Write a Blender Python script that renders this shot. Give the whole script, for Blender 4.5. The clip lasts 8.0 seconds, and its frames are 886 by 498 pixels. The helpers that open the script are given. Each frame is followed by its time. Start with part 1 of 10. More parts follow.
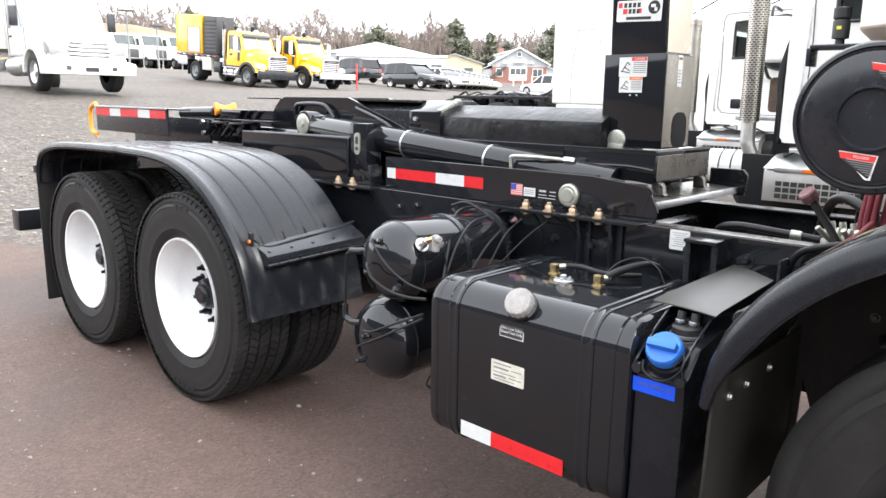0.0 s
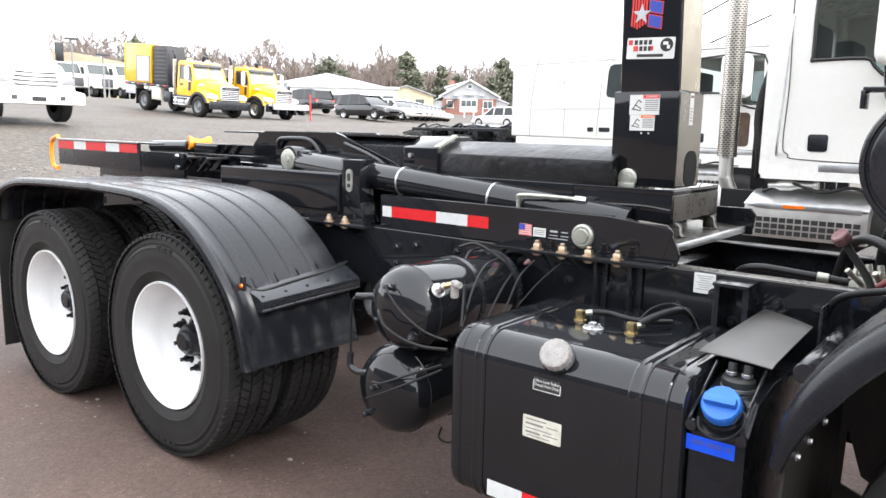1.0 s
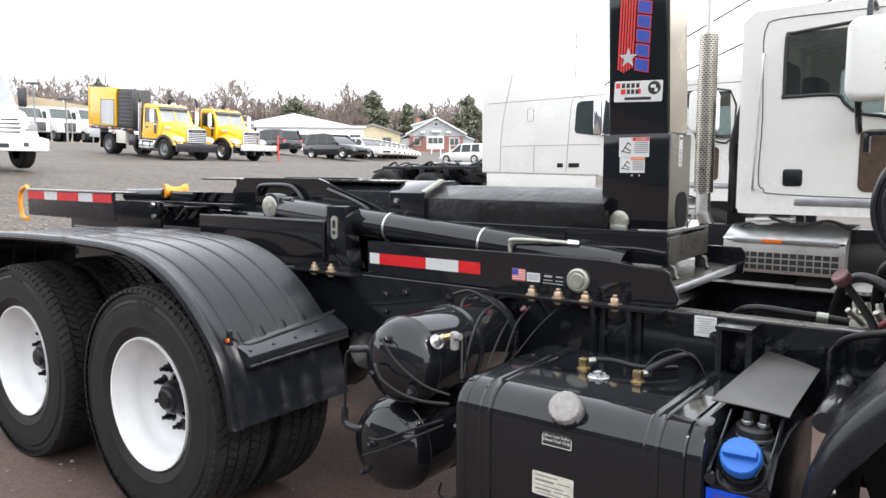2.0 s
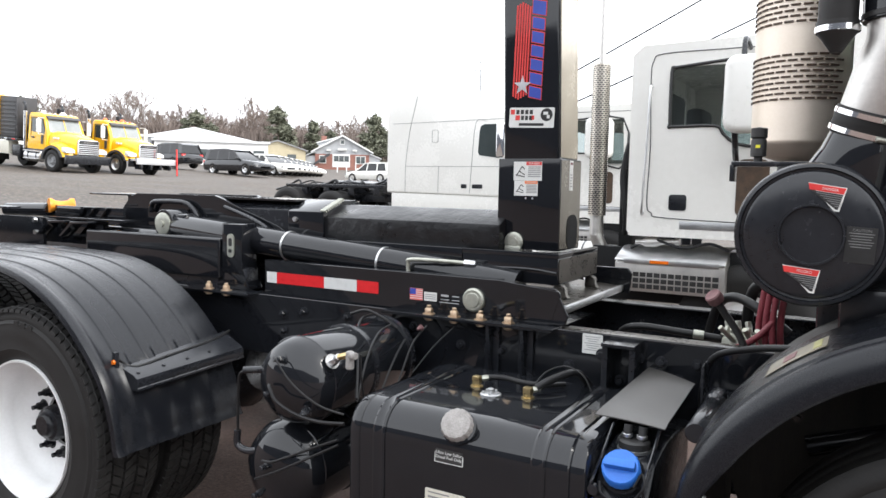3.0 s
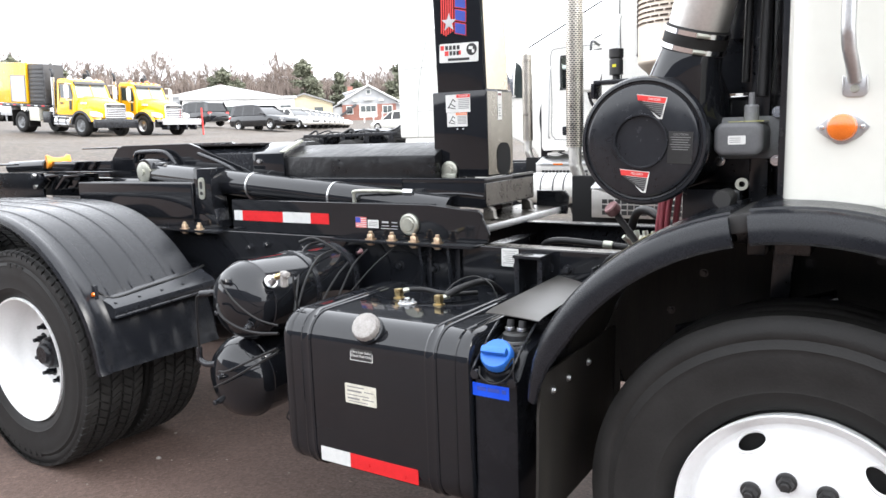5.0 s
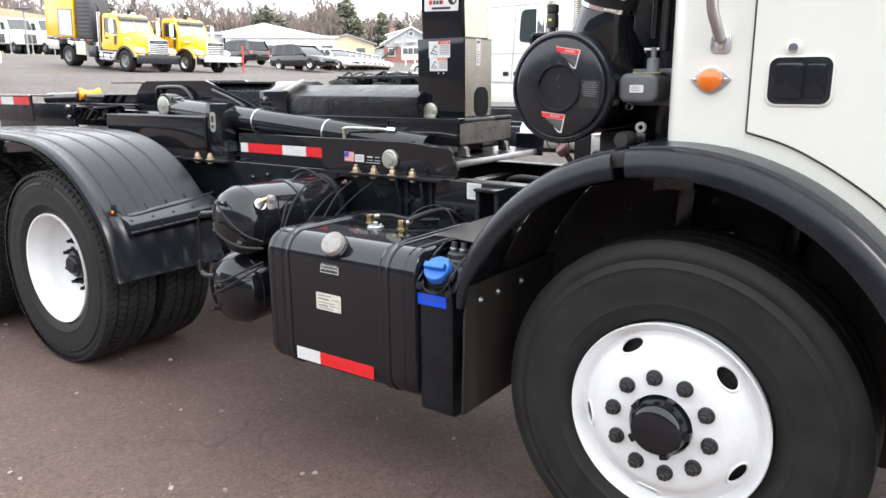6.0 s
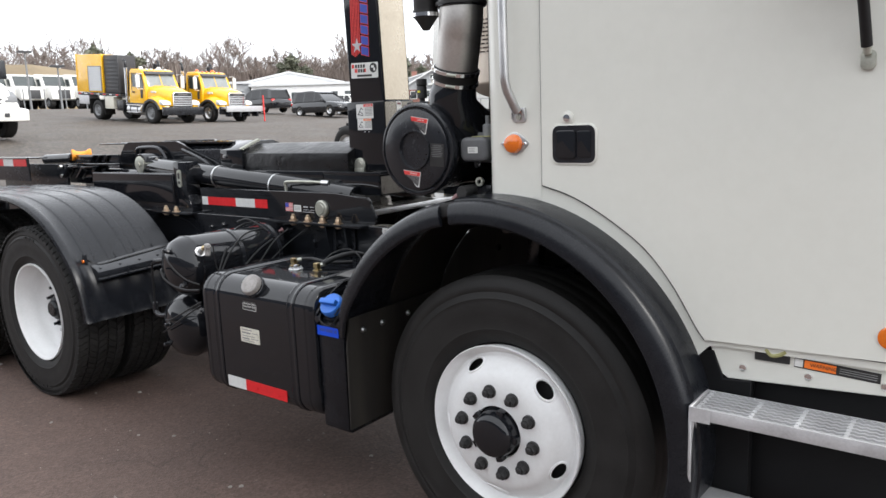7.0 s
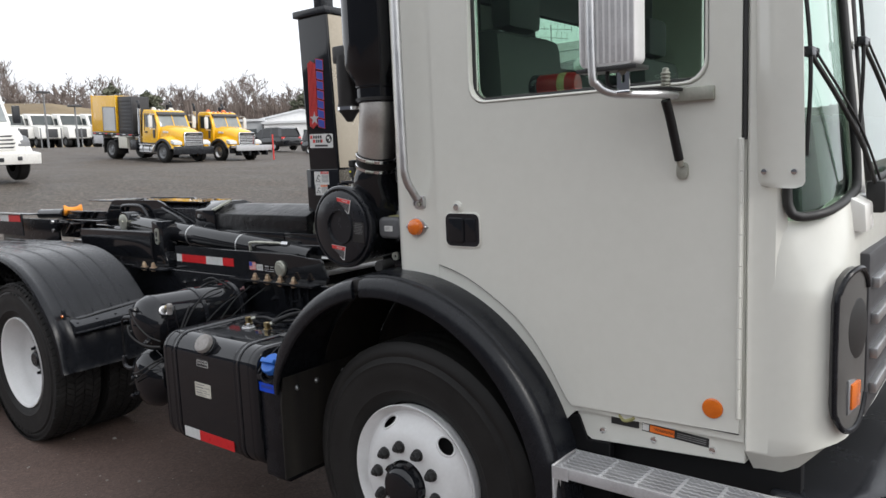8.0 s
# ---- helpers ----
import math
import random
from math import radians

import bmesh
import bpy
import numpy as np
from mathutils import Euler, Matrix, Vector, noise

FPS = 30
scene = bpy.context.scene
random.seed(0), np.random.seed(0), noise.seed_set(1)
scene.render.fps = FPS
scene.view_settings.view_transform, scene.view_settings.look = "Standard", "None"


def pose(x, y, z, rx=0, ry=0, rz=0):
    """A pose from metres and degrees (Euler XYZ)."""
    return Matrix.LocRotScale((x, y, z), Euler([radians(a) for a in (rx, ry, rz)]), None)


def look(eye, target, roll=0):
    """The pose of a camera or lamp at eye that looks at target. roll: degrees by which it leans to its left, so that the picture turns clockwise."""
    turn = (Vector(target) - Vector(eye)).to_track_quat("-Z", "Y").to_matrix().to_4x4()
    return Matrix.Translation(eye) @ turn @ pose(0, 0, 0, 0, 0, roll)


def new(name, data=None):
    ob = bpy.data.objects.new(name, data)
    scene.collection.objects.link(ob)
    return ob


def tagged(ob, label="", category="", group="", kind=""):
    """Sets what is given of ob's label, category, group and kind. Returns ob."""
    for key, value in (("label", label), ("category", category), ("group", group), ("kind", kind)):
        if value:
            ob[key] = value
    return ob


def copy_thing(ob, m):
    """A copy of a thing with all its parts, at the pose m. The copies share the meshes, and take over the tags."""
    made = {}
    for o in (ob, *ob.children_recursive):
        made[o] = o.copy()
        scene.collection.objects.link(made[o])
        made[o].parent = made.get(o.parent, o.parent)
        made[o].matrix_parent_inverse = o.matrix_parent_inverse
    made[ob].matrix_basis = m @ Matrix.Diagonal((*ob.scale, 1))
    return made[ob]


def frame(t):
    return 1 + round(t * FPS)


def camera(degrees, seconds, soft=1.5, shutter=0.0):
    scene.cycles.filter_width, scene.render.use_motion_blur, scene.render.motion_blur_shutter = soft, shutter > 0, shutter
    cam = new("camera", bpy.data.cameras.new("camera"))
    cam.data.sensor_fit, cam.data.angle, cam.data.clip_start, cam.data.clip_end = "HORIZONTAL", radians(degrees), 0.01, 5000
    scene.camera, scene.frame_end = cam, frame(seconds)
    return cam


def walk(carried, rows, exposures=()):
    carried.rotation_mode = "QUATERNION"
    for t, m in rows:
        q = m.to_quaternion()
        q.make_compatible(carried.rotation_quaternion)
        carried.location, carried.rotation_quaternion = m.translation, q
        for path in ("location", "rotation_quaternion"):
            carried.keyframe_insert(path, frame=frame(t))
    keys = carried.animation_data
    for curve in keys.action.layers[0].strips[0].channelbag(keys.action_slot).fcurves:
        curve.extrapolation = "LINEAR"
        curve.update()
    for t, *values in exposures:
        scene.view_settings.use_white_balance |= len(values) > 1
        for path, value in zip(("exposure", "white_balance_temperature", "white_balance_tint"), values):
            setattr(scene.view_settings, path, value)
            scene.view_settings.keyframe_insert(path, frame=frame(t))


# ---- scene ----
cam = camera(62.2, 8.0)
PATH = [
    (0, (0.188, 0.346, 1.508), (-1.151, 1.775, 1.105), 0.8),
    (0.5, (0.109, 0.338, 1.509), (-1.203, 1.793, 1.106), 1.1),
    (1, (-0.086, 0.305, 1.529), (-1.336, 1.833, 1.208), 1.1),
    (2.3, (-0.199, 0.29, 1.568), (-1.381, 1.888, 1.351), -0.4),
    (2.5, (-0.176, 0.276, 1.551), (-1.329, 1.894, 1.325), -0.3),
    (3, (-0.156, 0.29, 1.571), (-1.139, 2.024, 1.402), 1.1),
    (3.5, (-0.14, 0.287, 1.54), (-1.014, 2.076, 1.344), 1.2),
    (4, (-0.077, 0.296, 1.51), (-0.852, 2.104, 1.151), 0.9),
    (4.5, (0.107, 0.29, 1.514), (-0.667, 2.105, 1.184), -0.3),
    (4.7, (0.202, 0.296, 1.512), (-0.733, 2.035, 1.191), 0.1),
    (5.8, (0.698, 0.096, 1.527), (-0.456, 1.69, 1.171), -3.1),
    (6, (0.787, 0.119, 1.506), (-0.343, 1.706, 1.053), -0.4),
    (6.5, (1.101, 0.18, 1.485), (0.039, 1.846, 1.175), 1.2),
    (7, (1.473, 0.104, 1.583), (0.27, 1.663, 1.235), -2.2),
    (7.5, (1.748, 0.087, 1.72), (0.523, 1.643, 1.437), -2.6),
    (8, (1.939, 0.112, 1.754), (0.703, 1.663, 1.498), -2.4),
]
EXPOSURES = [(0, 1.28), (0.5, 1.40), (1, 1.20), (1.4, 0.98), (2.5, 0.62), (3, 0.70), (3.5, 0.66), (4, 1.08), (4.5, 1.32), (6, 1.06), (6.5, 1.16), (7, 0.34), (7.5, -0.06), (8, -0.25)]
walk(cam, [(t, look(eye, target, roll)) for t, eye, target, roll in PATH], EXPOSURES)

# ---- world and light: bright overcast ----
world = bpy.data.worlds.new("overcast")
scene.world = world
world.use_nodes = True
wn, wl = world.node_tree.nodes, world.node_tree.links
wn.clear()
w_out = wn.new("ShaderNodeOutputWorld")
w_bg = wn.new("ShaderNodeBackground")
w_sky = wn.new("ShaderNodeTexSky")
w_sky.sky_type = "NISHITA"
w_sky.sun_disc = False
w_sky.sun_elevation, w_sky.sun_rotation = radians(38.3), radians(80.5)
w_sky.dust_density, w_sky.air_density, w_sky.ozone_density = 6.0, 1.2, 1.0
w_hsv = wn.new("ShaderNodeHueSaturation")
w_hsv.inputs["Saturation"].default_value = 0.16
w_mix = wn.new("ShaderNodeMix")
w_mix.data_type = "RGBA"
w_mix.inputs[0].default_value = 0.72
w_mix.inputs[7].default_value = (12.75, 13.2, 14.0, 1)
wl.new(w_sky.outputs[0], w_hsv.inputs["Color"])
wl.new(w_hsv.outputs[0], w_mix.inputs[6])
wl.new(w_mix.outputs[2], w_bg.inputs[0])
w_bg.inputs[1].default_value = 0.15
wl.new(w_bg.outputs[0], w_out.inputs[0])

sun_data = bpy.data.lights.new("sun", "SUN")
sun_data.energy, sun_data.angle, sun_data.color = 1.8, radians(24), (1.0, 0.965, 0.92)
sun = new("sun", sun_data)
sun.matrix_world = look((15, 2.5, 12), (0, 0, 0))

# ---- materials ----
def principled(name, color, rough=0.5, metal=0.0, **more):
    m = bpy.data.materials.new(name)
    m.use_nodes = True
    b = m.node_tree.nodes["Principled BSDF"]
    b.inputs["Base Color"].default_value = (*color, 1)
    b.inputs["Roughness"].default_value = rough
    b.inputs["Metallic"].default_value = metal
    for key, value in more.items():
        b.inputs[key.replace("_", " ")].default_value = value
    return m, b, m.node_tree.nodes, m.node_tree.links


def coords(n, l, scale=(1, 1, 1)):
    g = n.new("ShaderNodeNewGeometry")
    mp = n.new("ShaderNodeMapping")
    mp.inputs["Scale"].default_value = scale
    l.new(g.outputs["Position"], mp.inputs["Vector"])
    return mp.outputs[0]


def noise_tex(n, l, vec, scale, detail=4.0, rough=0.55):
    t = n.new("ShaderNodeTexNoise")
    t.inputs["Scale"].default_value, t.inputs["Detail"].default_value = scale, detail
    t.inputs["Roughness"].default_value = rough
    l.new(vec, t.inputs["Vector"])
    return t.outputs["Fac"]


def ramp(n, l, fac, stops):
    r = n.new("ShaderNodeValToRGB")
    e = r.color_ramp.elements
    while len(e) < len(stops):
        e.new(0.5)
    for el, (p, c) in zip(e, stops):
        el.position, el.color = p, (*c, 1) if len(c) == 3 else c
    l.new(fac, r.inputs[0])
    return r.outputs[0]


def bump(n, l, b, height, strength, dist):
    bp = n.new("ShaderNodeBump")
    bp.inputs["Strength"].default_value, bp.inputs["Distance"].default_value = strength, dist
    l.new(height, bp.inputs["Height"])
    l.new(bp.outputs[0], b.inputs["Normal"])


def grey(v):
    return (v, v, v)


def worn(name, dark, light, rough=(0.3, 0.5), metal=0.0, scale=6.0, fine=90.0, relief=0.15, dist=0.002, stretch=(1, 1, 1), **more):
    """A surface whose colour and gloss vary at two scales, with fine relief."""
    m, b, n, l = principled(name, dark, rough[0], metal, **more)
    vec = coords(n, l, stretch)
    big, small = noise_tex(n, l, vec, scale), noise_tex(n, l, vec, fine, 3.0)
    mid = n.new("ShaderNodeMath")
    mid.operation = "MULTIPLY_ADD"
    mid.inputs[1].default_value = 0.35
    l.new(small, mid.inputs[0])
    half = n.new("ShaderNodeMath")
    half.operation = "MULTIPLY"
    half.inputs[1].default_value = 0.65
    l.new(big, half.inputs[0])
    l.new(half.outputs[0], mid.inputs[2])
    l.new(ramp(n, l, mid.outputs[0], [(0.32, dark), (0.68, light)]), b.inputs["Base Color"])
    l.new(ramp(n, l, mid.outputs[0], [(0.3, grey(rough[0])), (0.7, grey(rough[1]))]), b.inputs["Roughness"])
    if relief:
        bump(n, l, b, small, relief, dist)
    return m


BLACK = worn("black_gloss_paint", (0.0065, 0.0072, 0.0092), (0.0115, 0.0125, 0.0150), (0.03, 0.09), scale=3, fine=25, relief=0.03, dist=0.002, IOR=1.5)
SATIN = worn("black_chassis_paint", (0.0100, 0.0110, 0.0138), (0.0180, 0.0196, 0.0235), (0.12, 0.32), scale=5, fine=60, relief=0.12)
MATT = worn("black_matt_steel", (0.012, 0.012, 0.0125), (0.024, 0.0235, 0.023), (0.38, 0.6), scale=8, fine=80, relief=0.2)
PLASTIC = worn("black_plastic", (0.0058, 0.0066, 0.0088), (0.0105, 0.0116, 0.0146), (0.20, 0.33), scale=5, fine=400, relief=0.12, dist=0.001, Specular_IOR_Level=0.32)
TAR = worn("tarred_boom_paint", (0.0045, 0.0048, 0.0058), (0.011, 0.0115, 0.013), (0.2, 0.5), scale=4, fine=14, relief=0.6, dist=0.01)
DARKWALL = worn("dark_blue_grey_backdrop", (0.060, 0.067, 0.083), (0.092, 0.100, 0.118), (0.6, 0.8), scale=0.6, fine=6, relief=0.2)
RUBBER = worn("tyre_rubber", (0.0095, 0.0093, 0.0092), (0.0200, 0.0192, 0.0186), (0.5, 0.75), scale=9, fine=160, relief=0.3, dist=0.002, Specular_IOR_Level=0.28)
CLEANRUBBER = worn("clean_tyre_rubber", (0.0122, 0.0119, 0.0117), (0.0232, 0.0224, 0.0216), (0.45, 0.65), scale=9, fine=160, relief=0.3, dist=0.002, Specular_IOR_Level=0.25)
HOSE = worn("hose_rubber", (0.006, 0.006, 0.0065), (0.012, 0.012, 0.013), (0.38, 0.55), scale=10, fine=120, Specular_IOR_Level=0.35)
WHITE = worn("white_cab_paint", (0.665, 0.665, 0.61), (0.705, 0.705, 0.65), (0.16, 0.26), scale=1.2, fine=30, relief=0.015, dist=0.001, Coat_Weight=0.6, Coat_Roughness=0.04)
FARWHITE = worn("white_truck_paint", (0.73, 0.72, 0.68), (0.79, 0.78, 0.745), (0.2, 0.32), scale=1.0, fine=20, relief=0.01, Coat_Weight=0.4)
RIM = worn("white_wheel_paint", (0.68, 0.68, 0.675), (0.77, 0.775, 0.775), (0.3, 0.5), scale=7, fine=70, relief=0.12)
ALU = worn("bright_aluminium", (0.52, 0.53, 0.54), (0.68, 0.68, 0.68), (0.28, 0.45), 1.0, scale=12, fine=160, relief=0.12)
STEEL = worn("stainless_steel", (0.80, 0.71, 0.60), (0.88, 0.80, 0.71), (0.48, 0.6), 0.85, scale=5, fine=120, relief=0.05)
PIPE = worn("aluminised_pipe", (0.52, 0.51, 0.49), (0.70, 0.68, 0.65), (0.38, 0.52), 1.0, scale=9, fine=110, relief=0.1)
# two tan metals that stand for the reflection on the mast's black side
MASTSHEEN = worn("bright_side_sheen", (0.36, 0.31, 0.24), (0.50, 0.44, 0.35), (0.16, 0.30), 1.0, scale=6, fine=80, relief=0.03)
SLEEVESHEEN = worn("dull_side_sheen", (0.17, 0.155, 0.13), (0.29, 0.265, 0.225), (0.16, 0.32), 1.0, scale=5, fine=80, relief=0.03)
WORNSHEEN = worn("worn_dark_plate_and_sheen", (0.085, 0.078, 0.070), (0.20, 0.185, 0.165), (0.22, 0.38), 0.8, scale=9, fine=70, relief=0.06)
CHROME = worn("chrome", (0.80, 0.80, 0.80), (0.86, 0.86, 0.86), (0.05, 0.12), 1.0, scale=6, fine=60, relief=0.02)
ZINC = worn("yellow_zinc_bolt", (0.50, 0.36, 0.24), (0.66, 0.52, 0.38), (0.3, 0.5), 0.9, scale=40, fine=200)
BRASS = worn("brass", (0.42, 0.31, 0.14), (0.62, 0.50, 0.28), (0.22, 0.4), 1.0, scale=40, fine=200)
PIN = worn("plated_pin", (0.34, 0.35, 0.30), (0.50, 0.50, 0.44), (0.35, 0.55), 0.7, scale=30, fine=200)
CAPW = worn("cast_white_cap", (0.20, 0.19, 0.18), (0.36, 0.34, 0.325), (0.5, 0.7), scale=60, fine=220, relief=0.6, dist=0.003)
BLUE = worn("blue_plastic", (0.018, 0.13, 0.52), (0.03, 0.18, 0.64), (0.35, 0.5), scale=20, fine=200, relief=0.05)
BLUETAPE = worn("blue_tape", (0.0, 0.06, 0.62), (0.005, 0.085, 0.72), (0.3, 0.4), scale=20, fine=150, relief=0.05)
RED = worn("red_reflective_tape", (0.55, 0.012, 0.016), (0.68, 0.02, 0.025), (0.25, 0.4), scale=30, fine=260, relief=0.2)
TAPEW = worn("white_reflective_tape", (0.55, 0.56, 0.55), (0.68, 0.69, 0.68), (0.25, 0.4), scale=30, fine=260, relief=0.2)
LABEL = worn("white_label", (0.62, 0.62, 0.60), (0.74, 0.74, 0.72), (0.35, 0.5), scale=14, fine=120, relief=0.05)
TAGCREAM = worn("foil_label", (0.48, 0.46, 0.38), (0.72, 0.70, 0.62), (0.35, 0.5), scale=30, fine=160, relief=0.2)
CTRLGREY = worn("grey_cast_lid", (0.080, 0.081, 0.085), (0.120, 0.122, 0.127), (0.4, 0.55), scale=20, fine=140, relief=0.2)
DULLTAG = worn("dull_foil_label", (0.12, 0.108, 0.082), (0.30, 0.27, 0.205), (0.35, 0.5), scale=25, fine=160, relief=0.2)
INK = worn("black_print", (0.012, 0.012, 0.012), (0.025, 0.025, 0.025), (0.4, 0.5), relief=0)
INKG = worn("grey_print", (0.16, 0.16, 0.16), (0.26, 0.26, 0.26), (0.4, 0.5), relief=0)
INKR = worn("red_print", (0.60, 0.03, 0.03), (0.68, 0.045, 0.04), (0.4, 0.5), relief=0)
INKO = worn("orange_print", (0.80, 0.16, 0.015), (0.86, 0.20, 0.03), (0.4, 0.5), relief=0)
INKB = worn("blue_print", (0.025, 0.05, 0.32), (0.04, 0.08, 0.42), (0.3, 0.4), relief=0)
SILVER = worn("silver_print", (0.45, 0.46, 0.48), (0.62, 0.63, 0.65), (0.3, 0.4), 0.4, scale=30, relief=0)
ORANGE = worn("amber_lens", (0.62, 0.120, 0.005), (0.74, 0.17, 0.008), (0.12, 0.2), scale=40, fine=300, relief=0.3, dist=0.002, Coat_Weight=0.8)
ORANGEP = worn("orange_paint", (0.75, 0.24, 0.015), (0.85, 0.33, 0.03), (0.35, 0.55), scale=12, fine=90)
YELLOW = worn("yellow_truck_paint", (0.78, 0.42, 0.008), (0.86, 0.48, 0.015), (0.2, 0.3), scale=2, fine=30, relief=0.02, Coat_Weight=0.5)
LIME = worn("yellow_sticker", (0.72, 0.68, 0.03), (0.80, 0.76, 0.06), (0.4, 0.5), scale=30)
GREYCAST = worn("grey_cast_box", (0.15, 0.155, 0.16), (0.22, 0.225, 0.23), (0.4, 0.55), scale=20, fine=140, relief=0.2)
MAROON = worn("maroon_hose", (0.15, 0.022, 0.032), (0.23, 0.038, 0.050), (0.4, 0.6), scale=14, fine=140)
CAPRED = worn("faded_red_cap", (0.13, 0.055, 0.06), (0.24, 0.13, 0.13), (0.5, 0.7), scale=60, fine=200)
DIMLIME = worn("faded_label", (0.30, 0.29, 0.10), (0.42, 0.40, 0.20), (0.4, 0.5), scale=30)
REDGEAR = worn("red_cylinder_paint", (0.24, 0.010, 0.012), (0.33, 0.016, 0.016), (0.3, 0.4), scale=10)
BEZEL = worn("grey_moulded_trim", (0.075, 0.073, 0.070), (0.105, 0.102, 0.098), (0.4, 0.55), scale=10, fine=220, relief=0.1)
DARKGREY = worn("dark_grey_trim", (0.034, 0.034, 0.037), (0.052, 0.052, 0.055), (0.4, 0.55), scale=10, fine=220, relief=0.1)
CABIN = worn("cab_lining", (0.045, 0.050, 0.050), (0.075, 0.082, 0.080), (0.6, 0.8), scale=8, fine=120)
CARBLACK = worn("dark_car_paint", (0.008, 0.009, 0.011), (0.014, 0.015, 0.018), (0.1, 0.16), scale=3, relief=0, Coat_Weight=0.6)
MESHDARK = worn("brown_dusty_mesh", (0.035, 0.022, 0.014), (0.10, 0.06, 0.035), (0.5, 0.7), scale=14, fine=120)
FARGLASS = worn("tinted_vehicle_glass", (0.03, 0.04, 0.04), (0.05, 0.06, 0.06), (0.03, 0.07), scale=2, relief=0, Coat_Weight=0.5)
STEPALU = worn("dull_step_aluminium", (0.44, 0.44, 0.45), (0.62, 0.62, 0.63), (0.35, 0.55), 0.45, scale=14, fine=150, relief=0.2)
CARGLASS = worn("dark_car_glass", (0.008, 0.009, 0.010), (0.015, 0.016, 0.018), (0.06, 0.12), scale=2, relief=0)
PALEGLASS = worn("pale_windscreen", (0.16, 0.18, 0.18), (0.26, 0.28, 0.28), (0.04, 0.1), scale=2, relief=0, Coat_Weight=0.8)
BRICK = worn("red_brick_wall", (0.20, 0.088, 0.068), (0.29, 0.135, 0.105), (0.7, 0.9), scale=3, fine=20, relief=0.3, dist=0.01)
SIDING = worn("white_siding", (0.66, 0.66, 0.66), (0.74, 0.74, 0.73), (0.5, 0.7), scale=2, fine=12, relief=0.1)
GREYWALL = worn("grey_metal_wall", (0.30, 0.31, 0.32), (0.38, 0.39, 0.40), (0.5, 0.7), scale=1, fine=8, relief=0.1)
TAN = worn("tan_wall", (0.40, 0.345, 0.23), (0.48, 0.42, 0.29), (0.6, 0.8), scale=1, fine=8, relief=0.1)
ROOF = worn("light_roof", (0.52, 0.53, 0.54), (0.62, 0.63, 0.64), (0.5, 0.7), scale=1, fine=9, relief=0.1)
SHINGLE = worn("grey_shingles", (0.20, 0.20, 0.20), (0.30, 0.30, 0.30), (0.7, 0.9), scale=2, fine=14, relief=0.4, dist=0.02)
BARK = worn("winter_bark", (0.16, 0.125, 0.11), (0.27, 0.22, 0.195), (0.8, 0.95), scale=2, fine=12, relief=0.4, dist=0.02)
TWIG = worn("winter_twigs", (0.165, 0.130, 0.112), (0.265, 0.220, 0.195), (0.8, 0.95), scale=0.3, fine=2, relief=0)
NEEDLE = worn("conifer_needles", (0.105, 0.115, 0.080), (0.185, 0.192, 0.138), (0.6, 0.8), scale=0.6, fine=4, relief=0)
GRASS = worn("dry_grass_bank", (0.15, 0.112, 0.066), (0.25, 0.195, 0.118), (0.8, 0.95), scale=0.15, fine=1.5, relief=0.3, dist=0.1)
STONE = worn("gravel_stone", (0.13, 0.112, 0.098), (0.32, 0.30, 0.275), (0.7, 0.9), scale=9, fine=60, relief=0.3)
SHEET = worn("dull_grey_sheet", (0.040, 0.038, 0.035), (0.070, 0.066, 0.062), (0.30, 0.42), scale=7, fine=120, relief=0.05)
GUARD = worn("tan_heat_shield", (0.56, 0.51, 0.44), (0.77, 0.72, 0.65), (0.24, 0.38), 1.0, scale=9, fine=90, relief=0.05)
FLAP = worn("dusty_rubber_flap", (0.0095, 0.0094, 0.0094), (0.0370, 0.0330, 0.0280), (0.45, 0.65), scale=2.2, fine=60, relief=0.15, stretch=(9, 9, 0.8), Specular_IOR_Level=0.3)
# black with the deep shade of hidden places put into its colour
DEEPBLACK = worn("deep_shade_black", (0.0035, 0.0036, 0.0042), (0.0075, 0.0077, 0.0085), (0.55, 0.7), scale=6, fine=90, relief=0.1, Specular_IOR_Level=0.2)


def glass(name, tint, rough=0.0):
    m, b, n, l = principled(name, tint, rough)
    b.inputs["Transmission Weight"].default_value = 1.0
    b.inputs["IOR"].default_value = 1.45
    vec = coords(n, l)
    bump(n, l, b, noise_tex(n, l, vec, 3.0, 1.0), 0.02, 0.002)
    return m


GLASS = glass("green_cab_glass", (0.52, 0.68, 0.58))
TINT = glass("dark_tinted_glass", (0.30, 0.34, 0.33))


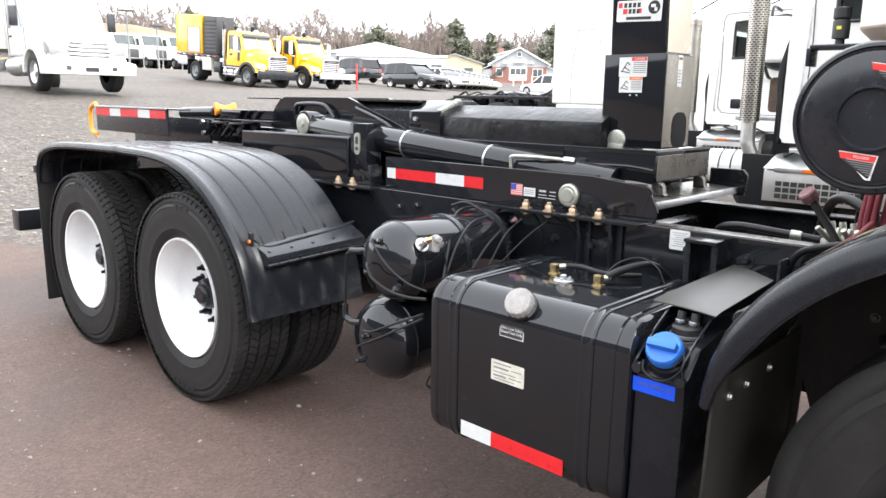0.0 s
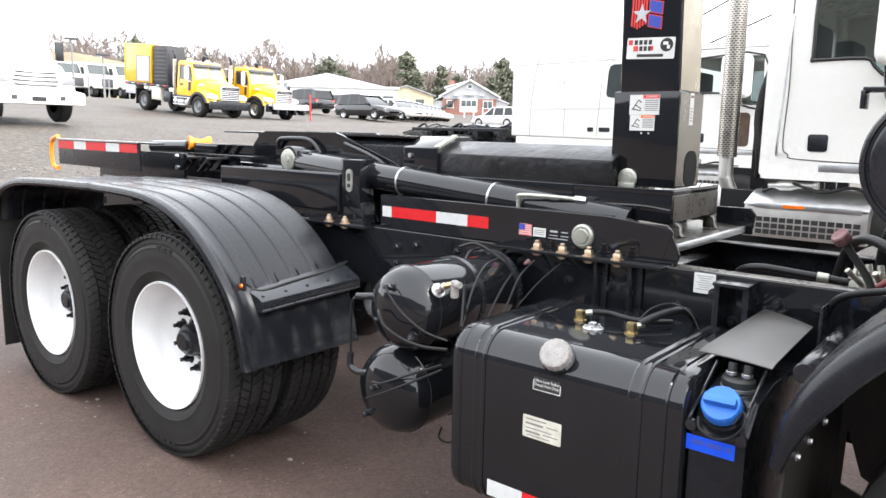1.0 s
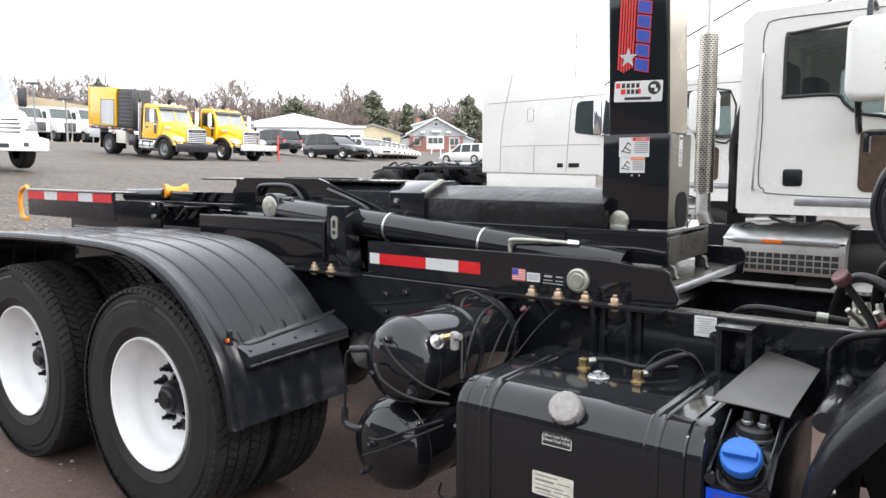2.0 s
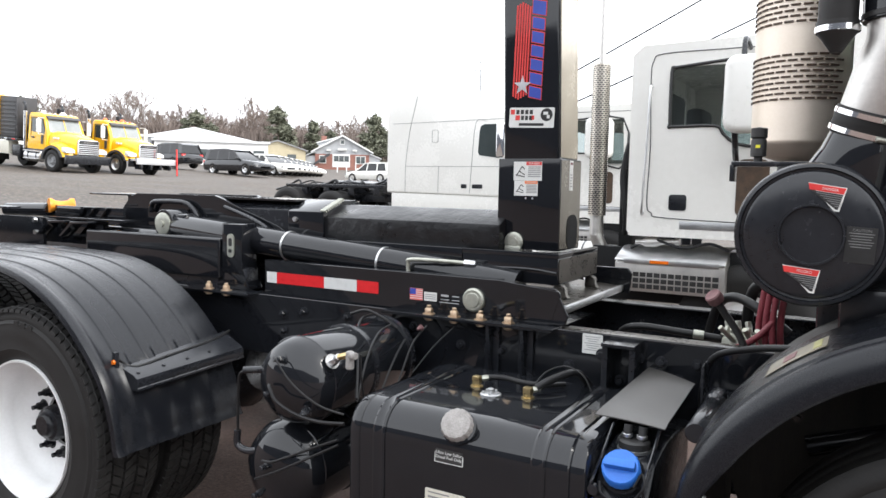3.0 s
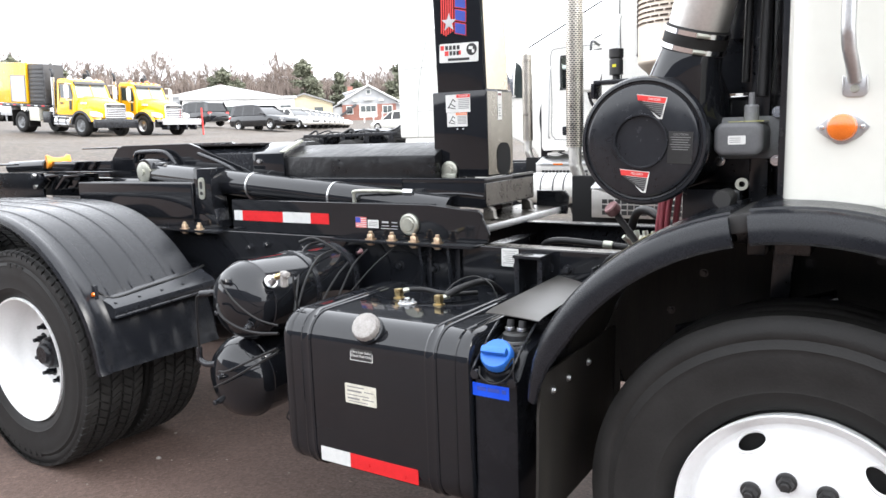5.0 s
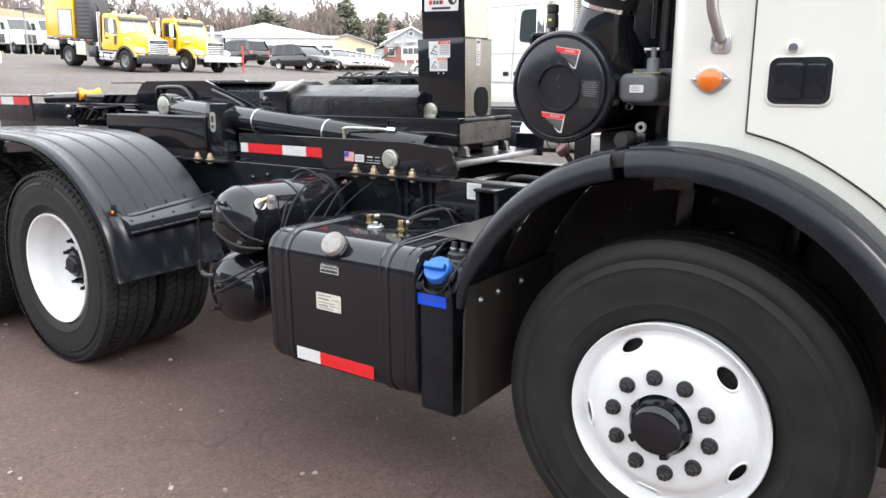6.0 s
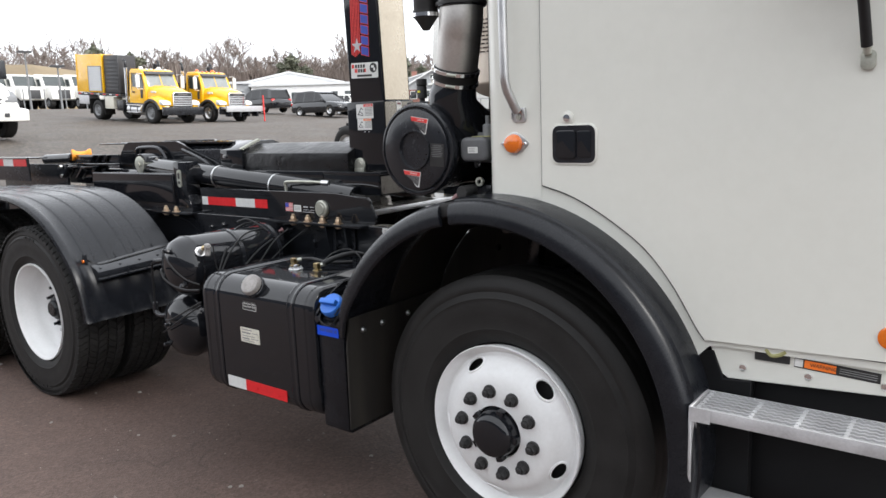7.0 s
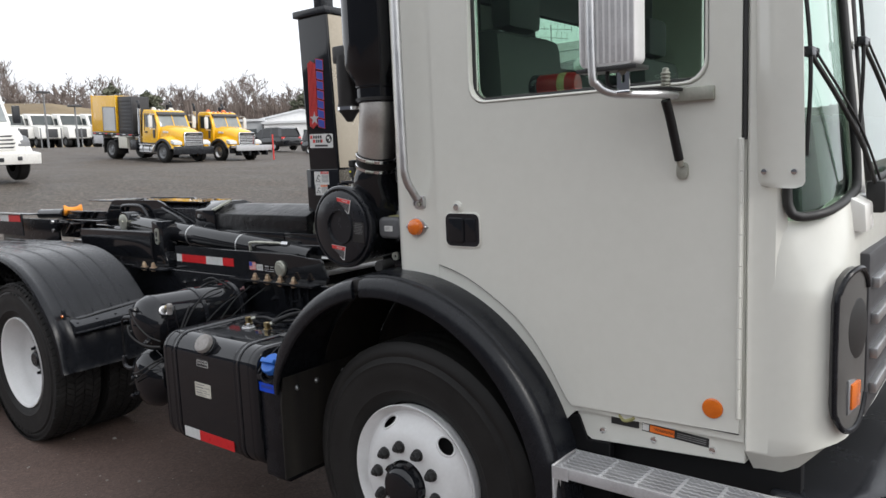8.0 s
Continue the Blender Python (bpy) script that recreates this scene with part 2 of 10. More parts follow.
def ground_material():
    """Brown asphalt beside the truck, and pale gravel over the rest of the yard."""
    m, b, n, l = principled("yard_ground", (0.1, 0.09, 0.08), 0.9)
    vec = coords(n, l)
    fine, mid, big = noise_tex(n, l, vec, 60, 6, 0.7), noise_tex(n, l, vec, 7, 4), noise_tex(n, l, vec, 0.7, 4)
    grit = n.new("ShaderNodeTexVoronoi")
    grit.inputs["Scale"].default_value = 85
    l.new(vec, grit.inputs["Vector"])
    speck = ramp(n, l, grit.outputs["Color"], [(0.0, (0.053, 0.034, 0.0275)), (0.55, (0.089, 0.057, 0.046)), (0.92, (0.114, 0.074, 0.0605)), (1.0, (0.180, 0.130, 0.106))])
    stain = ramp(n, l, big, [(0.35, grey(0.82)), (0.65, grey(1.12))])
    tone = ramp(n, l, mid, [(0.3, grey(0.90)), (0.7, grey(1.08))])

    def mul(a, c):
        x = n.new("ShaderNodeMix")
        x.data_type, x.blend_type = "RGBA", "MULTIPLY"
        x.inputs[0].default_value = 1
        l.new(a, x.inputs[6])
        l.new(c, x.inputs[7])
        return x.outputs[2]

    asphalt = mul(mul(speck, stain), tone)
    # hairline cracks: the borders of a warped, coarse cell pattern, thinned out by a patchy mask
    warp = n.new("ShaderNodeTexNoise")
    warp.inputs["Scale"].default_value = 2.2
    l.new(vec, warp.inputs["Vector"])
    add = n.new("ShaderNodeVectorMath")
    add.operation = "MULTIPLY_ADD"
    add.inputs[1].default_value = (0.9, 0.9, 0.9)
    l.new(warp.outputs["Color"], add.inputs[0])
    l.new(vec, add.inputs[2])
    cells = n.new("ShaderNodeTexVoronoi")
    cells.feature = "DISTANCE_TO_EDGE"
    cells.inputs["Scale"].default_value = 0.55
    l.new(add.outputs[0], cells.inputs["Vector"])
    crack = ramp(n, l, cells.outputs["Distance"], [(0.0, grey(0.62)), (0.005, grey(1.0))])
    asphalt = mul(asphalt, crack)
    stones = n.new("ShaderNodeTexVoronoi")
    stones.inputs["Scale"].default_value = 42
    l.new(vec, stones.inputs["Vector"])
    gravel = mul(mul(ramp(n, l, stones.outputs["Color"], [(0.0, (0.031, 0.0245, 0.0185)), (0.5, (0.067, 0.055, 0.0445)), (1.0, (0.152, 0.128, 0.106))]), stain), tone)
    gravel = mul(gravel, ramp(n, l, noise_tex(n, l, vec, 9.0, 3, 0.7), [(0.36, grey(0.55)), (0.5, grey(0.95)), (0.66, grey(1.6))]))
    # where the asphalt ends: a straight edge along the parking lane, frayed by noise
    sep = n.new("ShaderNodeSeparateXYZ")
    l.new(vec, sep.inputs[0])
    edge = n.new("ShaderNodeMath")
    edge.operation = "MULTIPLY_ADD"
    edge.inputs[1].default_value = 0.5
    l.new(mid, edge.inputs[0])
    skew = n.new("ShaderNodeMath")
    skew.operation = "MULTIPLY_ADD"
    skew.inputs[1].default_value = -0.40
    l.new(sep.outputs["X"], skew.inputs[0])
    l.new(sep.outputs["Y"], skew.inputs[2])
    l.new(skew.outputs[0], edge.inputs[2])
    mr = n.new("ShaderNodeMapRange")
    mr.inputs["From Min"].default_value, mr.inputs["From Max"].default_value = 5.85, 6.1
    l.new(edge.outputs[0], mr.inputs["Value"])
    mx = n.new("ShaderNodeMix")
    mx.data_type = "RGBA"
    l.new(mr.outputs[0], mx.inputs[0])
    l.new(asphalt, mx.inputs[6])
    l.new(gravel, mx.inputs[7])
    l.new(mx.outputs[2], b.inputs["Base Color"])
    l.new(ramp(n, l, big, [(0.3, grey(0.62)), (0.7, grey(0.85))]), b.inputs["Roughness"])
    h = n.new("ShaderNodeMath")
    h.operation = "MULTIPLY_ADD"
    h.inputs[1].default_value = 0.5
    l.new(grit.outputs["Distance"], h.inputs[0])
    l.new(fine, h.inputs[2])
    bump(n, l, b, h.outputs[0], 0.5, 0.006)
    return m


GROUND = ground_material()

# ---- shaping helpers ----
WORLD = {}


def soften(bm, angle=38):
    bm.normal_update()
    for f in bm.faces:
        f.smooth = True
    for e in bm.edges:
        e.smooth = len(e.link_faces) == 2 and e.calc_face_angle(0) < radians(angle)


def part(name, bm, material, parent=None, label="", angle=38):
    """Links a bmesh as one mesh object, its origin in its middle, under a thing or a part."""
    bmesh.ops.recalc_face_normals(bm, faces=bm.faces)
    soften(bm, angle)
    pts = [v.co for v in bm.verts]
    c = Vector([(min(p[i] for p in pts) + max(p[i] for p in pts)) / 2 for i in range(3)])
    if parent is None:
        c.z = min(p[2] for p in pts)
    bmesh.ops.translate(bm, verts=bm.verts, vec=-c)
    me = bpy.data.meshes.new(name)
    bm.to_mesh(me)
    bm.free()
    me.materials.append(material)
    ob = new(name, me)
    WORLD[ob.name] = c
    ob.location = c - WORLD[parent.name] if parent else c
    ob.parent = parent
    if label:
        tagged(ob, label)
    return ob


def again(ob, shift, parent):
    """A second object on the same mesh (with its own parts), moved by shift."""
    twin = ob.copy()
    scene.collection.objects.link(twin)
    WORLD[twin.name] = WORLD[ob.name] + Vector(shift)
    twin.parent = parent
    twin.location = WORLD[twin.name] - WORLD[parent.name]
    for c in ob.children:
        again(c, shift, twin)
    return twin


def thing(name, at, label, category, group="", kind=""):
    ob = new(name)
    ob.location = at
    WORLD[ob.name] = Vector(at)
    ob.empty_display_size = 0.2
    return tagged(ob, label, category, group, kind)


def B():
    return bmesh.new()


def join(bm, other):
    me = bpy.data.meshes.new("scratch")
    other.to_mesh(me)
    other.free()
    bm.from_mesh(me)
    bpy.data.meshes.remove(me)
    return bm


def box(bm, a, b, bevel=0.0, seg=2):
    t = B()
    bmesh.ops.create_cube(t, size=1)
    lo, hi = [min(p, q) for p, q in zip(a, b)], [max(p, q) for p, q in zip(a, b)]
    for v in t.verts:
        v.co = Vector([lo[i] if v.co[i] < 0 else hi[i] for i in range(3)])
    if bevel:
        bmesh.ops.bevel(t, geom=t.edges[:], offset=bevel, segments=seg, affect="EDGES", profile=0.6)
    return join(bm, t)


def prism(bm, poly, y0, y1, axis="y", bevel=0.0, seg=2):
    """A flat shape in the plane across axis, given as pairs, made solid from y0 to y1."""
    t = B()

    def at(p, d):
        return {"y": (p[0], d, p[1]), "x": (d, p[0], p[1]), "z": (p[0], p[1], d)}[axis]
    va = [t.verts.new(at(p, y0)) for p in poly]
    vb = [t.verts.new(at(p, y1)) for p in poly]
    n = len(poly)
    t.faces.new(va)
    t.faces.new(vb[::-1])
    for i in range(n):
        t.faces.new((va[i], vb[i], vb[(i + 1) % n], va[(i + 1) % n]))
    bmesh.ops.recalc_face_normals(t, faces=t.faces)
    if bevel:
        t.normal_update()
        bmesh.ops.bevel(t, geom=[e for e in t.edges if e.calc_face_angle(0) > 0.5], offset=bevel, segments=seg, affect="EDGES", profile=0.6)
    return join(bm, t)


def holed(bm, outer, inner, y0, y1):
    """A flat panel across y with one opening through it."""
    for y in (y0, y1):
        es = []
        for loop in (outer, inner):
            vs = [bm.verts.new((p[0], y, p[1])) for p in loop]
            es += [bm.edges.new((vs[i], vs[(i + 1) % len(vs)])) for i in range(len(vs))]
        bmesh.ops.triangle_fill(bm, edges=es, use_beauty=True, use_dissolve=False)
    for loop in (outer, inner):
        n = len(loop)
        for i in range(n):
            p, q = loop[i], loop[(i + 1) % n]
            bm.faces.new([bm.verts.new(v) for v in ((p[0], y0, p[1]), (q[0], y0, q[1]), (q[0], y1, q[1]), (p[0], y1, p[1]))])
    bmesh.ops.remove_doubles(bm, verts=bm.verts, dist=1e-5)
    return bm


def basis(d):
    d = Vector(d).normalized()
    u = d.cross(Vector((0, 0, 1)) if abs(d.z) < 0.9 else Vector((1, 0, 0))).normalized()
    return d, u, d.cross(u)


def lathe(bm, base, way, prof, seg=32, close=True):
    """Turns pairs of (radius, height along way) round the axis from base."""
    d, u, w = basis(way)
    base = Vector(base)
    rings = []
    for r, h in prof:
        if r < 1e-6:
            rings.append([bm.verts.new(base + d * h)])
        else:
            rings.append([bm.verts.new(base + d * h + (u * math.cos(a) + w * math.sin(a)) * r) for a in (2 * math.pi * i / seg for i in range(seg))])
    for p, q in zip(rings, rings[1:]):
        for i in range(seg):
            j = (i + 1) % seg
            if len(p) == 1 and len(q) > 1:
                bm.faces.new((p[0], q[i], q[j]))
            elif len(q) == 1 and len(p) > 1:
                bm.faces.new((p[i], p[j], q[0]))
            elif len(p) > 1:
                bm.faces.new((p[i], p[j], q[j], q[i]))
    if close:
        for ring in (rings[0], rings[-1]):
            if len(ring) > 1:
                bm.faces.new(ring)
    return bm


def rod(bm, a, b, r, seg=20, bevel=0.0, r2=None):
    a, b = Vector(a), Vector(b)
    h, r2 = (b - a).length, r if r2 is None else r2
    k = min(bevel, h / 3)
    prof = [(0, 0), (r - k, 0), (r, k), (r2, h - k), (r2 - k, h), (0, h)] if k else [(0, 0), (r, 0), (r2, h), (0, h)]
    return lathe(bm, a, b - a, prof, seg, False)


def curve_points(pts, per=6):
    """A smooth line through the points."""
    p = [Vector(q) for q in pts]
    p = [p[0] * 2 - p[1]] + p + [p[-1] * 2 - p[-2]]
    out = []
    for i in range(1, len(p) - 2):
        for k in range(per):
            t = k / per
            a, b, c, d = p[i - 1:i + 3]
            out.append(0.5 * ((2 * b) + (c - a) * t + (2 * a - 5 * b + 4 * c - d) * t * t + (3 * b - a - 3 * c + d) * t ** 3))
    return out + [p[-2]]


def tube(bm, pts, r, seg=8, per=6, smooth=True):
    line = curve_points(pts, per) if smooth else [Vector(p) for p in pts]
    d, u, w = basis(line[1] - line[0])
    rings = []
    for i, p in enumerate(line):
        t = (line[min(i + 1, len(line) - 1)] - line[max(i - 1, 0)]).normalized()
        u = (u - t * u.dot(t)).normalized()
        w = t.cross(u)
        rad = r(i / (len(line) - 1)) if callable(r) else r
        rings.append([bm.verts.new(p + (u * math.cos(a) + w * math.sin(a)) * rad) for a in (2 * math.pi * k / seg for k in range(seg))])
    for p, q in zip(rings, rings[1:]):
        for i in range(seg):
            bm.faces.new((p[i], p[(i + 1) % seg], q[(i + 1) % seg], q[i]))
    bm.faces.new(rings[0][::-1])
    bm.faces.new(rings[-1])
    return bm


def sweep(bm, rows, closed=True):
    """Skins a list of equal-length rings of points."""
    rings = [[bm.verts.new(p) for p in row] for row in rows]
    n = len(rings[0])
    for p, q in zip(rings, rings[1:]):
        for i in range(n if closed else n - 1):
            bm.faces.new((p[i], p[(i + 1) % n], q[(i + 1) % n], q[i]))
    if closed:
        bm.faces.new(rings[0][::-1])
        bm.faces.new(rings[-1])
    return bm


def rounded(w, h, r, seg=5, cx=0.0, cy=0.0):
    """The corners of a rounded rectangle."""
    out = []
    for sx, sy, a0 in ((1, 1, 0), (-1, 1, 90), (-1, -1, 180), (1, -1, 270)):
        for k in range(seg + 1):
            a = radians(a0 + 90 * k / seg)
            out.append((cx + sx * (w / 2 - r) + r * math.cos(a), cy + sy * (h / 2 - r) + r * math.sin(a)))
    return out


def hexbolt(bm, base, way, r=0.011, h=0.012, washer=True):
    if washer:
        lathe(bm, base, way, [(0, 0), (r * 1.55, 0), (r * 1.55, 0.003), (0, 0.003)], 14, False)
    lathe(bm, base, way, [(0, 0.003), (r, 0.003), (r, h * 0.85), (r * 0.85, h), (0, h)], 6, False)
    return bm


def lettering(name, body, size, m, material, parent, depth=0.0006, align="CENTER"):
    """Words in the built-in font as a thin mesh; m puts its x along the line and its z out of the face."""
    cu = bpy.data.curves.new(name, "FONT")
    cu.body, cu.size, cu.extrude, cu.align_x, cu.align_y = body, size, depth, align, "CENTER"
    cu.resolution_u = 2
    ob = bpy.data.objects.new(name, cu)
    scene.collection.objects.link(ob)
    bpy.context.view_layer.update()
    me = bpy.data.meshes.new_from_object(ob.evaluated_get(bpy.context.evaluated_depsgraph_get()))
    bpy.data.objects.remove(ob)
    bm = B()
    bm.from_mesh(me)
    bpy.data.meshes.remove(me)
    bmesh.ops.transform(bm, matrix=m, verts=bm.verts)
    return part(name, bm, material, parent)


def side_face(x, y, z, tilt=0.0):
    """The matrix of a flat thing on a face that looks to -y: x to the right, y up, z out."""
    return Matrix.Translation((x, y, z)) @ Matrix.Rotation(radians(tilt), 4, "Y") @ Matrix.Rotation(radians(90), 4, "X")


def plate(bm, m, w, h, t=0.0012, r=0.0, cx=0.0, cy=0.0):
    """A thin sheet on the face m, with rounded corners."""
    pts = rounded(w, h, r, 3, cx, cy) if r else [(cx - w / 2, cy - h / 2), (cx + w / 2, cy - h / 2), (cx + w / 2, cy + h / 2), (cx - w / 2, cy + h / 2)]
    tmp = B()
    prism(tmp, pts, 0, t, "z")
    bmesh.ops.transform(tmp, matrix=m, verts=tmp.verts)
    return join(bm, tmp)


def bars(bm, m, rows, t=0.0018):
    """Plain bars (cx, cy, w, h) in place of print that cannot be read."""
    for cx, cy, w, h in rows:
        plate(bm, m, w, h, t, 0, cx, cy)
    return bm


# ---- the ground: level beside the truck, rising behind it ----
RISE = [(-4000, 0.0), (7, 0.0), (9, 0.10), (13, 0.62), (18, 1.30), (22, 1.62), (28, 1.74), (30, 1.80), (33, 1.90), (38, 2.27), (47, 2.80), (54, 3.35), (75, 4.05), (92, 4.35), (110, 5.2), (180, 8.0), (4000, 30.0)]


FALL = [(-4000, 1.0), (36.6, 1.0), (58, 0.78), (70, 0.78), (100, 0.96), (150, 1.0), (4000, 1.0)]


def yard_fall(u, y):
    """The yard falls away along the row of white cars."""
    for (a, fa), (b, fb) in zip(FALL, FALL[1:]):
        if a <= y <= b:
            f = fa + (fb - fa) * (y - a) / (b - a)
            return 1 - (1 - f) * max(0.0, min(1.0, (78 - u) / 15))
    return 1.0


def ground_z(x, y=0.0):
    u = -x
    for (a, za), (b, zb) in zip(RISE, RISE[1:]):
        if a <= u <= b:
            return (za + (zb - za) * (u - a) / (b - a)) * yard_fall(u, y)
    return 0.0


xs = [-2500, -1200, -600, -300, -180, -140, -110, -90, -75, -64, -54, -47, -43, -40, -38, -35.5, -33, -30, -28, -25, -22, -20, -18, -16, -14.5, -13, -11.5, -10, -9, -8, -7, -6, -4, -2, 0, 3, 8, 20, 60, 200, 800, 2500]
ys = [-2500, -800, -200, -60, -20, -8, -3, 0, 1, 2, 3, 4, 6, 8, 12, 20, 24, 27, 30, 33, 36, 42, 50, 58, 70, 85, 100, 150, 300, 800, 2500]
bm = B()
grid = [[bm.verts.new((x, y, ground_z(x, y) + (0.02 * noise.noise((x * 0.4, y * 0.4, 0)) if -60 < x < -8 and 3 < y < 80 else 0))) for y in ys] for x in xs]
for i in range(len(xs) - 1):
    for j in range(len(ys) - 1):
        bm.faces.new((grid[i][j], grid[i + 1][j], grid[i + 1][j + 1], grid[i][j + 1]))
ground = part("ground", bm, GROUND)
tagged(ground, "brown asphalt lane giving way to a rising pale gravel yard", "ground", kind="structure")

# ---- the hooklift truck ----
truck = thing("hooklift_truck", (-1.6, 3.25, 0), "hooklift truck with black chassis, white wheels and white cab, on asphalt", "truck")
MID = 3.25


def mirror_y(y):
    return 2 * MID - y


def make_tyre(name, c, r, width, parent, tread=True, groove=0.010, mat=RUBBER):
    """A tyre round the axis y, c its middle; grooves and shoulder blocks are cut as geometry."""
    bm = B()
    w = width / 2
    prof = [(0.292, -w * 0.70), (0.302, -w * 0.82), (0.335, -w * 0.93), (0.345, -w * 0.950), (0.348, -w * 0.966), (0.353, -w * 0.958), (0.40, -w), (0.44, -w * 0.995), (0.452, -w * 0.982), (0.455, -w * 0.990), (0.459, -w * 0.972), (r - 0.055, -w * 0.93), (r - 0.050, -w * 0.945), (r - 0.035, -w * 0.93), (r - 0.012, -w * 0.86), (r - 0.002, -w * 0.80)]
    if tread:
        prof += [(r - groove, -w * 0.78), (r - groove, 0.0), (r - groove, w * 0.78)]
    else:
        for g in (-0.45, 0.0, 0.45):
            prof += [(r, w * (g - 0.09)), (r - groove, w * (g - 0.06)), (r - groove, w * (g + 0.06)), (r, w * (g + 0.09))]
    half = [(rr, -h) for rr, h in prof[:15]][::-1]
    prof = prof + half
    lathe(bm, c, (0, 1, 0), prof, 72, False)
    tyre = part(name, bm, mat, parent)
    bm = B()
    if tread:
        # staggered lug blocks, the outer rows folding over the shoulder
        rows = ((-0.80, 0.19, 1), (-0.40, 0.16, 0), (0.0, 0.17, 0), (0.40, 0.16, 0), (0.80, 0.19, 1))
        for j, (yc, half_w, edge) in enumerate(rows):
            for k in range(78):
                a0 = 2 * math.pi * (k + 0.5 * (j % 2)) / 78
                ring = []
                for rad, inset in ((r - groove - 0.003, 0.0), (r + 0.001, 0.002)):
                    da = (2 * math.pi / 78) * 0.43 - inset / r
                    for sa, sy in ((-1, -1), (1, -1), (1, 1), (-1, 1)):
                        a = a0 + sa * da + 0.025 * sy * (1 if j % 2 else -1)
                        drop = 0.010 if edge and sy * yc > 0 else 0.0
                        ring.append(bm.verts.new(Vector(c) + Vector((math.sin(a) * (rad - drop), w * (yc + sy * half_w) - sy * inset, math.cos(a) * (rad - drop)))))
                for q in ((4, 5, 6, 7), (0, 1, 5, 4), (1, 2, 6, 5), (2, 3, 7, 6), (3, 0, 4, 7)):
                    bm.faces.new([ring[i] for i in q])
    # moulded marks on the outer wall, as plain raised bars
    for a0, cnt in ((0, 3), (172, 9)) if tread else ():
        for k in range(cnt):
            a = radians(a0 + k * 6.0)
            t = B()
            box(t, (-0.014, -0.0015, -0.022), (0.014, 0.004, 0.022))
            bmesh.ops.transform(t, matrix=Matrix.Translation(c) @ Matrix.Rotation(a, 4, "Y") @ Matrix.Translation((0, -w * 0.985, 0.445)), verts=t.verts)
            join(bm, t)
    if tread:
        tagged(part("tread_relief", bm, mat, parent), kind="stuff")
    return tyre


def rear_wheel(x, y, z, r):
    """A pair of tyres on one axle end, with the deep white outer wheel towards the viewer."""
    bm = B()
    lathe(bm, (x, y, z), (0, 1, 0), [(0.296, 0.030), (0.300, 0.018), (0.298, 0.008), (0.290, 0.010), (0.283, 0.030), (0.280, 0.055), (0.262, 0.075), (0.258, 0.12), (0.250, 0.150), (0.228, 0.172), (0.170, 0.188), (0.112, 0.190), (0.112, 0.205), (0.24, 0.205), (0.27, 0.25), (0.296, 0.25)], 64, False)
    wheel = part("wheel", bm, RIM, truck, "white painted deep dished steel wheel with black tyre")
    bm = B()
    lathe(bm, (x, y, z), (0, 1, 0), [(0, 0.090), (0.042, 0.090), (0.051, 0.097), (0.055, 0.110), (0.070, 0.116), (0.077, 0.130), (0.080, 0.19), (0, 0.19)], 28, False)
    part("hub", bm, PLASTIC, wheel, "black axle hub")
    bm = B()
    first = None
    for k in range(10):
        a = radians(18 + 36 * k)
        p = Vector((x + 0.143 * math.cos(a), y + 0.19, z + 0.143 * math.sin(a)))
        if first is None:
            hexbolt(bm, p, (0, -1, 0), 0.018, 0.034)
            rod(bm, p, p - Vector((0, 0.055, 0)), 0.010, 10)
            first, p0 = part("lug_nut", bm, PLASTIC, wheel, "black wheel nut"), p
        else:
            again(first, p - p0, wheel)
    make_tyre("tyre", (x, y + 0.135, z), r, 0.285, wheel)
    make_tyre("tyre", (x, y + 0.475, z), r, 0.285, wheel)
    return wheel


REAR_R, REAR_Y = 0.524, 2.018
wheel_a = rear_wheel(-3.137, REAR_Y, 0.522, REAR_R)
again(wheel_a, (-1.222, 0, 0), truck)
# the wheels of the far side, seen under the frame
for x in (-3.137, -4.359):
    bm = B()
    lathe(bm, (x, mirror_y(REAR_Y) - 0.62, 0.522), (0, 1, 0), [(0, 0.05), (0.30, 0.05), (0.40, 0.0), (0.50, 0.03), (0.524, 0.06), (0.524, 0.56), (0.50, 0.60), (0.40, 0.62), (0.30, 0.6), (0, 0.6)], 48, False)
    part("tyre", bm, RUBBER, truck)
    bm = B()
    rod(bm, (x, 2.65, 0.522), (x, 3.85, 0.522), 0.075, 20)
    lathe(bm, (x - 0.0, MID - 0.02, 0.522), (0.2, 0.0, 0.05), [(0, -0.22), (0.13, -0.2), (0.2, -0.1), (0.2, 0.08), (0.12, 0.2), (0, 0.22)], 20, False)
    part("axle", bm, SATIN, truck)

# front wheel
FX, FY, FZ, FR = 0.168, 2.062, 0.532, 0.532
bm = B()
lathe(bm, (FX, FY, FZ), (0, 1, 0), [(0.285, 0.075), (0.288, 0.052), (0.294, 0.030), (0.291, 0.024), (0.284, 0.028), (0.273, 0.050), (0.262, 0.060), *((0.253 - 0.0045 * i, 0.057 - 0.0052 * i) for i in range(9)), (0.205, 0.006), (0.19, -0.001), (0.165, -0.006), (0.092, -0.006), (0.090, 0.010)], 160, False)
hole_at = [radians(46 + 72 * k) for k in range(5)]
HR, HY = 0.235, 0.0362
gone = []
for f in bm.faces:
    c = f.calc_center_median() - Vector((FX, FY, FZ))
    rr = math.hypot(c.x, c.z)
    for a in hole_at:
        off = math.atan2(c.z, c.x) - a
        off = math.atan2(math.sin(off), math.cos(off)) * HR
        if (off / 0.040) ** 2 + ((rr - HR) / 0.0185) ** 2 < 1 and c.y < 0.0565:
            gone.append(f)
bmesh.ops.delete(bm, geom=gone, context="FACES")
front_wheel = part("wheel", bm, RIM, truck, "white painted steel front wheel with oval hand holes")
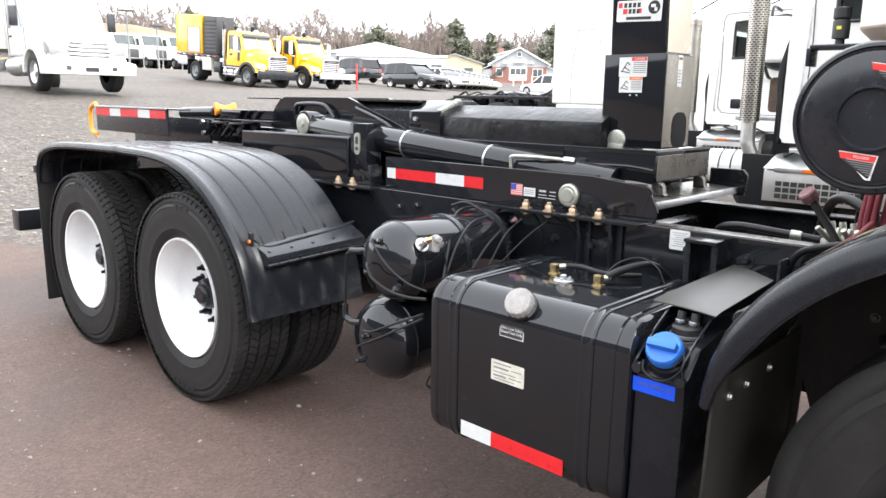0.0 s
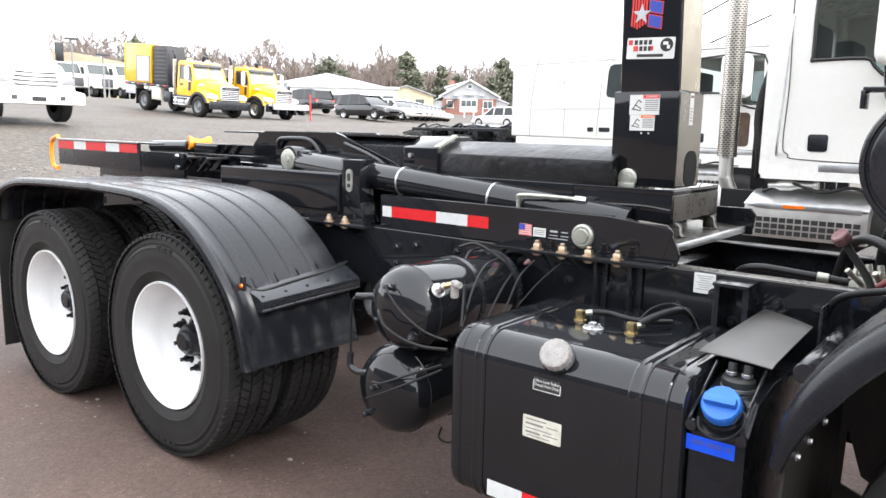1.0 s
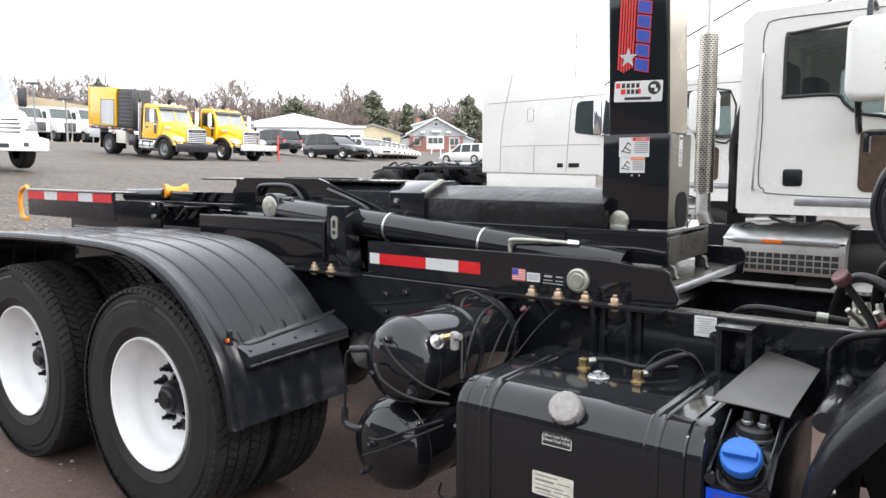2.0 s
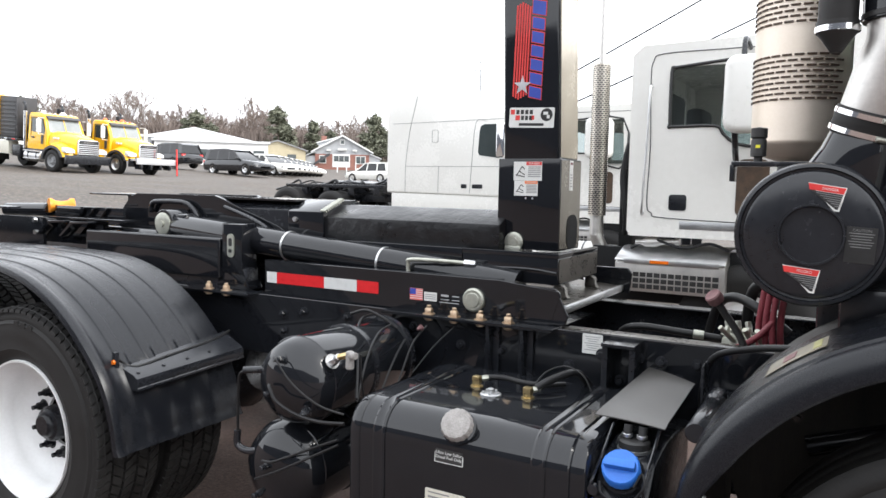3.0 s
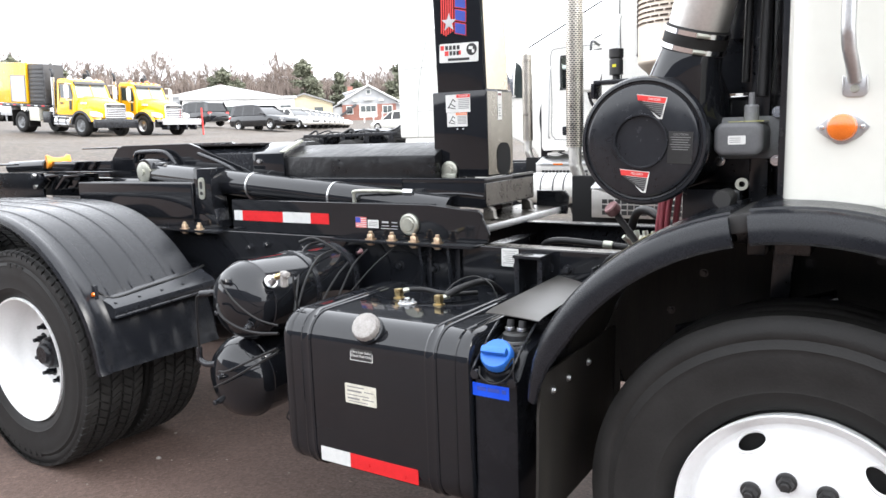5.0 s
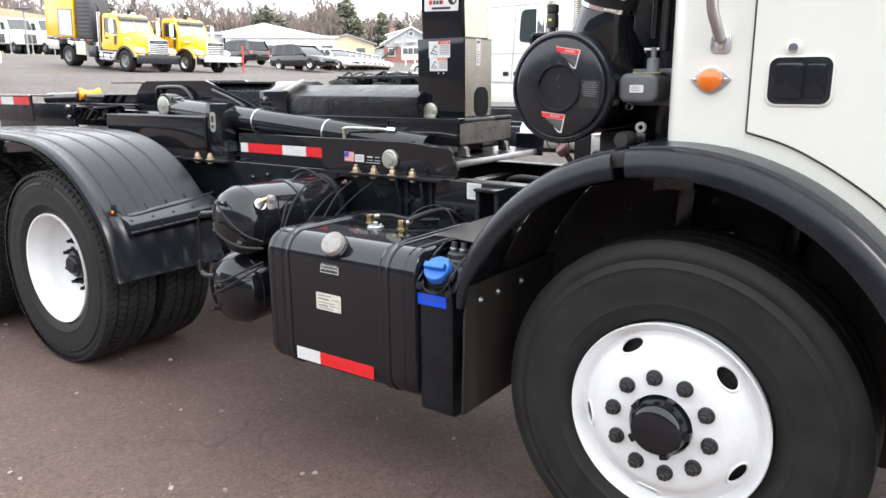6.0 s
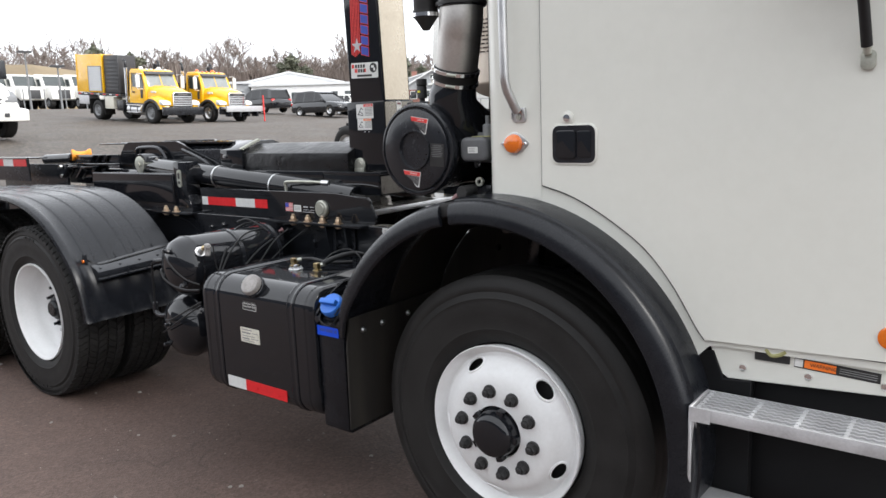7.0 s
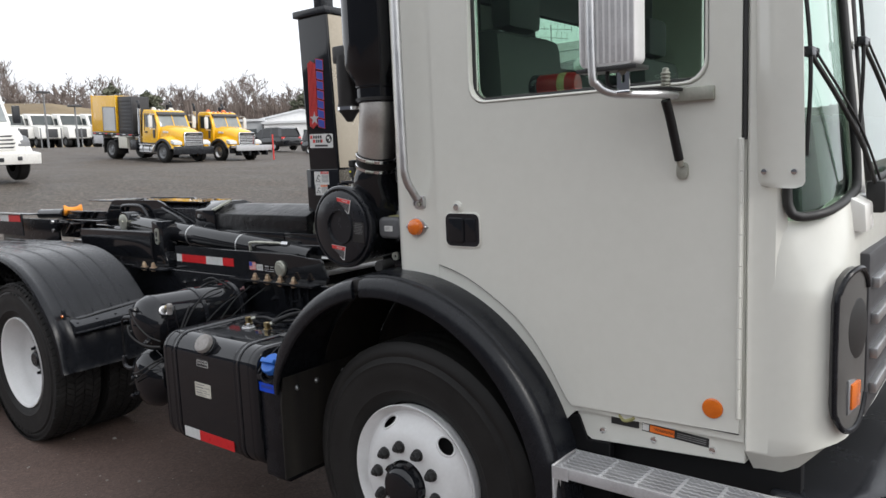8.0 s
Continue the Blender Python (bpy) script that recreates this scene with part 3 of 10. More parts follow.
make_tyre("tyre", (FX, FY + 0.178, FZ), FR, 0.300, front_wheel, False, 0.001, CLEANRUBBER)
bm = B()
lathe(bm, (FX, FY, FZ), (0, 1, 0), [(0, 0.075), (0.19, 0.075), (0.286, 0.088), (0.286, 0.20), (0, 0.20)], 48, False)
part("brake_drum", bm, INK, front_wheel, "dark brake drum behind the wheel disc")
bm = B()
lathe(bm, (FX, FY - 0.006, FZ), (0, 1, 0), [(0, -0.056), (0.055, -0.054), (0.068, -0.048), (0.078, -0.035), (0.082, 0.0), (0.088, 0.02), (0, 0.03)], 40, False)
for k in range(5):
    a = radians(20 + 72 * k)
    t = B()
    box(t, (-0.012, -0.030, 0.070), (0.012, 0.0, 0.094), 0.003)
    bmesh.ops.transform(t, matrix=Matrix.Translation((FX, FY - 0.006, FZ)) @ Matrix.Rotation(a, 4, "Y"), verts=t.verts)
    join(bm, t)
part("hub", bm, BLACK, front_wheel, "glossy black front hub cap")
first = None
for k in range(10):
    a = radians(135 - 36 * k + 0.5)
    p = Vector((FX + 0.143 * math.cos(a), FY - 0.006, FZ + 0.143 * math.sin(a)))
    if first is None:
        bm = B()
        lathe(bm, p, (0, -1, 0), [(0, 0), (0.0235, 0), (0.0235, 0.006), (0.0205, 0.008), (0, 0.008)], 18, False)
        lathe(bm, p, (0, -1, 0), [(0, 0.006), (0.0185, 0.006), (0.0185, 0.024), (0.015, 0.028), (0, 0.028)], 6, False)
        rod(bm, p, p - Vector((0, 0.037, 0)), 0.010, 12, 0.002)
        first, p0 = part("lug_nut", bm, MATT, front_wheel, "dark wheel nut"), p
    else:
        again(first, p - p0, front_wheel)
for a in hole_at:
    # the rolled edge of each oval hand hole in the sloping wall of the disc
    ring = []
    for i in range(29):
        q = 2 * math.pi * i / 28
        rr, b = HR + 0.0185 * math.sin(q), a + 0.040 * math.cos(q) / HR
        ring.append((FX + rr * math.cos(b), FY + HY + (rr - HR) * 1.155, FZ + rr * math.sin(b)))
    bm = tube(B(), ring, 0.0048, 6, 1)
    part("hand_hole", bm, RIM, front_wheel)
bm = B()
lathe(bm, (FX, mirror_y(2.08) - 0.31, FZ), (0, 1, 0), [(0, 0.05), (0.30, 0.05), (0.42, 0.0), (0.51, 0.03), (FR, 0.06), (FR, 0.27), (0.42, 0.31), (0.30, 0.28), (0, 0.28)], 48, False)
part("tyre", bm, RUBBER, truck)
bm = B()
rod(bm, (FX, 2.3, FZ - 0.02), (FX, 4.2, FZ - 0.02), 0.06, 16)
box(bm, (FX - 0.09, 2.72, FZ - 0.02), (FX + 0.09, 2.82, FZ + 0.22), 0.02)
part("axle", bm, SATIN, truck)

# ---- chassis ----
for y0, y1 in ((2.822, 2.905), (mirror_y(2.905), mirror_y(2.822))):
    bm = B()
    near = y0 < MID
    ya, yb = (y0, y1) if near else (y1, y0)
    s = 1 if near else -1
    prism(bm, [(ya, 0.78), (yb, 0.78), (yb, 0.79), (ya + s * 0.01, 0.79), (ya + s * 0.01, 1.048), (yb, 1.048), (yb, 1.058), (ya, 1.058)], -5.3, 1.45, "x", 0.003, 1)
    rail = part("frame_rail", bm, BLACK if near else SATIN, truck, "long black steel chassis rail")
    if near:
        for x, z in [(-0.93, 0.985), (-0.80, 0.99), (-0.72, 0.985), (-0.86, 0.90), (-1.05, 0.93), (-1.32, 0.95), (-1.2, 0.87), (-1.5, 0.95), (-2.3, 1.0), (-2.42, 0.98), (-2.42, 0.90), (-2.2, 0.9), (-2.06, 1.0), (-0.6, 0.99), (-0.66, 0.93), (-1.72, 1.0)]:
            bm = B()
            hexbolt(bm, (x, 2.822, z), (0, -1, 0), 0.014, 0.02)
            rod(bm, (x, 2.822, z), (x, 2.793, z), 0.008, 8)
            part("bolt", bm, SATIN, rail)
# thin grey strip stands for the sky mirrored in the black rail's top
bm = B()
box(bm, (-1.08, 2.826, 1.0585), (-0.22, 2.902, 1.0600), 0.0005)
part("rail_wear", bm, WORNSHEEN, truck, "thin grey strip in place of the sky's sheen on the rail")
for x in (-5.1, -3.9, -2.45, -1.25, -0.05, 1.2):
    bm = B()
    box(bm, (x - 0.04, 2.9, 0.82), (x + 0.04, mirror_y(2.9), 1.0), 0.004)
    part("crossmember", bm, SATIN, truck)

# ---- hooklift subframe ----
bm = B()
prism(bm, [(-2.565, 1.055), (-1.14, 1.062), (-1.105, 1.175), (-1.115, 1.192), (-1.20, 1.20), (-1.36, 1.215), (-2.565, 1.215)], 2.852, 2.868, "y", 0.002, 1)
box(bm, (-2.565, 2.868, 1.205), (-1.36, 2.908, 1.215), 0.001)
side_rail = part("side_rail", bm, BLACK, truck, "glossy black subframe side plate with red and white tape")
for x0, x1, mat, nm in ((-2.55, -2.491, TAPEW, "white_tape"), (-2.4895, -2.214, RED, "red_tape"), (-2.2125, -2.034, TAPEW, "white_tape"), (-2.0325, -1.92, RED, "red_tape")):
    bm = B()
    box(bm, (x0, 2.8505, 1.111), (x1, 2.8525, 1.1615))
    part(nm, bm, mat, side_rail)
bm = B()
lathe(bm, (-1.461, 2.852, 1.129), (0, -1, 0), [(0, 0), (0.047, 0), (0.047, 0.012), (0.040, 0.018), (0.030, 0.018), (0.027, 0.022), (0, 0.022)], 36, False)
part("pivot_pin", bm, PIN, side_rail, "dull plated pivot pin")
m = side_face(-1.73, 2.851, 1.128)
bm = B()
plate(bm, m, 0.062, 0.048)
flag = part("flag_sticker", bm, LABEL, side_rail, "small sticker with red, white and blue bars")
bm = bars(B(), m, [(0.0, -0.021 + 0.0085 * k, 0.062, 0.004) for k in range(6)])
part("red_stripe", bm, INKR, flag)
bm = bars(B(), m, [(-0.016, 0.011, 0.028, 0.024)], 0.0022)
part("blue_field", bm, INKB, flag)
m = side_face(-1.662, 2.851, 1.123)
bm = B()
plate(bm, m, 0.060, 0.036)
sticker = part("sticker", bm, LABEL, side_rail, "small white sticker with grey print")
part("print_line", bars(B(), m, [(0, 0.008 - 0.008 * k, 0.05, 0.003) for k in range(3)]), INKG, sticker)
m = side_face(-1.575, 2.851, 1.121)
bm = bars(B(), m, [(-0.02, 0.012, 0.035, 0.008), (0.03, 0.012, 0.03, 0.004), (-0.02, -0.004, 0.04, 0.003), (0.03, -0.004, 0.035, 0.003), (0.0, -0.016, 0.09, 0.003)], 0.001)
part("print_line", bm, SILVER, side_rail)

# bolted flange under the side rail, with plated bolts
bm = B()
box(bm, (-1.84, 2.755, 1.052), (-1.10, 2.87, 1.064), 0.002)
flange = part("flange", bm, BLACK, truck, "black bolted mounting flange")


def zinc_bolt(x, y, z, parent):
    bm = B()
    hexbolt(bm, (x, y, z), (0, 0, 1), 0.0165, 0.024)
    rod(bm, (x, y, z + 0.018), (x, y, z + 0.036), 0.0095, 12, 0.002)
    hexbolt(bm, (x, y, z - 0.012), (0, 0, -1), 0.0165, 0.014)
    return part("bolt", bm, ZINC, parent, "yellow zinc plated bolt")


for x in (-1.632, -1.517, -1.402, -1.284):
    zinc_bolt(x, 2.79, 1.064, flange)
for x in (-1.36, -1.22):
    bm = B()
    prism(bm, [(2.80, 0.86), (2.822, 0.84), (2.822, 1.052), (2.765, 1.052), (2.765, 1.03)], x - 0.006, x + 0.006, "x")
    box(bm, (x - 0.03, 2.808, 0.84), (x + 0.03, 2.821, 1.05), 0.002)
    part("gusset", bm, SATIN, truck)
bm = B()
box(bm, (-3.02, 2.755, 1.050), (-2.58, 2.87, 1.062), 0.002)
flange2 = part("flange", bm, BLACK, truck, "black bolted mounting flange")
for x in (-2.86, -2.745):
    zinc_bolt(x, 2.785, 1.062, flange2)

# lock post with slotted plate
bm = B()
box(bm, (-2.855, 2.862, 1.13), (-2.722, 2.965, 1.374), 0.007)
prism(bm, [(-2.90, 1.062), (-2.68, 1.062), (-2.70, 1.10), (-2.722, 1.16), (-2.855, 1.16)], 2.868, 2.96, "y", 0.006)
post = part("lock_post", bm, BLACK, truck, "glossy black welded lock post")
bm = B()
pts = [(0.021 * math.cos(radians(a)), 0.036 + 0.021 * math.sin(radians(a))) for a in range(0, 181, 20)] + [(0.021 * math.cos(radians(a)), -0.036 + 0.021 * math.sin(radians(a))) for a in range(180, 361, 20)]
prism(bm, [(-2.79 + a, 1.268 + b) for a, b in pts], 2.854, 2.862, "y")
slot = part("slot_plate", bm, PIN, post, "plated plate with an oblong slot")
bm = B()
prism(bm, [(-2.79 + a * 0.5, 1.285 + b * 0.35) for a, b in pts], 2.8525, 2.856, "y")
lathe(bm, (-2.79, 2.8545, 1.243), (0, -1, 0), [(0, 0), (0.010, 0), (0.010, 0.004), (0, 0.004)], 14, False)
part("slot", bm, INK, slot)

# lift cylinder
def lift_cylinder(y):
    a, b = Vector((-3.30, y, 1.337)), Vector((-1.30, y, 1.176))
    d = (b - a).normalized()
    bm = B()
    lathe(bm, a, d, [(0, -0.02), (0.060, -0.02), (0.069, 0.0), (0.069, 1.62), (0.064, 1.64), (0.064, 1.98), (0, 1.98)], 40, False)
    cyl = part("lift_cylinder", bm, BLACK, truck, "glossy black hydraulic lift cylinder")
    for t in (0.769, 1.318):
        bm = B()
        lathe(bm, a + d * t, d, [(0.069, 0), (0.0715, 0.001), (0.0715, 0.011), (0.069, 0.012)], 40, False)
        part("band", bm, ALU, cyl, "bright clamp band")
    bm = B()
    lathe(bm, (-3.345, y - 0.062, 1.350), (0, 1, 0), [(0, 0), (0.070, 0), (0.074, 0.004), (0.074, 0.13), (0, 0.13)], 36, False)
    box(bm, (-3.36, y - 0.045, 1.29), (-3.20, y + 0.045, 1.405), 0.02)
    eye = part("rod_eye", bm, BLACK, cyl)
    bm = B()
    lathe(bm, (-3.345, y - 0.062, 1.350), (0, -1, 0), [(0, 0), (0.058, 0), (0.058, 0.006), (0.052, 0.010), (0.016, 0.010), (0.016, 0.018), (0, 0.018)], 32, False)
    part("pin", bm, PIN, cyl, "plated pivot pin end")
    return cyl


lift_cylinder(2.985)
lift_cylinder(mirror_y(2.985))
bm = B()
tube(bm, [(-1.80, 2.90, 1.19), (-1.80, 2.896, 1.245), (-1.782, 2.896, 1.264), (-1.62, 2.938, 1.262), (-1.53, 2.96, 1.256)], 0.009, 10)
pipe_line = part("hydraulic_pipe", bm, PIN, truck, "bent plated hydraulic pipe")
bm = B()
hexbolt(bm, (-1.565, 2.952, 1.259), (1, 0.2, -0.05), 0.017, 0.05, False)
part("fitting", bm, ALU, pipe_line)
bm = B()
tube(bm, [(-3.02, 2.9, 1.21), (-2.95, 2.9, 1.195), (-2.86, 2.92, 1.185)], 0.010, 8)
hexbolt(bm, (-3.02, 2.9, 1.21), (-1, 0, 0.2), 0.014, 0.03, False)
part("fitting", bm, SATIN, truck)

# tilting frame and boom
bm = B()
prism(bm, [(-3.92, 1.30), (-3.91, 1.38), (-3.87, 1.43), (-3.81, 1.485), (-3.76, 1.502), (-3.14, 1.502), (-3.08, 1.485), (-2.95, 1.44), (-2.70, 1.36), (-2.64, 1.33), (-2.60, 1.22), (-2.9, 1.12), (-3.92, 1.12)], 3.085, 3.105, "y", 0.002, 1)
tilt_plate = part("tilt_frame_plate", bm, BLACK, truck, "black tilting frame side plate")
bm = B()
tube(bm, [(-3.62, 3.07, 1.40), (-3.60, 3.06, 1.445), (-3.55, 3.06, 1.46), (-3.36, 3.06, 1.46), (-3.28, 3.06, 1.43), (-3.22, 3.06, 1.36)], 0.014, 10)
part("hydraulic_pipe", bm, SATIN, tilt_plate)
bm = B()
tube(bm, [(-3.05, 3.07, 1.445), (-2.85, 3.06, 1.39), (-2.74, 3.06, 1.34), (-2.70, 3.07, 1.27)], 0.010, 8)
part("hydraulic_pipe", bm, SATIN, tilt_plate)
again(tilt_plate, (0, 2 * (MID - 3.095), 0), truck)
bm = B()
prism(bm, [(-3.80, 1.485), (-3.3, 1.487), (-2.61, 1.482), (-2.61, 1.492), (-3.3, 1.497), (-3.80, 1.495)], 3.12, 3.38, "y")
part("cover_plate", bm, BLACK, truck)
bm = B()
prism(bm, [(3.11, 1.22), (3.11, 1.44), (3.19, 1.484), (3.31, 1.484), (3.39, 1.44), (3.39, 1.22)], -3.82, -2.60, "x", 0.006)
part("inner_boom", bm, SATIN, truck, "black inner boom between the tilt plates")
OCT = [(3.05, 1.27), (3.05, 1.440), (3.19, 1.494), (3.31, 1.494), (3.45, 1.440), (3.45, 1.27)]
bm = B()
prism(bm, OCT, -2.60, -2.38, "x", 0.006)
collar = part("boom_collar", bm, BLACK, truck, "black boom collar with bolted joint")
for k in range(9):
    bm = B()
    f = k / 8
    p = Vector((-2.395, 3.055 + 0.13 * f, 1.446 + 0.05 * f))
    rod(bm, p, p + Vector((0.03, 0, 0)), 0.008, 8)
    part("bolt", bm, PIN, collar)
bm = B()
lathe(bm, (-2.55, 3.05, 1.40), (0, -1, 0), [(0, 0), (0.012, 0), (0.012, 0.01), (0, 0.01)], 14, False)
part("grease_nipple", bm, ALU, collar)
bm = B()
prism(bm, [(3.065, 1.28), (3.065, 1.418), (3.19, 1.472), (3.31, 1.472), (3.435, 1.418), (3.435, 1.28)], -2.39, -1.46, "x", 0.012)
part("boom", bm, TAR, truck, "black rectangular steel boom")
bm = B()
box(bm, (-2.22, 3.00, 1.255), (-1.60, 3.075, 1.318), 0.006)
again(part("slide_rail", bm, BLACK, truck), (0, 0.425, 0), truck)
bm = B()
prism(bm, [(-1.62, 1.192), (-1.176, 1.192), (-1.176, 1.300), (-1.62, 1.300)], 3.005, 3.495, "y", 0.004)
box(bm, (-1.62, 3.003, 1.296), (-1.174, 3.015, 1.318), 0.003)
box(bm, (-1.186, 3.015, 1.296), (-1.174, 3.497, 1.318), 0.003)
foot = part("mast_foot", bm, BLACK, truck, "black box foot of the hook mast")
bm = B()
tube(bm, [(-1.50, 3.003, 1.245), (-1.3, 3.002, 1.25), (-1.18, 3.003, 1.24)], 0.006, 6)
part("weld_seam", bm, BLACK, foot)
bm = B()
box(bm, (-1.1745, 3.016, 1.198), (-1.1725, 3.488, 1.294))
part("front_plate", bm, WORNSHEEN, foot, "reflective front of the mast foot")
for y in (3.050, 3.425):
    bm = B()
    prism(bm, [(-1.200, 1.192), (-1.172, 1.192), (-1.160, 1.187), (-1.153, 1.175), (-1.150, 1.150), (-1.138, 1.141), (-1.200, 1.141)], y - 0.018, y + 0.018, "y", 0.003)
    part("saddle", bm, WORNSHEEN, foot, "worn bright saddle under the mast foot")

# hook mast
bm = B()
box(bm, (-1.50, 3.125, 1.315), (-1.222, 3.375, 1.695), 0.006)
sleeve = part("mast_sleeve", bm, BLACK, truck, "glossy black mast sleeve with warning labels")
# raised dark patch stands for the shade inside the access hole
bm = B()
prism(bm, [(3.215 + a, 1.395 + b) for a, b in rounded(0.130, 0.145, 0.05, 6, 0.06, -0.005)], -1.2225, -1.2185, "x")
part("access_hole", bm, DEEPBLACK, sleeve, "dark rounded patch for the shade in an access hole")
bm = B()
prism(bm, [(-1.478, 1.60), (-1.232, 1.60), (-1.262, 2.60), (-1.508, 2.60)], 3.135, 3.365, "y", 0.012, 3)
mast = part("mast", bm, BLACK, truck, "tall glossy black hook mast")
bm = B()
box(bm, (-1.525, 3.115, 2.585), (-1.245, 3.385, 2.625), 0.006)
box(bm, (-1.43, 3.2, 2.62), (-1.36, 3.3, 2.9), 0.01)
tube(bm, [(-1.40, 3.25, 2.85), (-1.36, 3.25, 2.98), (-1.24, 3.25, 3.02), (-1.16, 3.25, 2.92), (-1.18, 3.25, 2.82)], 0.035, 12)
part("hook", bm, SATIN, mast, "black lifting hook head")
bm = B()
lathe(bm, (-1.418, 3.125, 1.345), (0, -1, 0), [(0, 0), (0.040, 0), (0.042, 0.003), (0.042, 0.010), (0.036, 0.014), (0.022, 0.014), (0.02, 0.017), (0, 0.017)], 30, False)
box(bm, (-1.455, 3.105, 1.305), (-1.38, 3.123, 1.33), 0.004)
part("mast_pin", bm, PIN, sleeve, "plated mast pin")
for k in range(2):
    bm = B()
    lathe(bm, (-1.372 + 0.03 * k, 3.125, 1.53), (0, -1, 0), [(0, 0), (0.004, 0), (0.004, 0.002), (0, 0.002)], 8, False)
    part("rivet", bm, SILVER, sleeve)

# labels on the mast: makers' marks as plain shapes
def lean(z):
    return -0.03 * (z - 1.60)


m = side_face(-1.352 + lean(1.86), 3.134, 1.862, 1.7)
bm = B()
plate(bm, m, 0.20, 0.082, 0.0012, 0.006)
dealer = part("dealer_sticker", bm, LABEL, mast, "white sticker with red and black bars and a round mark")
for mark in ((-0.085, 0.023, 0.018, 0.02), (-0.062, -0.001, 0.02, 0.02), (0.006, 0.0, 0.012, 0.018)):
    part("red_mark", bars(B(), m, [mark]), INKR, dealer)
bm = bars(B(), m, [(-0.062 + 0.02 * k, 0.023, 0.014, 0.018) for k in range(4)] + [(-0.04 + 0.018 * k, -0.001, 0.013, 0.018) for k in range(3)] + [(0.0, -0.028, 0.11, 0.011)])
part("black_mark", bm, INK, dealer)
bm = B()
lathe(bm, m @ Vector((0.066, 0.012, 0)), (0, -1, 0), [(0, 0), (0.026, 0), (0.026, 0.002), (0, 0.002)], 24, False)
part("round_mark", bm, INK, dealer)
part("round_light", bars(B(), m, [(0.062, 0.018, 0.02, 0.012), (0.074, 0.004, 0.012, 0.014)], 0.0028), LABEL, dealer)

m = side_face(-1.39 + lean(2.08), 3.134, 2.08, 1.7)
bm = B()
for k in range(6):
    plate(bm, m, 0.0075, 0.395 - 0.012 * abs(k - 2), 0.001, 0.002, -0.037 + 0.0115 * k, 0.055)
brand = part("red_stripe_mark", bm, INKR, mast, "vertical red stripes of a maker's mark")
bm = B()
star = [((0.040 if k % 2 == 0 else 0.016) * math.sin(radians(36 * k)) + 0.002, -0.085 + (0.040 if k % 2 == 0 else 0.016) * math.cos(radians(36 * k))) for k in range(10)]
t = B()
prism(t, star, 0, 0.0022, "z")
bmesh.ops.transform(t, matrix=m, verts=t.verts)
join(bm, t)
part("star_mark", bm, SILVER, brand)


def slanted_blocks(grow, t):
    """Seven close-set leaning blocks that stand for the maker's wordmark."""
    bm = B()
    for k in range(7):
        big = 1.25 if k == 0 else 1.0
        w, h, cx, cy = 0.052 * (0.6 + 0.4 * big) + grow, 0.043 * big + grow, 0.060, 0.226 - 0.0555 * k - (0.008 if k else 0)
        pb = B()
        prism(pb, [(cx - w / 2, cy - h / 2 + 0.006), (cx + w / 2, cy - h / 2 - 0.006), (cx + w / 2, cy + h / 2 - 0.006), (cx - w / 2, cy + h / 2 + 0.006)], 0, t, "z")
        bmesh.ops.transform(pb, matrix=m, verts=pb.verts)
        join(bm, pb)
    return bm


part("pale_letter_block", slanted_blocks(0.007, 0.001), INKR, brand)
part("blue_letter_block", slanted_blocks(0.0, 0.002), INKB, brand)


def warning(x, z, w, h, parent, word, head, y=3.1245):
    m = side_face(x, y, z)
    bm = B()
    plate(bm, m, w, h)
    st = part("warning_label", bm, LABEL, parent, "white warning label with coloured heading")
    part("heading", bars(B(), m, [(w * 0.22, h * 0.40, w * 0.54, h * 0.18)]), head, st)
    lettering("heading_word", word, h * 0.15, m @ Matrix.Translation((w * 0.24, h * 0.40, 0.0024)), LABEL, st, 0.0003)
    part("print_line", bars(B(), m, [(w * 0.24, h * (0.22 - 0.1 * k), w * 0.44, h * 0.045) for k in range(6)]), INKG, st)
    bm = B()
    for a, b, c, d in ((-0.4, -0.25, -0.2, 0.25), (-0.2, 0.25, -0.1, 0.1), (-0.42, -0.2, -0.1, -0.3), (-0.3, 0.0, -0.1, -0.2)):
        p, q = m @ Vector((a * w, b * h, 0.001)), m @ Vector((c * w, d * h, 0.001))
        rod(bm, p, q, w * 0.018, 6)
    part("pictogram", bm, INK, st)


warning(-1.366, 1.642, 0.126, 0.078, sleeve, "DANGER", INKR)
warning(-1.372, 1.571, 0.105, 0.062, sleeve, "WARNING", INKO)
bm = B()
box(bm, (-1.2204, 3.225, 1.565), (-1.2190, 3.265, 1.69))
lab = part("warning_label", bm, LABEL, sleeve, "narrow white warning label")
bm = B()
box(bm, (-1.2192, 3.230, 1.672), (-1.2180, 3.260, 1.682))
part("heading", bm, CAPRED, lab)
for k in range(5):
    part("print_line", box(B(), (-1.2192, 3.232, 1.580 + 0.012 * k), (-1.2184, 3.258 - 0.005 * (k % 3), 1.584 + 0.012 * k)), INKG, lab)

# bright front cross plate between the rails
bm = B()
prism(bm, [(-1.30, 1.146), (-1.100, 1.134), (-1.100, 1.120), (-1.30, 1.132)], 2.87, 3.62, "y", 0.001, 1)
cross = part("cross_plate", bm, WORNSHEEN, truck, "reflective front cross plate under the mast foot")
bm = B()
box(bm, (-1.100, 2.87, 1.108), (-1.084, 3.62, 1.137), 0.004)
part("front_lip", bm, ALU, cross, "worn bright front lip")
bm = B()
prism(bm, [(-1.30, 1.064), (-1.085, 1.064), (-1.075, 1.100), (-1.125, 1.200), (-1.30, 1.205)], 2.853, 2.868, "y", 0.002, 1)
box(bm, (-1.30, 2.87, 1.064), (-1.10, 2.90, 1.118), 0.003)
part("end_cheek", bm, BLACK, cross)
bm = B()
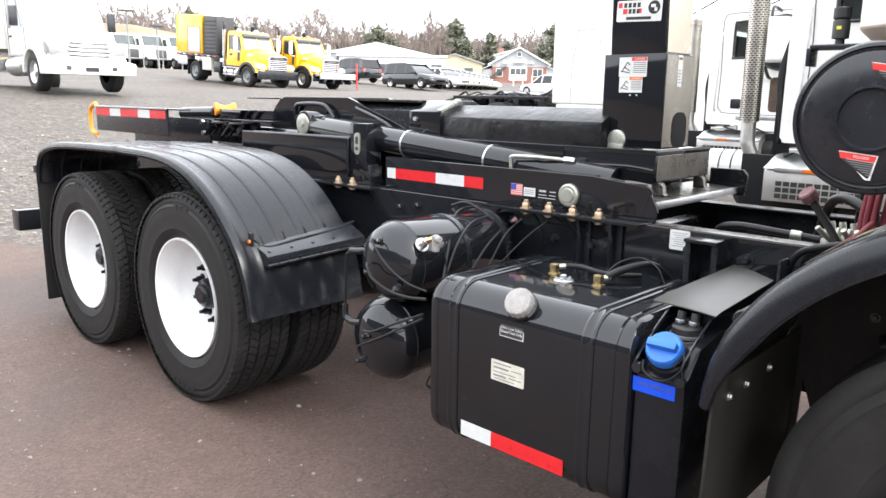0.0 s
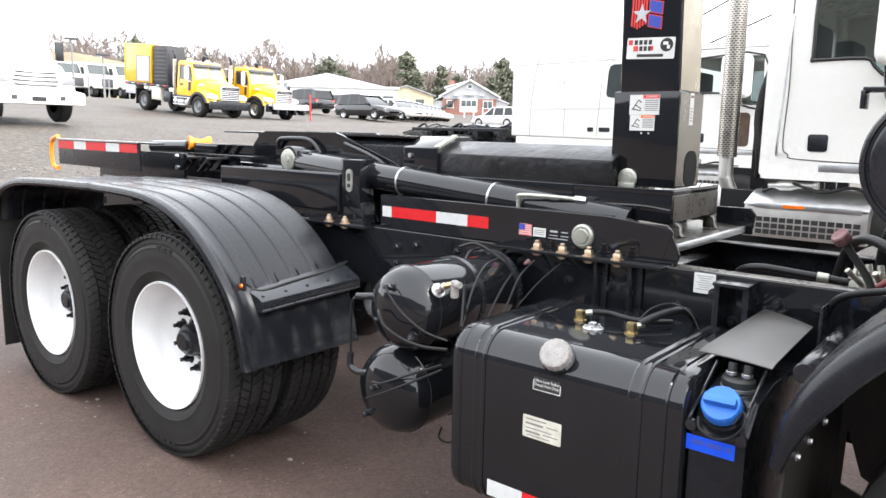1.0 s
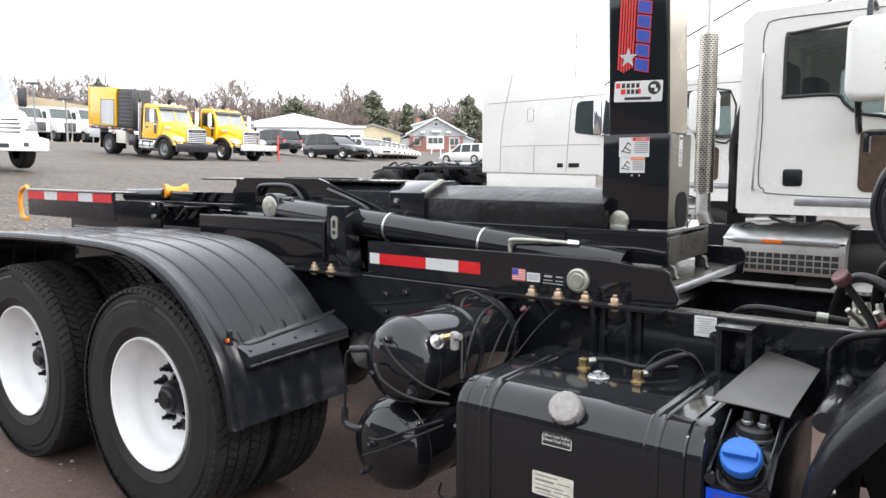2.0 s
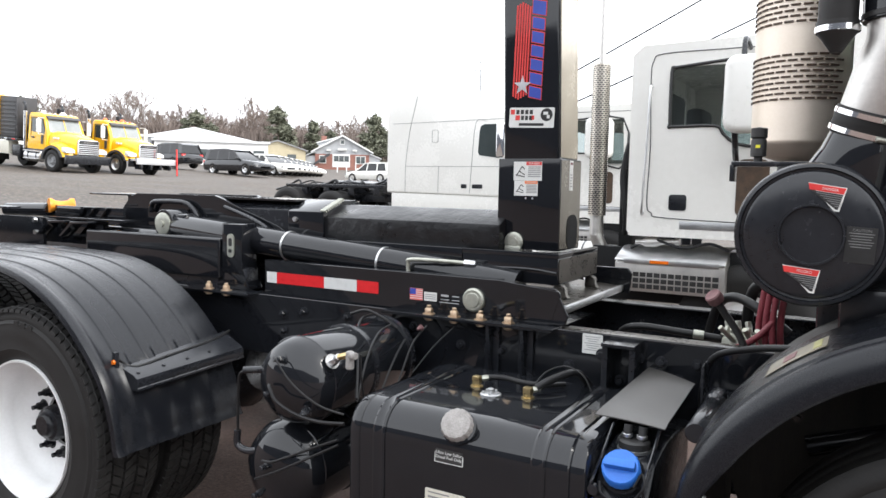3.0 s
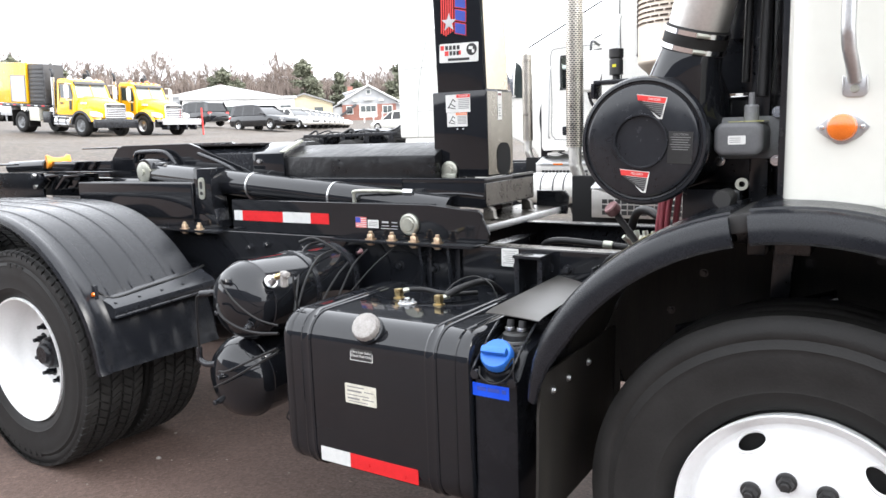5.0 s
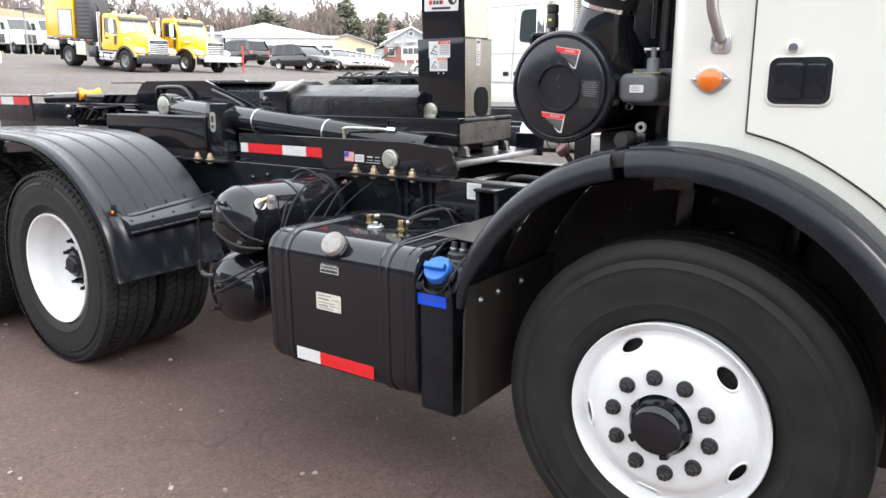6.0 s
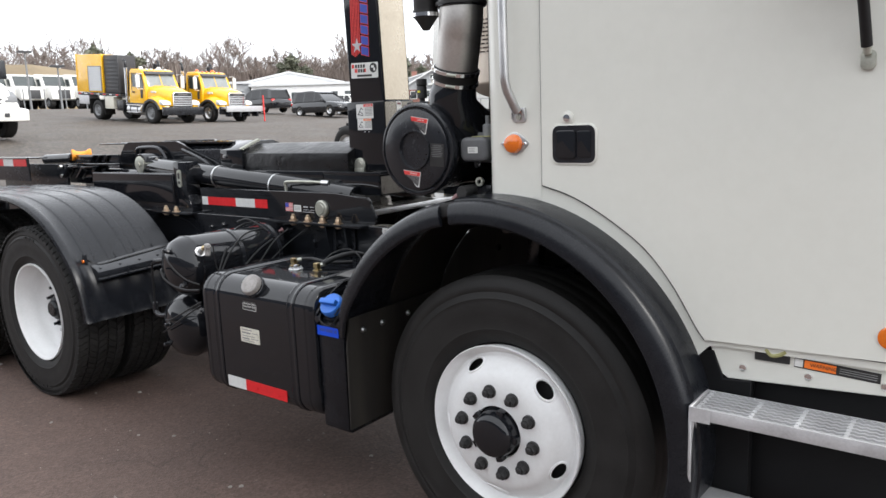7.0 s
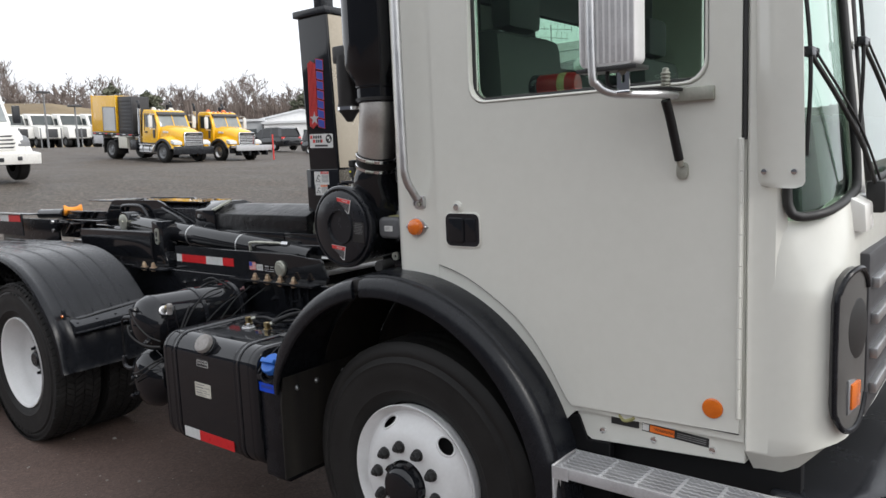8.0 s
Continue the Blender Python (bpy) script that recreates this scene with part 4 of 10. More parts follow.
prism(bm, [(-1.22, 1.10), (-1.06, 1.10), (-1.05, 1.19), (-1.07, 1.215), (-1.22, 1.215)], 3.622, 3.640, "y", 0.002, 1)
part("end_cheek", bm, BLACK, cross)
# metal sheets added to give black mast and sleeve their bright side reflection
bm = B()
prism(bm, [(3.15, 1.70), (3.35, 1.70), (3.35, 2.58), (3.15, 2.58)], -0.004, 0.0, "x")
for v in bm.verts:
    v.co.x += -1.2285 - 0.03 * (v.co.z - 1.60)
part("side_plate", bm, MASTSHEEN, mast, "tan metal sheet added for the bright reflection on the mast")
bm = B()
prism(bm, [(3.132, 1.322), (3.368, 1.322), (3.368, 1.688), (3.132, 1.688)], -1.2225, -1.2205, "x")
part("side_plate", bm, SLEEVESHEEN, sleeve, "duller metal sheet added for the reflection on the mast sleeve")


# ---- rear end of the hooklift ----
bm = B()
box(bm, (-5.60, 2.662, 1.235), (-4.47, 2.674, 1.41), 0.002)
box(bm, (-5.60, 2.655, 1.405), (-4.30, 2.735, 1.415), 0.002)
rear_plate = part("rear_guide_plate", bm, SATIN, truck, "black rear guide plate with reflective tape")
bm = B()
box(bm, (-5.60, 2.650, 1.4075), (-4.47, 2.658, 1.418), 0.001)
part("edge_strip", bm, ALU, rear_plate)
x = -5.59
for mat, w, nm in ((RED, 0.24, "red_tape"), (TAPEW, 0.178, "white_tape"), (RED, 0.279, "red_tape"), (TAPEW, 0.178, "white_tape"), (RED, 0.225, "red_tape")):
    bm = B()
    box(bm, (x, 2.6595, 1.347), (x + w - 0.002, 2.6615, 1.402))
    part(nm, bm, mat, rear_plate)
    x += w
bm = B()
tube(bm, [(-5.64, 2.68, 1.43), (-5.73, 2.68, 1.40), (-5.76, 2.68, 1.32), (-5.74, 2.68, 1.22), (-5.66, 2.68, 1.20)], 0.016, 8)
part("hold_down_hook", bm, ORANGEP, truck, "orange painted rear hold-down loop")
for s in (0, 1):
    ya, yb = (2.85, 2.95) if s == 0 else (mirror_y(2.95), mirror_y(2.85))
    bm = B()
    box(bm, (-3.89, ya, 1.10), (-2.86, yb, 1.300), 0.012, 3)
    part("rear_beam", bm, BLACK, truck)
    bm = B()
    box(bm, (-5.45, ya + 0.03, 1.06), (-4.33, ya + 0.05, 1.348), 0.002)
    part("rear_side_panel", bm, SATIN, truck)
    bm = B()
    box(bm, (-5.4, ya + 0.02, 1.0), (-2.7, yb, 1.16), 0.008)
    part("rear_rail", bm, SATIN, truck)
for x in (-4.32, -4.11):
    bm = B()
    prism(bm, [(x, 1.25), (x + 0.025, 1.25), (x + 0.125, 1.322), (x + 0.27, 1.330), (x + 0.27, 1.342), (x + 0.11, 1.336)], 2.83, 2.90, "y", 0.002, 1)
    part("rear_bracket", bm, BLACK, truck, "black slanted rear bracket")
bm = B()
box(bm, (-4.4, 2.93, 1.20), (-3.85, 2.97, 1.34), 0.01)
part("rear_cross_beam", bm, BLACK, truck)
bm = B()
box(bm, (-4.33, 2.88, 1.345), (-3.62, 2.97, 1.357), 0.003)
part("rear_shelf", bm, BLACK, truck)
bm = B()
box(bm, (-4.40, 3.0, 1.355), (-3.77, 3.02, 1.415), 0.004)
ribbed = part("ribbed_beam", bm, BLACK, truck)
for x in (-4.15, -4.06, -3.95):
    bm = B()
    prism(bm, [(x, 1.356), (x + 0.015, 1.356), (x + 0.075, 1.412), (x + 0.06, 1.412)], 2.975, 2.999, "y", 0.002, 1)
    part("rib", bm, BLACK, ribbed)
bm = B()
rod(bm, (-3.9, 2.97, 1.26), (-3.32, 2.97, 1.26), 0.055, 24, 0.01)
part("torsion_tube", bm, BLACK, truck)
bm = B()
lathe(bm, (-4.46, 3.0, 1.412), (0.35, 1, 0), [(0, 0), (0.044, 0), (0.044, 0.015), (0.030, 0.035), (0.025, 0.07), (0.030, 0.105), (0.044, 0.125), (0.044, 0.14), (0, 0.14)], 28, False)
part("guide_roller", bm, ORANGEP, truck, "yellow orange waisted guide roller")
bm = B()
rod(bm, (-4.90, 3.0, 1.375), (-4.48, 3.02, 1.385), 0.042, 20, 0.008)
box(bm, (-4.54, 3.03, 1.33), (-4.42, 3.24, 1.39), 0.01)
part("roller_arm", bm, BLACK, truck)
bm = B()
lathe(bm, (-4.904, 3.0, 1.375), (-1, 0, 0), [(0, 0), (0.03, 0), (0.028, 0.006), (0, 0.007)], 20, False)
part("tube_end", bm, PIN, truck)
for x, z in ((-4.38, 1.33), (-4.37, 1.26)):
    bm = B()
    lathe(bm, (x, 2.87, z), (0, -1, 0), [(0, 0), (0.014, 0), (0.014, 0.02), (0, 0.02)], 14, False)
    part("pin", bm, ALU, truck)
bm = B()
box(bm, (-4.21, 3.10, 1.485), (-3.75, 3.38, 1.495), 0.002)
box(bm, (-4.20, 3.36, 1.38), (-3.75, 3.38, 1.487))
part("rear_cover", bm, SATIN, truck)
# rear underride bar and lamps behind the flap
bm = B()
box(bm, (-5.75, 2.06, 0.52), (-5.62, mirror_y(2.06), 0.67), 0.008)
box(bm, (-5.66, 2.8, 0.55), (-5.42, 2.9, 1.05), 0.006)
box(bm, (-5.66, 3.6, 0.55), (-5.42, 3.7, 1.05), 0.006)
part("underride_bar", bm, BLACK, truck, "black rear underride bar")

# ---- rear tandem fender ----
FEN = [(-5.03, 0.93), (-5.02, 1.02), (-4.97, 1.10), (-4.88, 1.155), (-4.72, 1.19), (-4.5, 1.205), (-4.2, 1.215), (-3.86, 1.22), (-3.80, 1.224), (-3.74, 1.22), (-3.45, 1.216), (-3.25, 1.200), (-3.08, 1.160), (-2.94, 1.100), (-2.82, 1.022), (-2.715, 0.928), (-2.640, 0.845), (-2.592, 0.770), (-2.560, 0.690), (-2.540, 0.610), (-2.530, 0.535)]


def fender_line():
    line = curve_points([(x, 0, z) for x, z in FEN], 3)
    out = []
    for i, p in enumerate(line):
        t = (line[min(i + 1, len(line) - 1)] - line[max(i - 1, 0)]).normalized()
        out.append((p, Vector((-t.z, 0, t.x))))
    return out


def rear_fender():
    across = [(2.022, -0.020), (2.016, -0.006), (2.020, 0.008), (2.040, 0.014), (2.062, 0.010), (2.075, 0.0)]
    for k in range(4):
        y = 2.15 + 0.125 * k
        across += [(y - 0.026, 0.0), (y - 0.0215, 0.0042), (y - 0.008, 0.0048), (y + 0.008, 0.0048), (y + 0.0215, 0.0042), (y + 0.026, 0.0), (y + 0.05, 0.0)]
    across += [(2.66, 0.0), (2.675, -0.012)]
    rows = []
    for p, nrm in fender_line():
        # the ribs die out towards the plain lower end, which rolls into a bead
        fade = max(0.25, min(1.0, (p.z - 0.60) / 0.30)) if p.x > -3.5 else 1.0
        roll = 0.012 * max(0.0, 1 - abs(p.z - 0.54) / 0.02) if p.x > -3.5 else 0.0
        top = [Vector((p.x, y, p.z)) + nrm * (h * (fade if 2.08 < y < 2.66 else 1.0) + roll) for y, h in across]
        low = [Vector((p.x, y + (0.006 if i == 0 else 0), p.z)) + nrm * (h * (fade if 2.08 < y < 2.66 else 1.0) - 0.008) for i, (y, h) in enumerate(across)][::-1]
        rows.append(top + low)
    bm = B()
    sweep(bm, rows)
    return part("fender", bm, PLASTIC, truck, "ribbed black plastic tandem fender")


fender = rear_fender()
bm = B()
rows = []
for k in range(9):
    f = k / 8
    y, up, back = 2.132 + 0.56 * f, 0.024 * f, 0.028 * f
    # a folded beam: sloping top, blunt nose and a lower lip
    rows.append([(x, y, z + up) for x, z in ((-2.640 - back, 0.842 + up), (-2.566, 0.818), (-2.548, 0.806), (-2.543, 0.790), (-2.546, 0.772), (-2.541, 0.768), (-2.541, 0.760), (-2.560, 0.760), (-2.640 - back, 0.765))])
sweep(bm, rows)
bracket = part("fender_bracket", bm, SATIN, truck, "black folded fender support beam")
for k in range(5):
    bm = B()
    y = 2.16 + 0.12 * k
    lathe(bm, (-2.575, y, 0.823 + 0.0055 * k), (0.4, 0, 0.9), [(0, 0), (0.008, 0), (0.006, 0.005), (0, 0.006)], 10, False)
    part("screw", bm, SATIN, bracket)
    bm = B()
    lathe(bm, (-2.545, y + 0.03, 0.782 + 0.006 * k), (1, 0, 0), [(0, 0), (0.0055, 0), (0.004, 0.004), (0, 0.005)], 10, False)
    part("screw", bm, SATIN, bracket)
bm = B()
box(bm, (-2.658, 2.104, 0.835), (-2.638, 2.124, 0.905), 0.004)
marker = part("marker_lamp", bm, SATIN, fender, "small amber side marker lamp")
bm = B()
lathe(bm, (-2.644, 2.104, 0.866), (0, -1, 0.0), [(0, 0), (0.010, 0), (0.009, 0.007), (0, 0.009)], 14, False)
part("lens", bm, ORANGE, marker)
bm = B()
tube(bm, [(-2.650, 2.13, 0.87), (-2.64, 2.16, 0.845), (-2.615, 2.20, 0.838), (-2.622, 2.35, 0.852), (-2.630, 2.5, 0.862), (-2.640, 2.62, 0.872), (-2.66, 2.72, 0.89)], 0.0055, 6)
part("cable", bm, HOSE, fender)
bm = B()
box(bm, (-5.065, 2.03, 0.13), (-5.055, 2.66, 1.03), 0.002)
flap = part("mud_flap", bm, RUBBER, truck, "hanging black rubber mud flap")
bm = B()
box(bm, (-5.085, 2.02, 0.99), (-5.04, 2.72, 1.04), 0.004)
part("flap_rail", bm, SATIN, flap)
for y in (2.06, 2.12, 2.3, 2.5):
    bm = B()
    hexbolt(bm, (-5.086, y, 1.015), (-1, 0, 0), 0.008, 0.008)
    part("bolt", bm, ALU, flap)

# ---- air tanks between the axles ----
def air_tank(x, z, r, y0, y1):
    bm = B()
    lathe(bm, (x, y0, z), (0, 1, 0), [(0, 0), (r * 0.35, 0.006), (r * 0.65, 0.022), (r * 0.86, 0.045), (r * 0.96, 0.075), (r, 0.10), (r + 0.003, 0.102), (r + 0.003, 0.112), (r, 0.115), (r, y1 - y0 - 0.1), (r * 0.8, y1 - y0 - 0.03), (0, y1 - y0)], 44, False)
    return part("air_tank", bm, BLACK, truck, "glossy black compressed air tank")


tank_u = air_tank(-1.795, 0.900, 0.152, 2.105, 2.80)
tank_l = air_tank(-1.868, 0.574, 0.165, 2.130, 2.82)
for tk, x, z, r, ys in ((tank_u, -1.795, 0.900, 0.152, (2.44, 2.68)), (tank_l, -1.868, 0.574, 0.165, (2.45,))):
    for y in ys:
        bm = B()
        lathe(bm, (x, y, z), (0, 1, 0), [(r, 0), (r + 0.004, 0.001), (r + 0.004, 0.024), (r, 0.025)], 44, False)
        part("strap", bm, SATIN, tk)


def fitting(base, way, material, parent, r=0.013, h=0.04):
    bm = B()
    hexbolt(bm, base, way, r, h * 0.55, True)
    d = Vector(way).normalized()
    rod(bm, Vector(base) + d * h * 0.5, Vector(base) + d * h, r * 0.75, 12, 0.002)
    return part("fitting", bm, material, parent)


fitting((-1.80, 2.125, 0.985), (-0.2, -1, 0.3), SATIN, tank_u)
fitting((-1.855, 2.145, 0.86), (-0.5, -1, 0.0), SATIN, tank_u)
fitting((-1.70, 2.125, 0.83), (0.1, -1, -0.3), SATIN, tank_u)
fitting((-1.655, 2.20, 0.985), (0.75, -0.2, 0.45), ALU, tank_u, 0.017, 0.045)
bm = B()
hexbolt(bm, (-1.622, 2.193, 1.005), (0.9, -0.1, 0.3), 0.012, 0.045, False)
part("fitting", bm, BRASS, tank_u, "brass elbow fitting")
bm = B()
rod(bm, (-1.566, 2.18, 0.975), (-1.566, 2.18, 1.035), 0.014, 14, 0.004)
rod(bm, (-1.572, 2.18, 1.020), (-1.535, 2.17, 1.024), 0.012, 12, 0.003)
part("valve", bm, CAPW, tank_u, "white plastic elbow valve")
fitting((-1.905, 2.19, 0.62), (-0.3, -1, 0.1), BRASS, tank_l, 0.015, 0.035)
fitting((-1.885, 2.155, 0.60), (0, -1, 0), SATIN, tank_l, 0.013, 0.05)
fitting((-1.935, 2.17, 0.485), (0, -1, 0), SATIN, tank_l, 0.013, 0.05)
HOSES = [
    ([(-1.81, 2.10, 1.000), (-1.784, 2.075, 0.996), (-1.736, 2.072, 0.946), (-1.673, 2.072, 0.904), (-1.597, 2.075, 0.872), (-1.517, 2.085, 0.858)], 0.0036),
    ([(-1.84, 2.10, 0.900), (-1.812, 2.075, 0.897), (-1.779, 2.066, 0.864), (-1.699, 2.066, 0.834), (-1.607, 2.07, 0.824), (-1.512, 2.08, 0.831)], 0.0058),
    ([(-1.959, 2.17, 0.918), (-2.013, 2.16, 0.909), (-2.037, 2.16, 0.881), (-2.043, 2.16, 0.764), (-2.045, 2.16, 0.633)], 0.0050),
    ([(-1.885, 2.115, 0.625), (-1.828, 2.11, 0.636), (-1.705, 2.115, 0.694), (-1.567, 2.12, 0.758)], 0.0046),
    ([(-1.913, 2.11, 0.557), (-1.792, 2.10, 0.617), (-1.678, 2.10, 0.679), (-1.557, 2.11, 0.746)], 0.0042),
    ([(-1.821, 2.70, 1.060), (-1.803, 2.575, 1.060), (-1.735, 2.45, 1.030), (-1.64, 2.325, 0.95), (-1.575, 2.23, 0.863)], 0.0050),
    ([(-1.70, 2.62, 1.040), (-1.66, 2.473, 1.03), (-1.62, 2.347, 0.96), (-1.58, 2.24, 0.85)], 0.0046),
    ([(-1.530, 2.19, 1.026), (-1.528, 2.19, 0.963), (-1.532, 2.21, 0.880)], 0.0030),
    ([(-1.66, 2.66, 0.98), (-1.62, 2.54, 0.95), (-1.58, 2.42, 0.90), (-1.56, 2.33, 0.83)], 0.0040),
    ([(-1.60, 2.72, 1.03), (-1.60, 2.62, 0.98), (-1.57, 2.50, 0.90), (-1.55, 2.42, 0.84)], 0.0036),
    ([(-1.50, 2.79, 1.04), (-1.53, 2.66, 0.97), (-1.55, 2.54, 0.89)], 0.0026),
    ([(-1.877, 2.60, 1.066), (-1.817, 2.617, 1.084), (-1.757, 2.633, 1.062), (-1.70, 2.66, 1.02)], 0.0060),
    ([(-1.75, 2.35, 0.415), (-1.72, 2.30, 0.40), (-1.66, 2.28, 0.405), (-1.62, 2.3, 0.43)], 0.004),
]
for line, r in HOSES:
    bm = B()
    tube(bm, line, r, 8)
    part("hose", bm, HOSE, truck, "thin black air hose")
bm = B()
tube(bm, [(-2.045, 2.16, 0.69), (-2.045, 2.16, 0.64), (-2.0, 2.16, 0.625), (-1.92, 2.17, 0.64)], 0.013, 12)
part("valve", bm, SATIN, truck)
bm = B()
rod(bm, (-2.02, 2.165, 0.912), (-1.93, 2.19, 0.922), 0.013, 12, 0.003)
part("valve", bm, SATIN, truck)
fitting((-1.60, 2.68, 1.03), (-0.2, -0.8, -0.2), CAPRED, truck, 0.008, 0.022)

# ---- fuel tank ----
def tank_section(x, grow=0.0):
    return [(x, y, z) for y, z in rounded(0.66 + 2 * grow, 0.56 + 2 * grow, 0.095 + grow, 7, 2.40, 0.635)]


bm = B()
sweep(bm, [tank_section(-1.492, -0.03), tank_section(-1.489, -0.012), tank_section(-1.478, -0.002), tank_section(-1.462, 0.0), tank_section(-1.452, 0.0), tank_section(-1.447, -0.004), tank_section(-1.442, 0.0), tank_section(-0.782, 0.0), tank_section(-0.777, -0.004), tank_section(-0.772, 0.0), tank_section(-0.757, 0.0), tank_section(-0.741, -0.002), tank_section(-0.731, -0.012), tank_section(-0.728, -0.03)])
fuel = part("fuel_tank", bm, BLACK, truck, "glossy black rectangular diesel fuel tank")
for x0, x1 in ((-1.395, -1.352), (-0.885, -0.842)):
    bm = B()
    sweep(bm, [tank_section(x0, 0.0), tank_section(x0, 0.003), tank_section(x0 + 0.006, 0.0055), tank_section(x0 + 0.010, 0.003), tank_section(x1 - 0.010, 0.003), tank_section(x1 - 0.006, 0.0055), tank_section(x1, 0.003), tank_section(x1, 0.0)])
    part("strap", bm, BLACK, fuel, "black tank strap")
bm = B()
prism(bm, [(-1.46, 0.33), (-0.76, 0.33), (-0.76, 0.36), (-1.46, 0.36)], 2.30, 2.82, "y", 0.004)
part("tank_bracket", bm, SATIN, fuel)
TF = 2.0685
for x0, x1, mat, nm in ((-1.332, -1.203, TAPEW, "white_tape"), (-1.2015, -0.925, RED, "red_tape")):
    bm = B()
    box(bm, (x0, TF - 0.0005, 0.402), (x1, TF + 0.002, 0.453))
    part(nm, bm, mat, fuel)
m = side_face(-1.143, TF, 0.668)
bm = B()
plate(bm, m, 0.130, 0.068, 0.0014, 0.004)
tag = part("data_label", bm, TAGCREAM, fuel, "crinkled pale foil data label")
part("print_line", bars(B(), m, [(-0.02, 0.024, 0.07, 0.004), (-0.025, 0.010, 0.06, 0.006), (0.035, 0.012, 0.04, 0.003), (-0.01, -0.004, 0.09, 0.003), (-0.03, -0.016, 0.05, 0.006), (0.03, -0.014, 0.05, 0.003), (-0.01, -0.026, 0.08, 0.003)]), INKG, tag)
m = side_face(-1.133, 2.0705, 0.806) @ Matrix.Rotation(radians(-5), 4, "X")
bm = B()
plate(bm, m, 0.092, 0.042, 0.0012, 0.002)
fl = part("fuel_label", bm, LABEL, fuel, "black and white diesel fuel label")
bm = B()
plate(bm, m, 0.087, 0.037, 0.0018, 0.002)
part("label_field", bm, INK, fl)
lettering("label_words", "Ultra Low Sulfur\nDiesel Fuel Only", 0.0125, m @ Matrix.Translation((0, 0.002, 0.0021)), LABEL, fl, 0.0003)
bm = B()
cw = Vector((0.10, -0.80, 0.60)).normalized()
cb = Vector((-1.112, 2.092, 0.888))
lathe(bm, cb, cw, [(0, -0.005), (0.050, -0.005), (0.050, 0.006), (0.042, 0.010), (0.040, 0.028), (0, 0.028)], 32, False)
part("filler_neck", bm, BLACK, fuel)
bm = B()
d, u, w = basis(cw)
rows = []
for h, rr in ((0.014, 0.040), (0.016, 0.047), (0.032, 0.047), (0.040, 0.043), (0.043, 0.034)):
    rows.append([cb + d * h + (u * math.cos(a) + w * math.sin(a)) * rr * (1 - 0.045 * (i % 4 < 1)) for i, a in ((i, 2 * math.pi * i / 64) for i in range(64))])
sweep(bm, rows)
part("filler_cap", bm, CAPW, fuel, "whitish cast metal filler cap")
TZ = 0.915
bm = B()
lathe(bm, (-1.145, 2.36, TZ), (0, 0, 1), [(0, 0), (0.034, 0), (0.034, 0.004), (0.030, 0.006), (0, 0.006)], 28, False)
for k in range(5):
    a = radians(72 * k)
    hexbolt(bm, (-1.145 + 0.025 * math.cos(a), 2.36 + 0.025 * math.sin(a), TZ + 0.005), (0, 0, 1), 0.0045, 0.008, False)
rod(bm, (-1.145, 2.36, TZ + 0.004), (-1.145, 2.36, TZ + 0.022), 0.010, 12, 0.002)
part("level_sender", bm, ALU, fuel, "plated fuel level sender")
for x, y in ((-1.226, 2.423), (-1.03, 2.39)):
    bm = B()
    hexbolt(bm, (x, y, TZ), (0, 0, 1), 0.014, 0.012, True)
    box(bm, (x - 0.013, y - 0.013, TZ + 0.010), (x + 0.013, y + 0.013, TZ + 0.036), 0.003)
    part("fuel_fitting", bm, BRASS, fuel, "brass fuel line elbow")
    bm = B()
    hexbolt(bm, (x + 0.010, y + 0.008, TZ + 0.026), (0.8, 0.6, 0.15), 0.010, 0.026, False)
    part("fitting_nut", bm, PIN, fuel)
bm = B()
tube(bm, [(-1.20, 2.445, TZ + 0.030), (-1.15, 2.475, TZ + 0.028), (-1.08, 2.475, TZ + 0.022), (-1.02, 2.50, TZ + 0.018), (-0.97, 2.56, TZ + 0.014)], 0.009, 10)
part("fuel_hose", bm, HOSE, fuel)
bm = B()
tube(bm, [(-1.01, 2.405, TZ + 0.03), (-0.985, 2.45, TZ + 0.048), (-0.955, 2.51, TZ + 0.060), (-0.935, 2.57, TZ + 0.055), (-0.925, 2.63, TZ + 0.02), (-0.92, 2.70, TZ - 0.03)], 0.013, 10)
part("fuel_hose", bm, HOSE, fuel)
bm = B()
tube(bm, [(-1.02, 2.42, TZ + 0.04), (-1.00, 2.47, TZ + 0.072), (-0.955, 2.52, TZ + 0.085), (-0.90, 2.53, TZ + 0.06), (-0.87, 2.53, TZ + 0.012)], 0.0026, 6)
part("sender_wire", bm, HOSE, fuel)

# frame sticker and upright channel behind the tank
m = side_face(-0.966, 2.821, 1.018)
bm = B()
plate(bm, m, 0.075, 0.072, 0.001, 0.004)
fst = part("frame_sticker", bm, LABEL, truck, "white printed sticker on the chassis rail")
part("print_line", bars(B(), m, [(0, 0.026 - 0.008 * k, 0.058 - 0.012 * (k % 3), 0.002) for k in range(7)], 0.0014), INKG, fst)
bm = B()
box(bm, (-0.905, 2.72, 1.035), (-0.79, 2.822, 1.047), 0.002)
box(bm, (-0.905, 2.735, 0.70), (-0.885, 2.822, 1.035), 0.002)
box(bm, (-0.81, 2.735, 0.70), (-0.79, 2.822, 1.035), 0.002)
part("upright_channel", bm, SATIN, truck, "black bracket channel with a worn top")

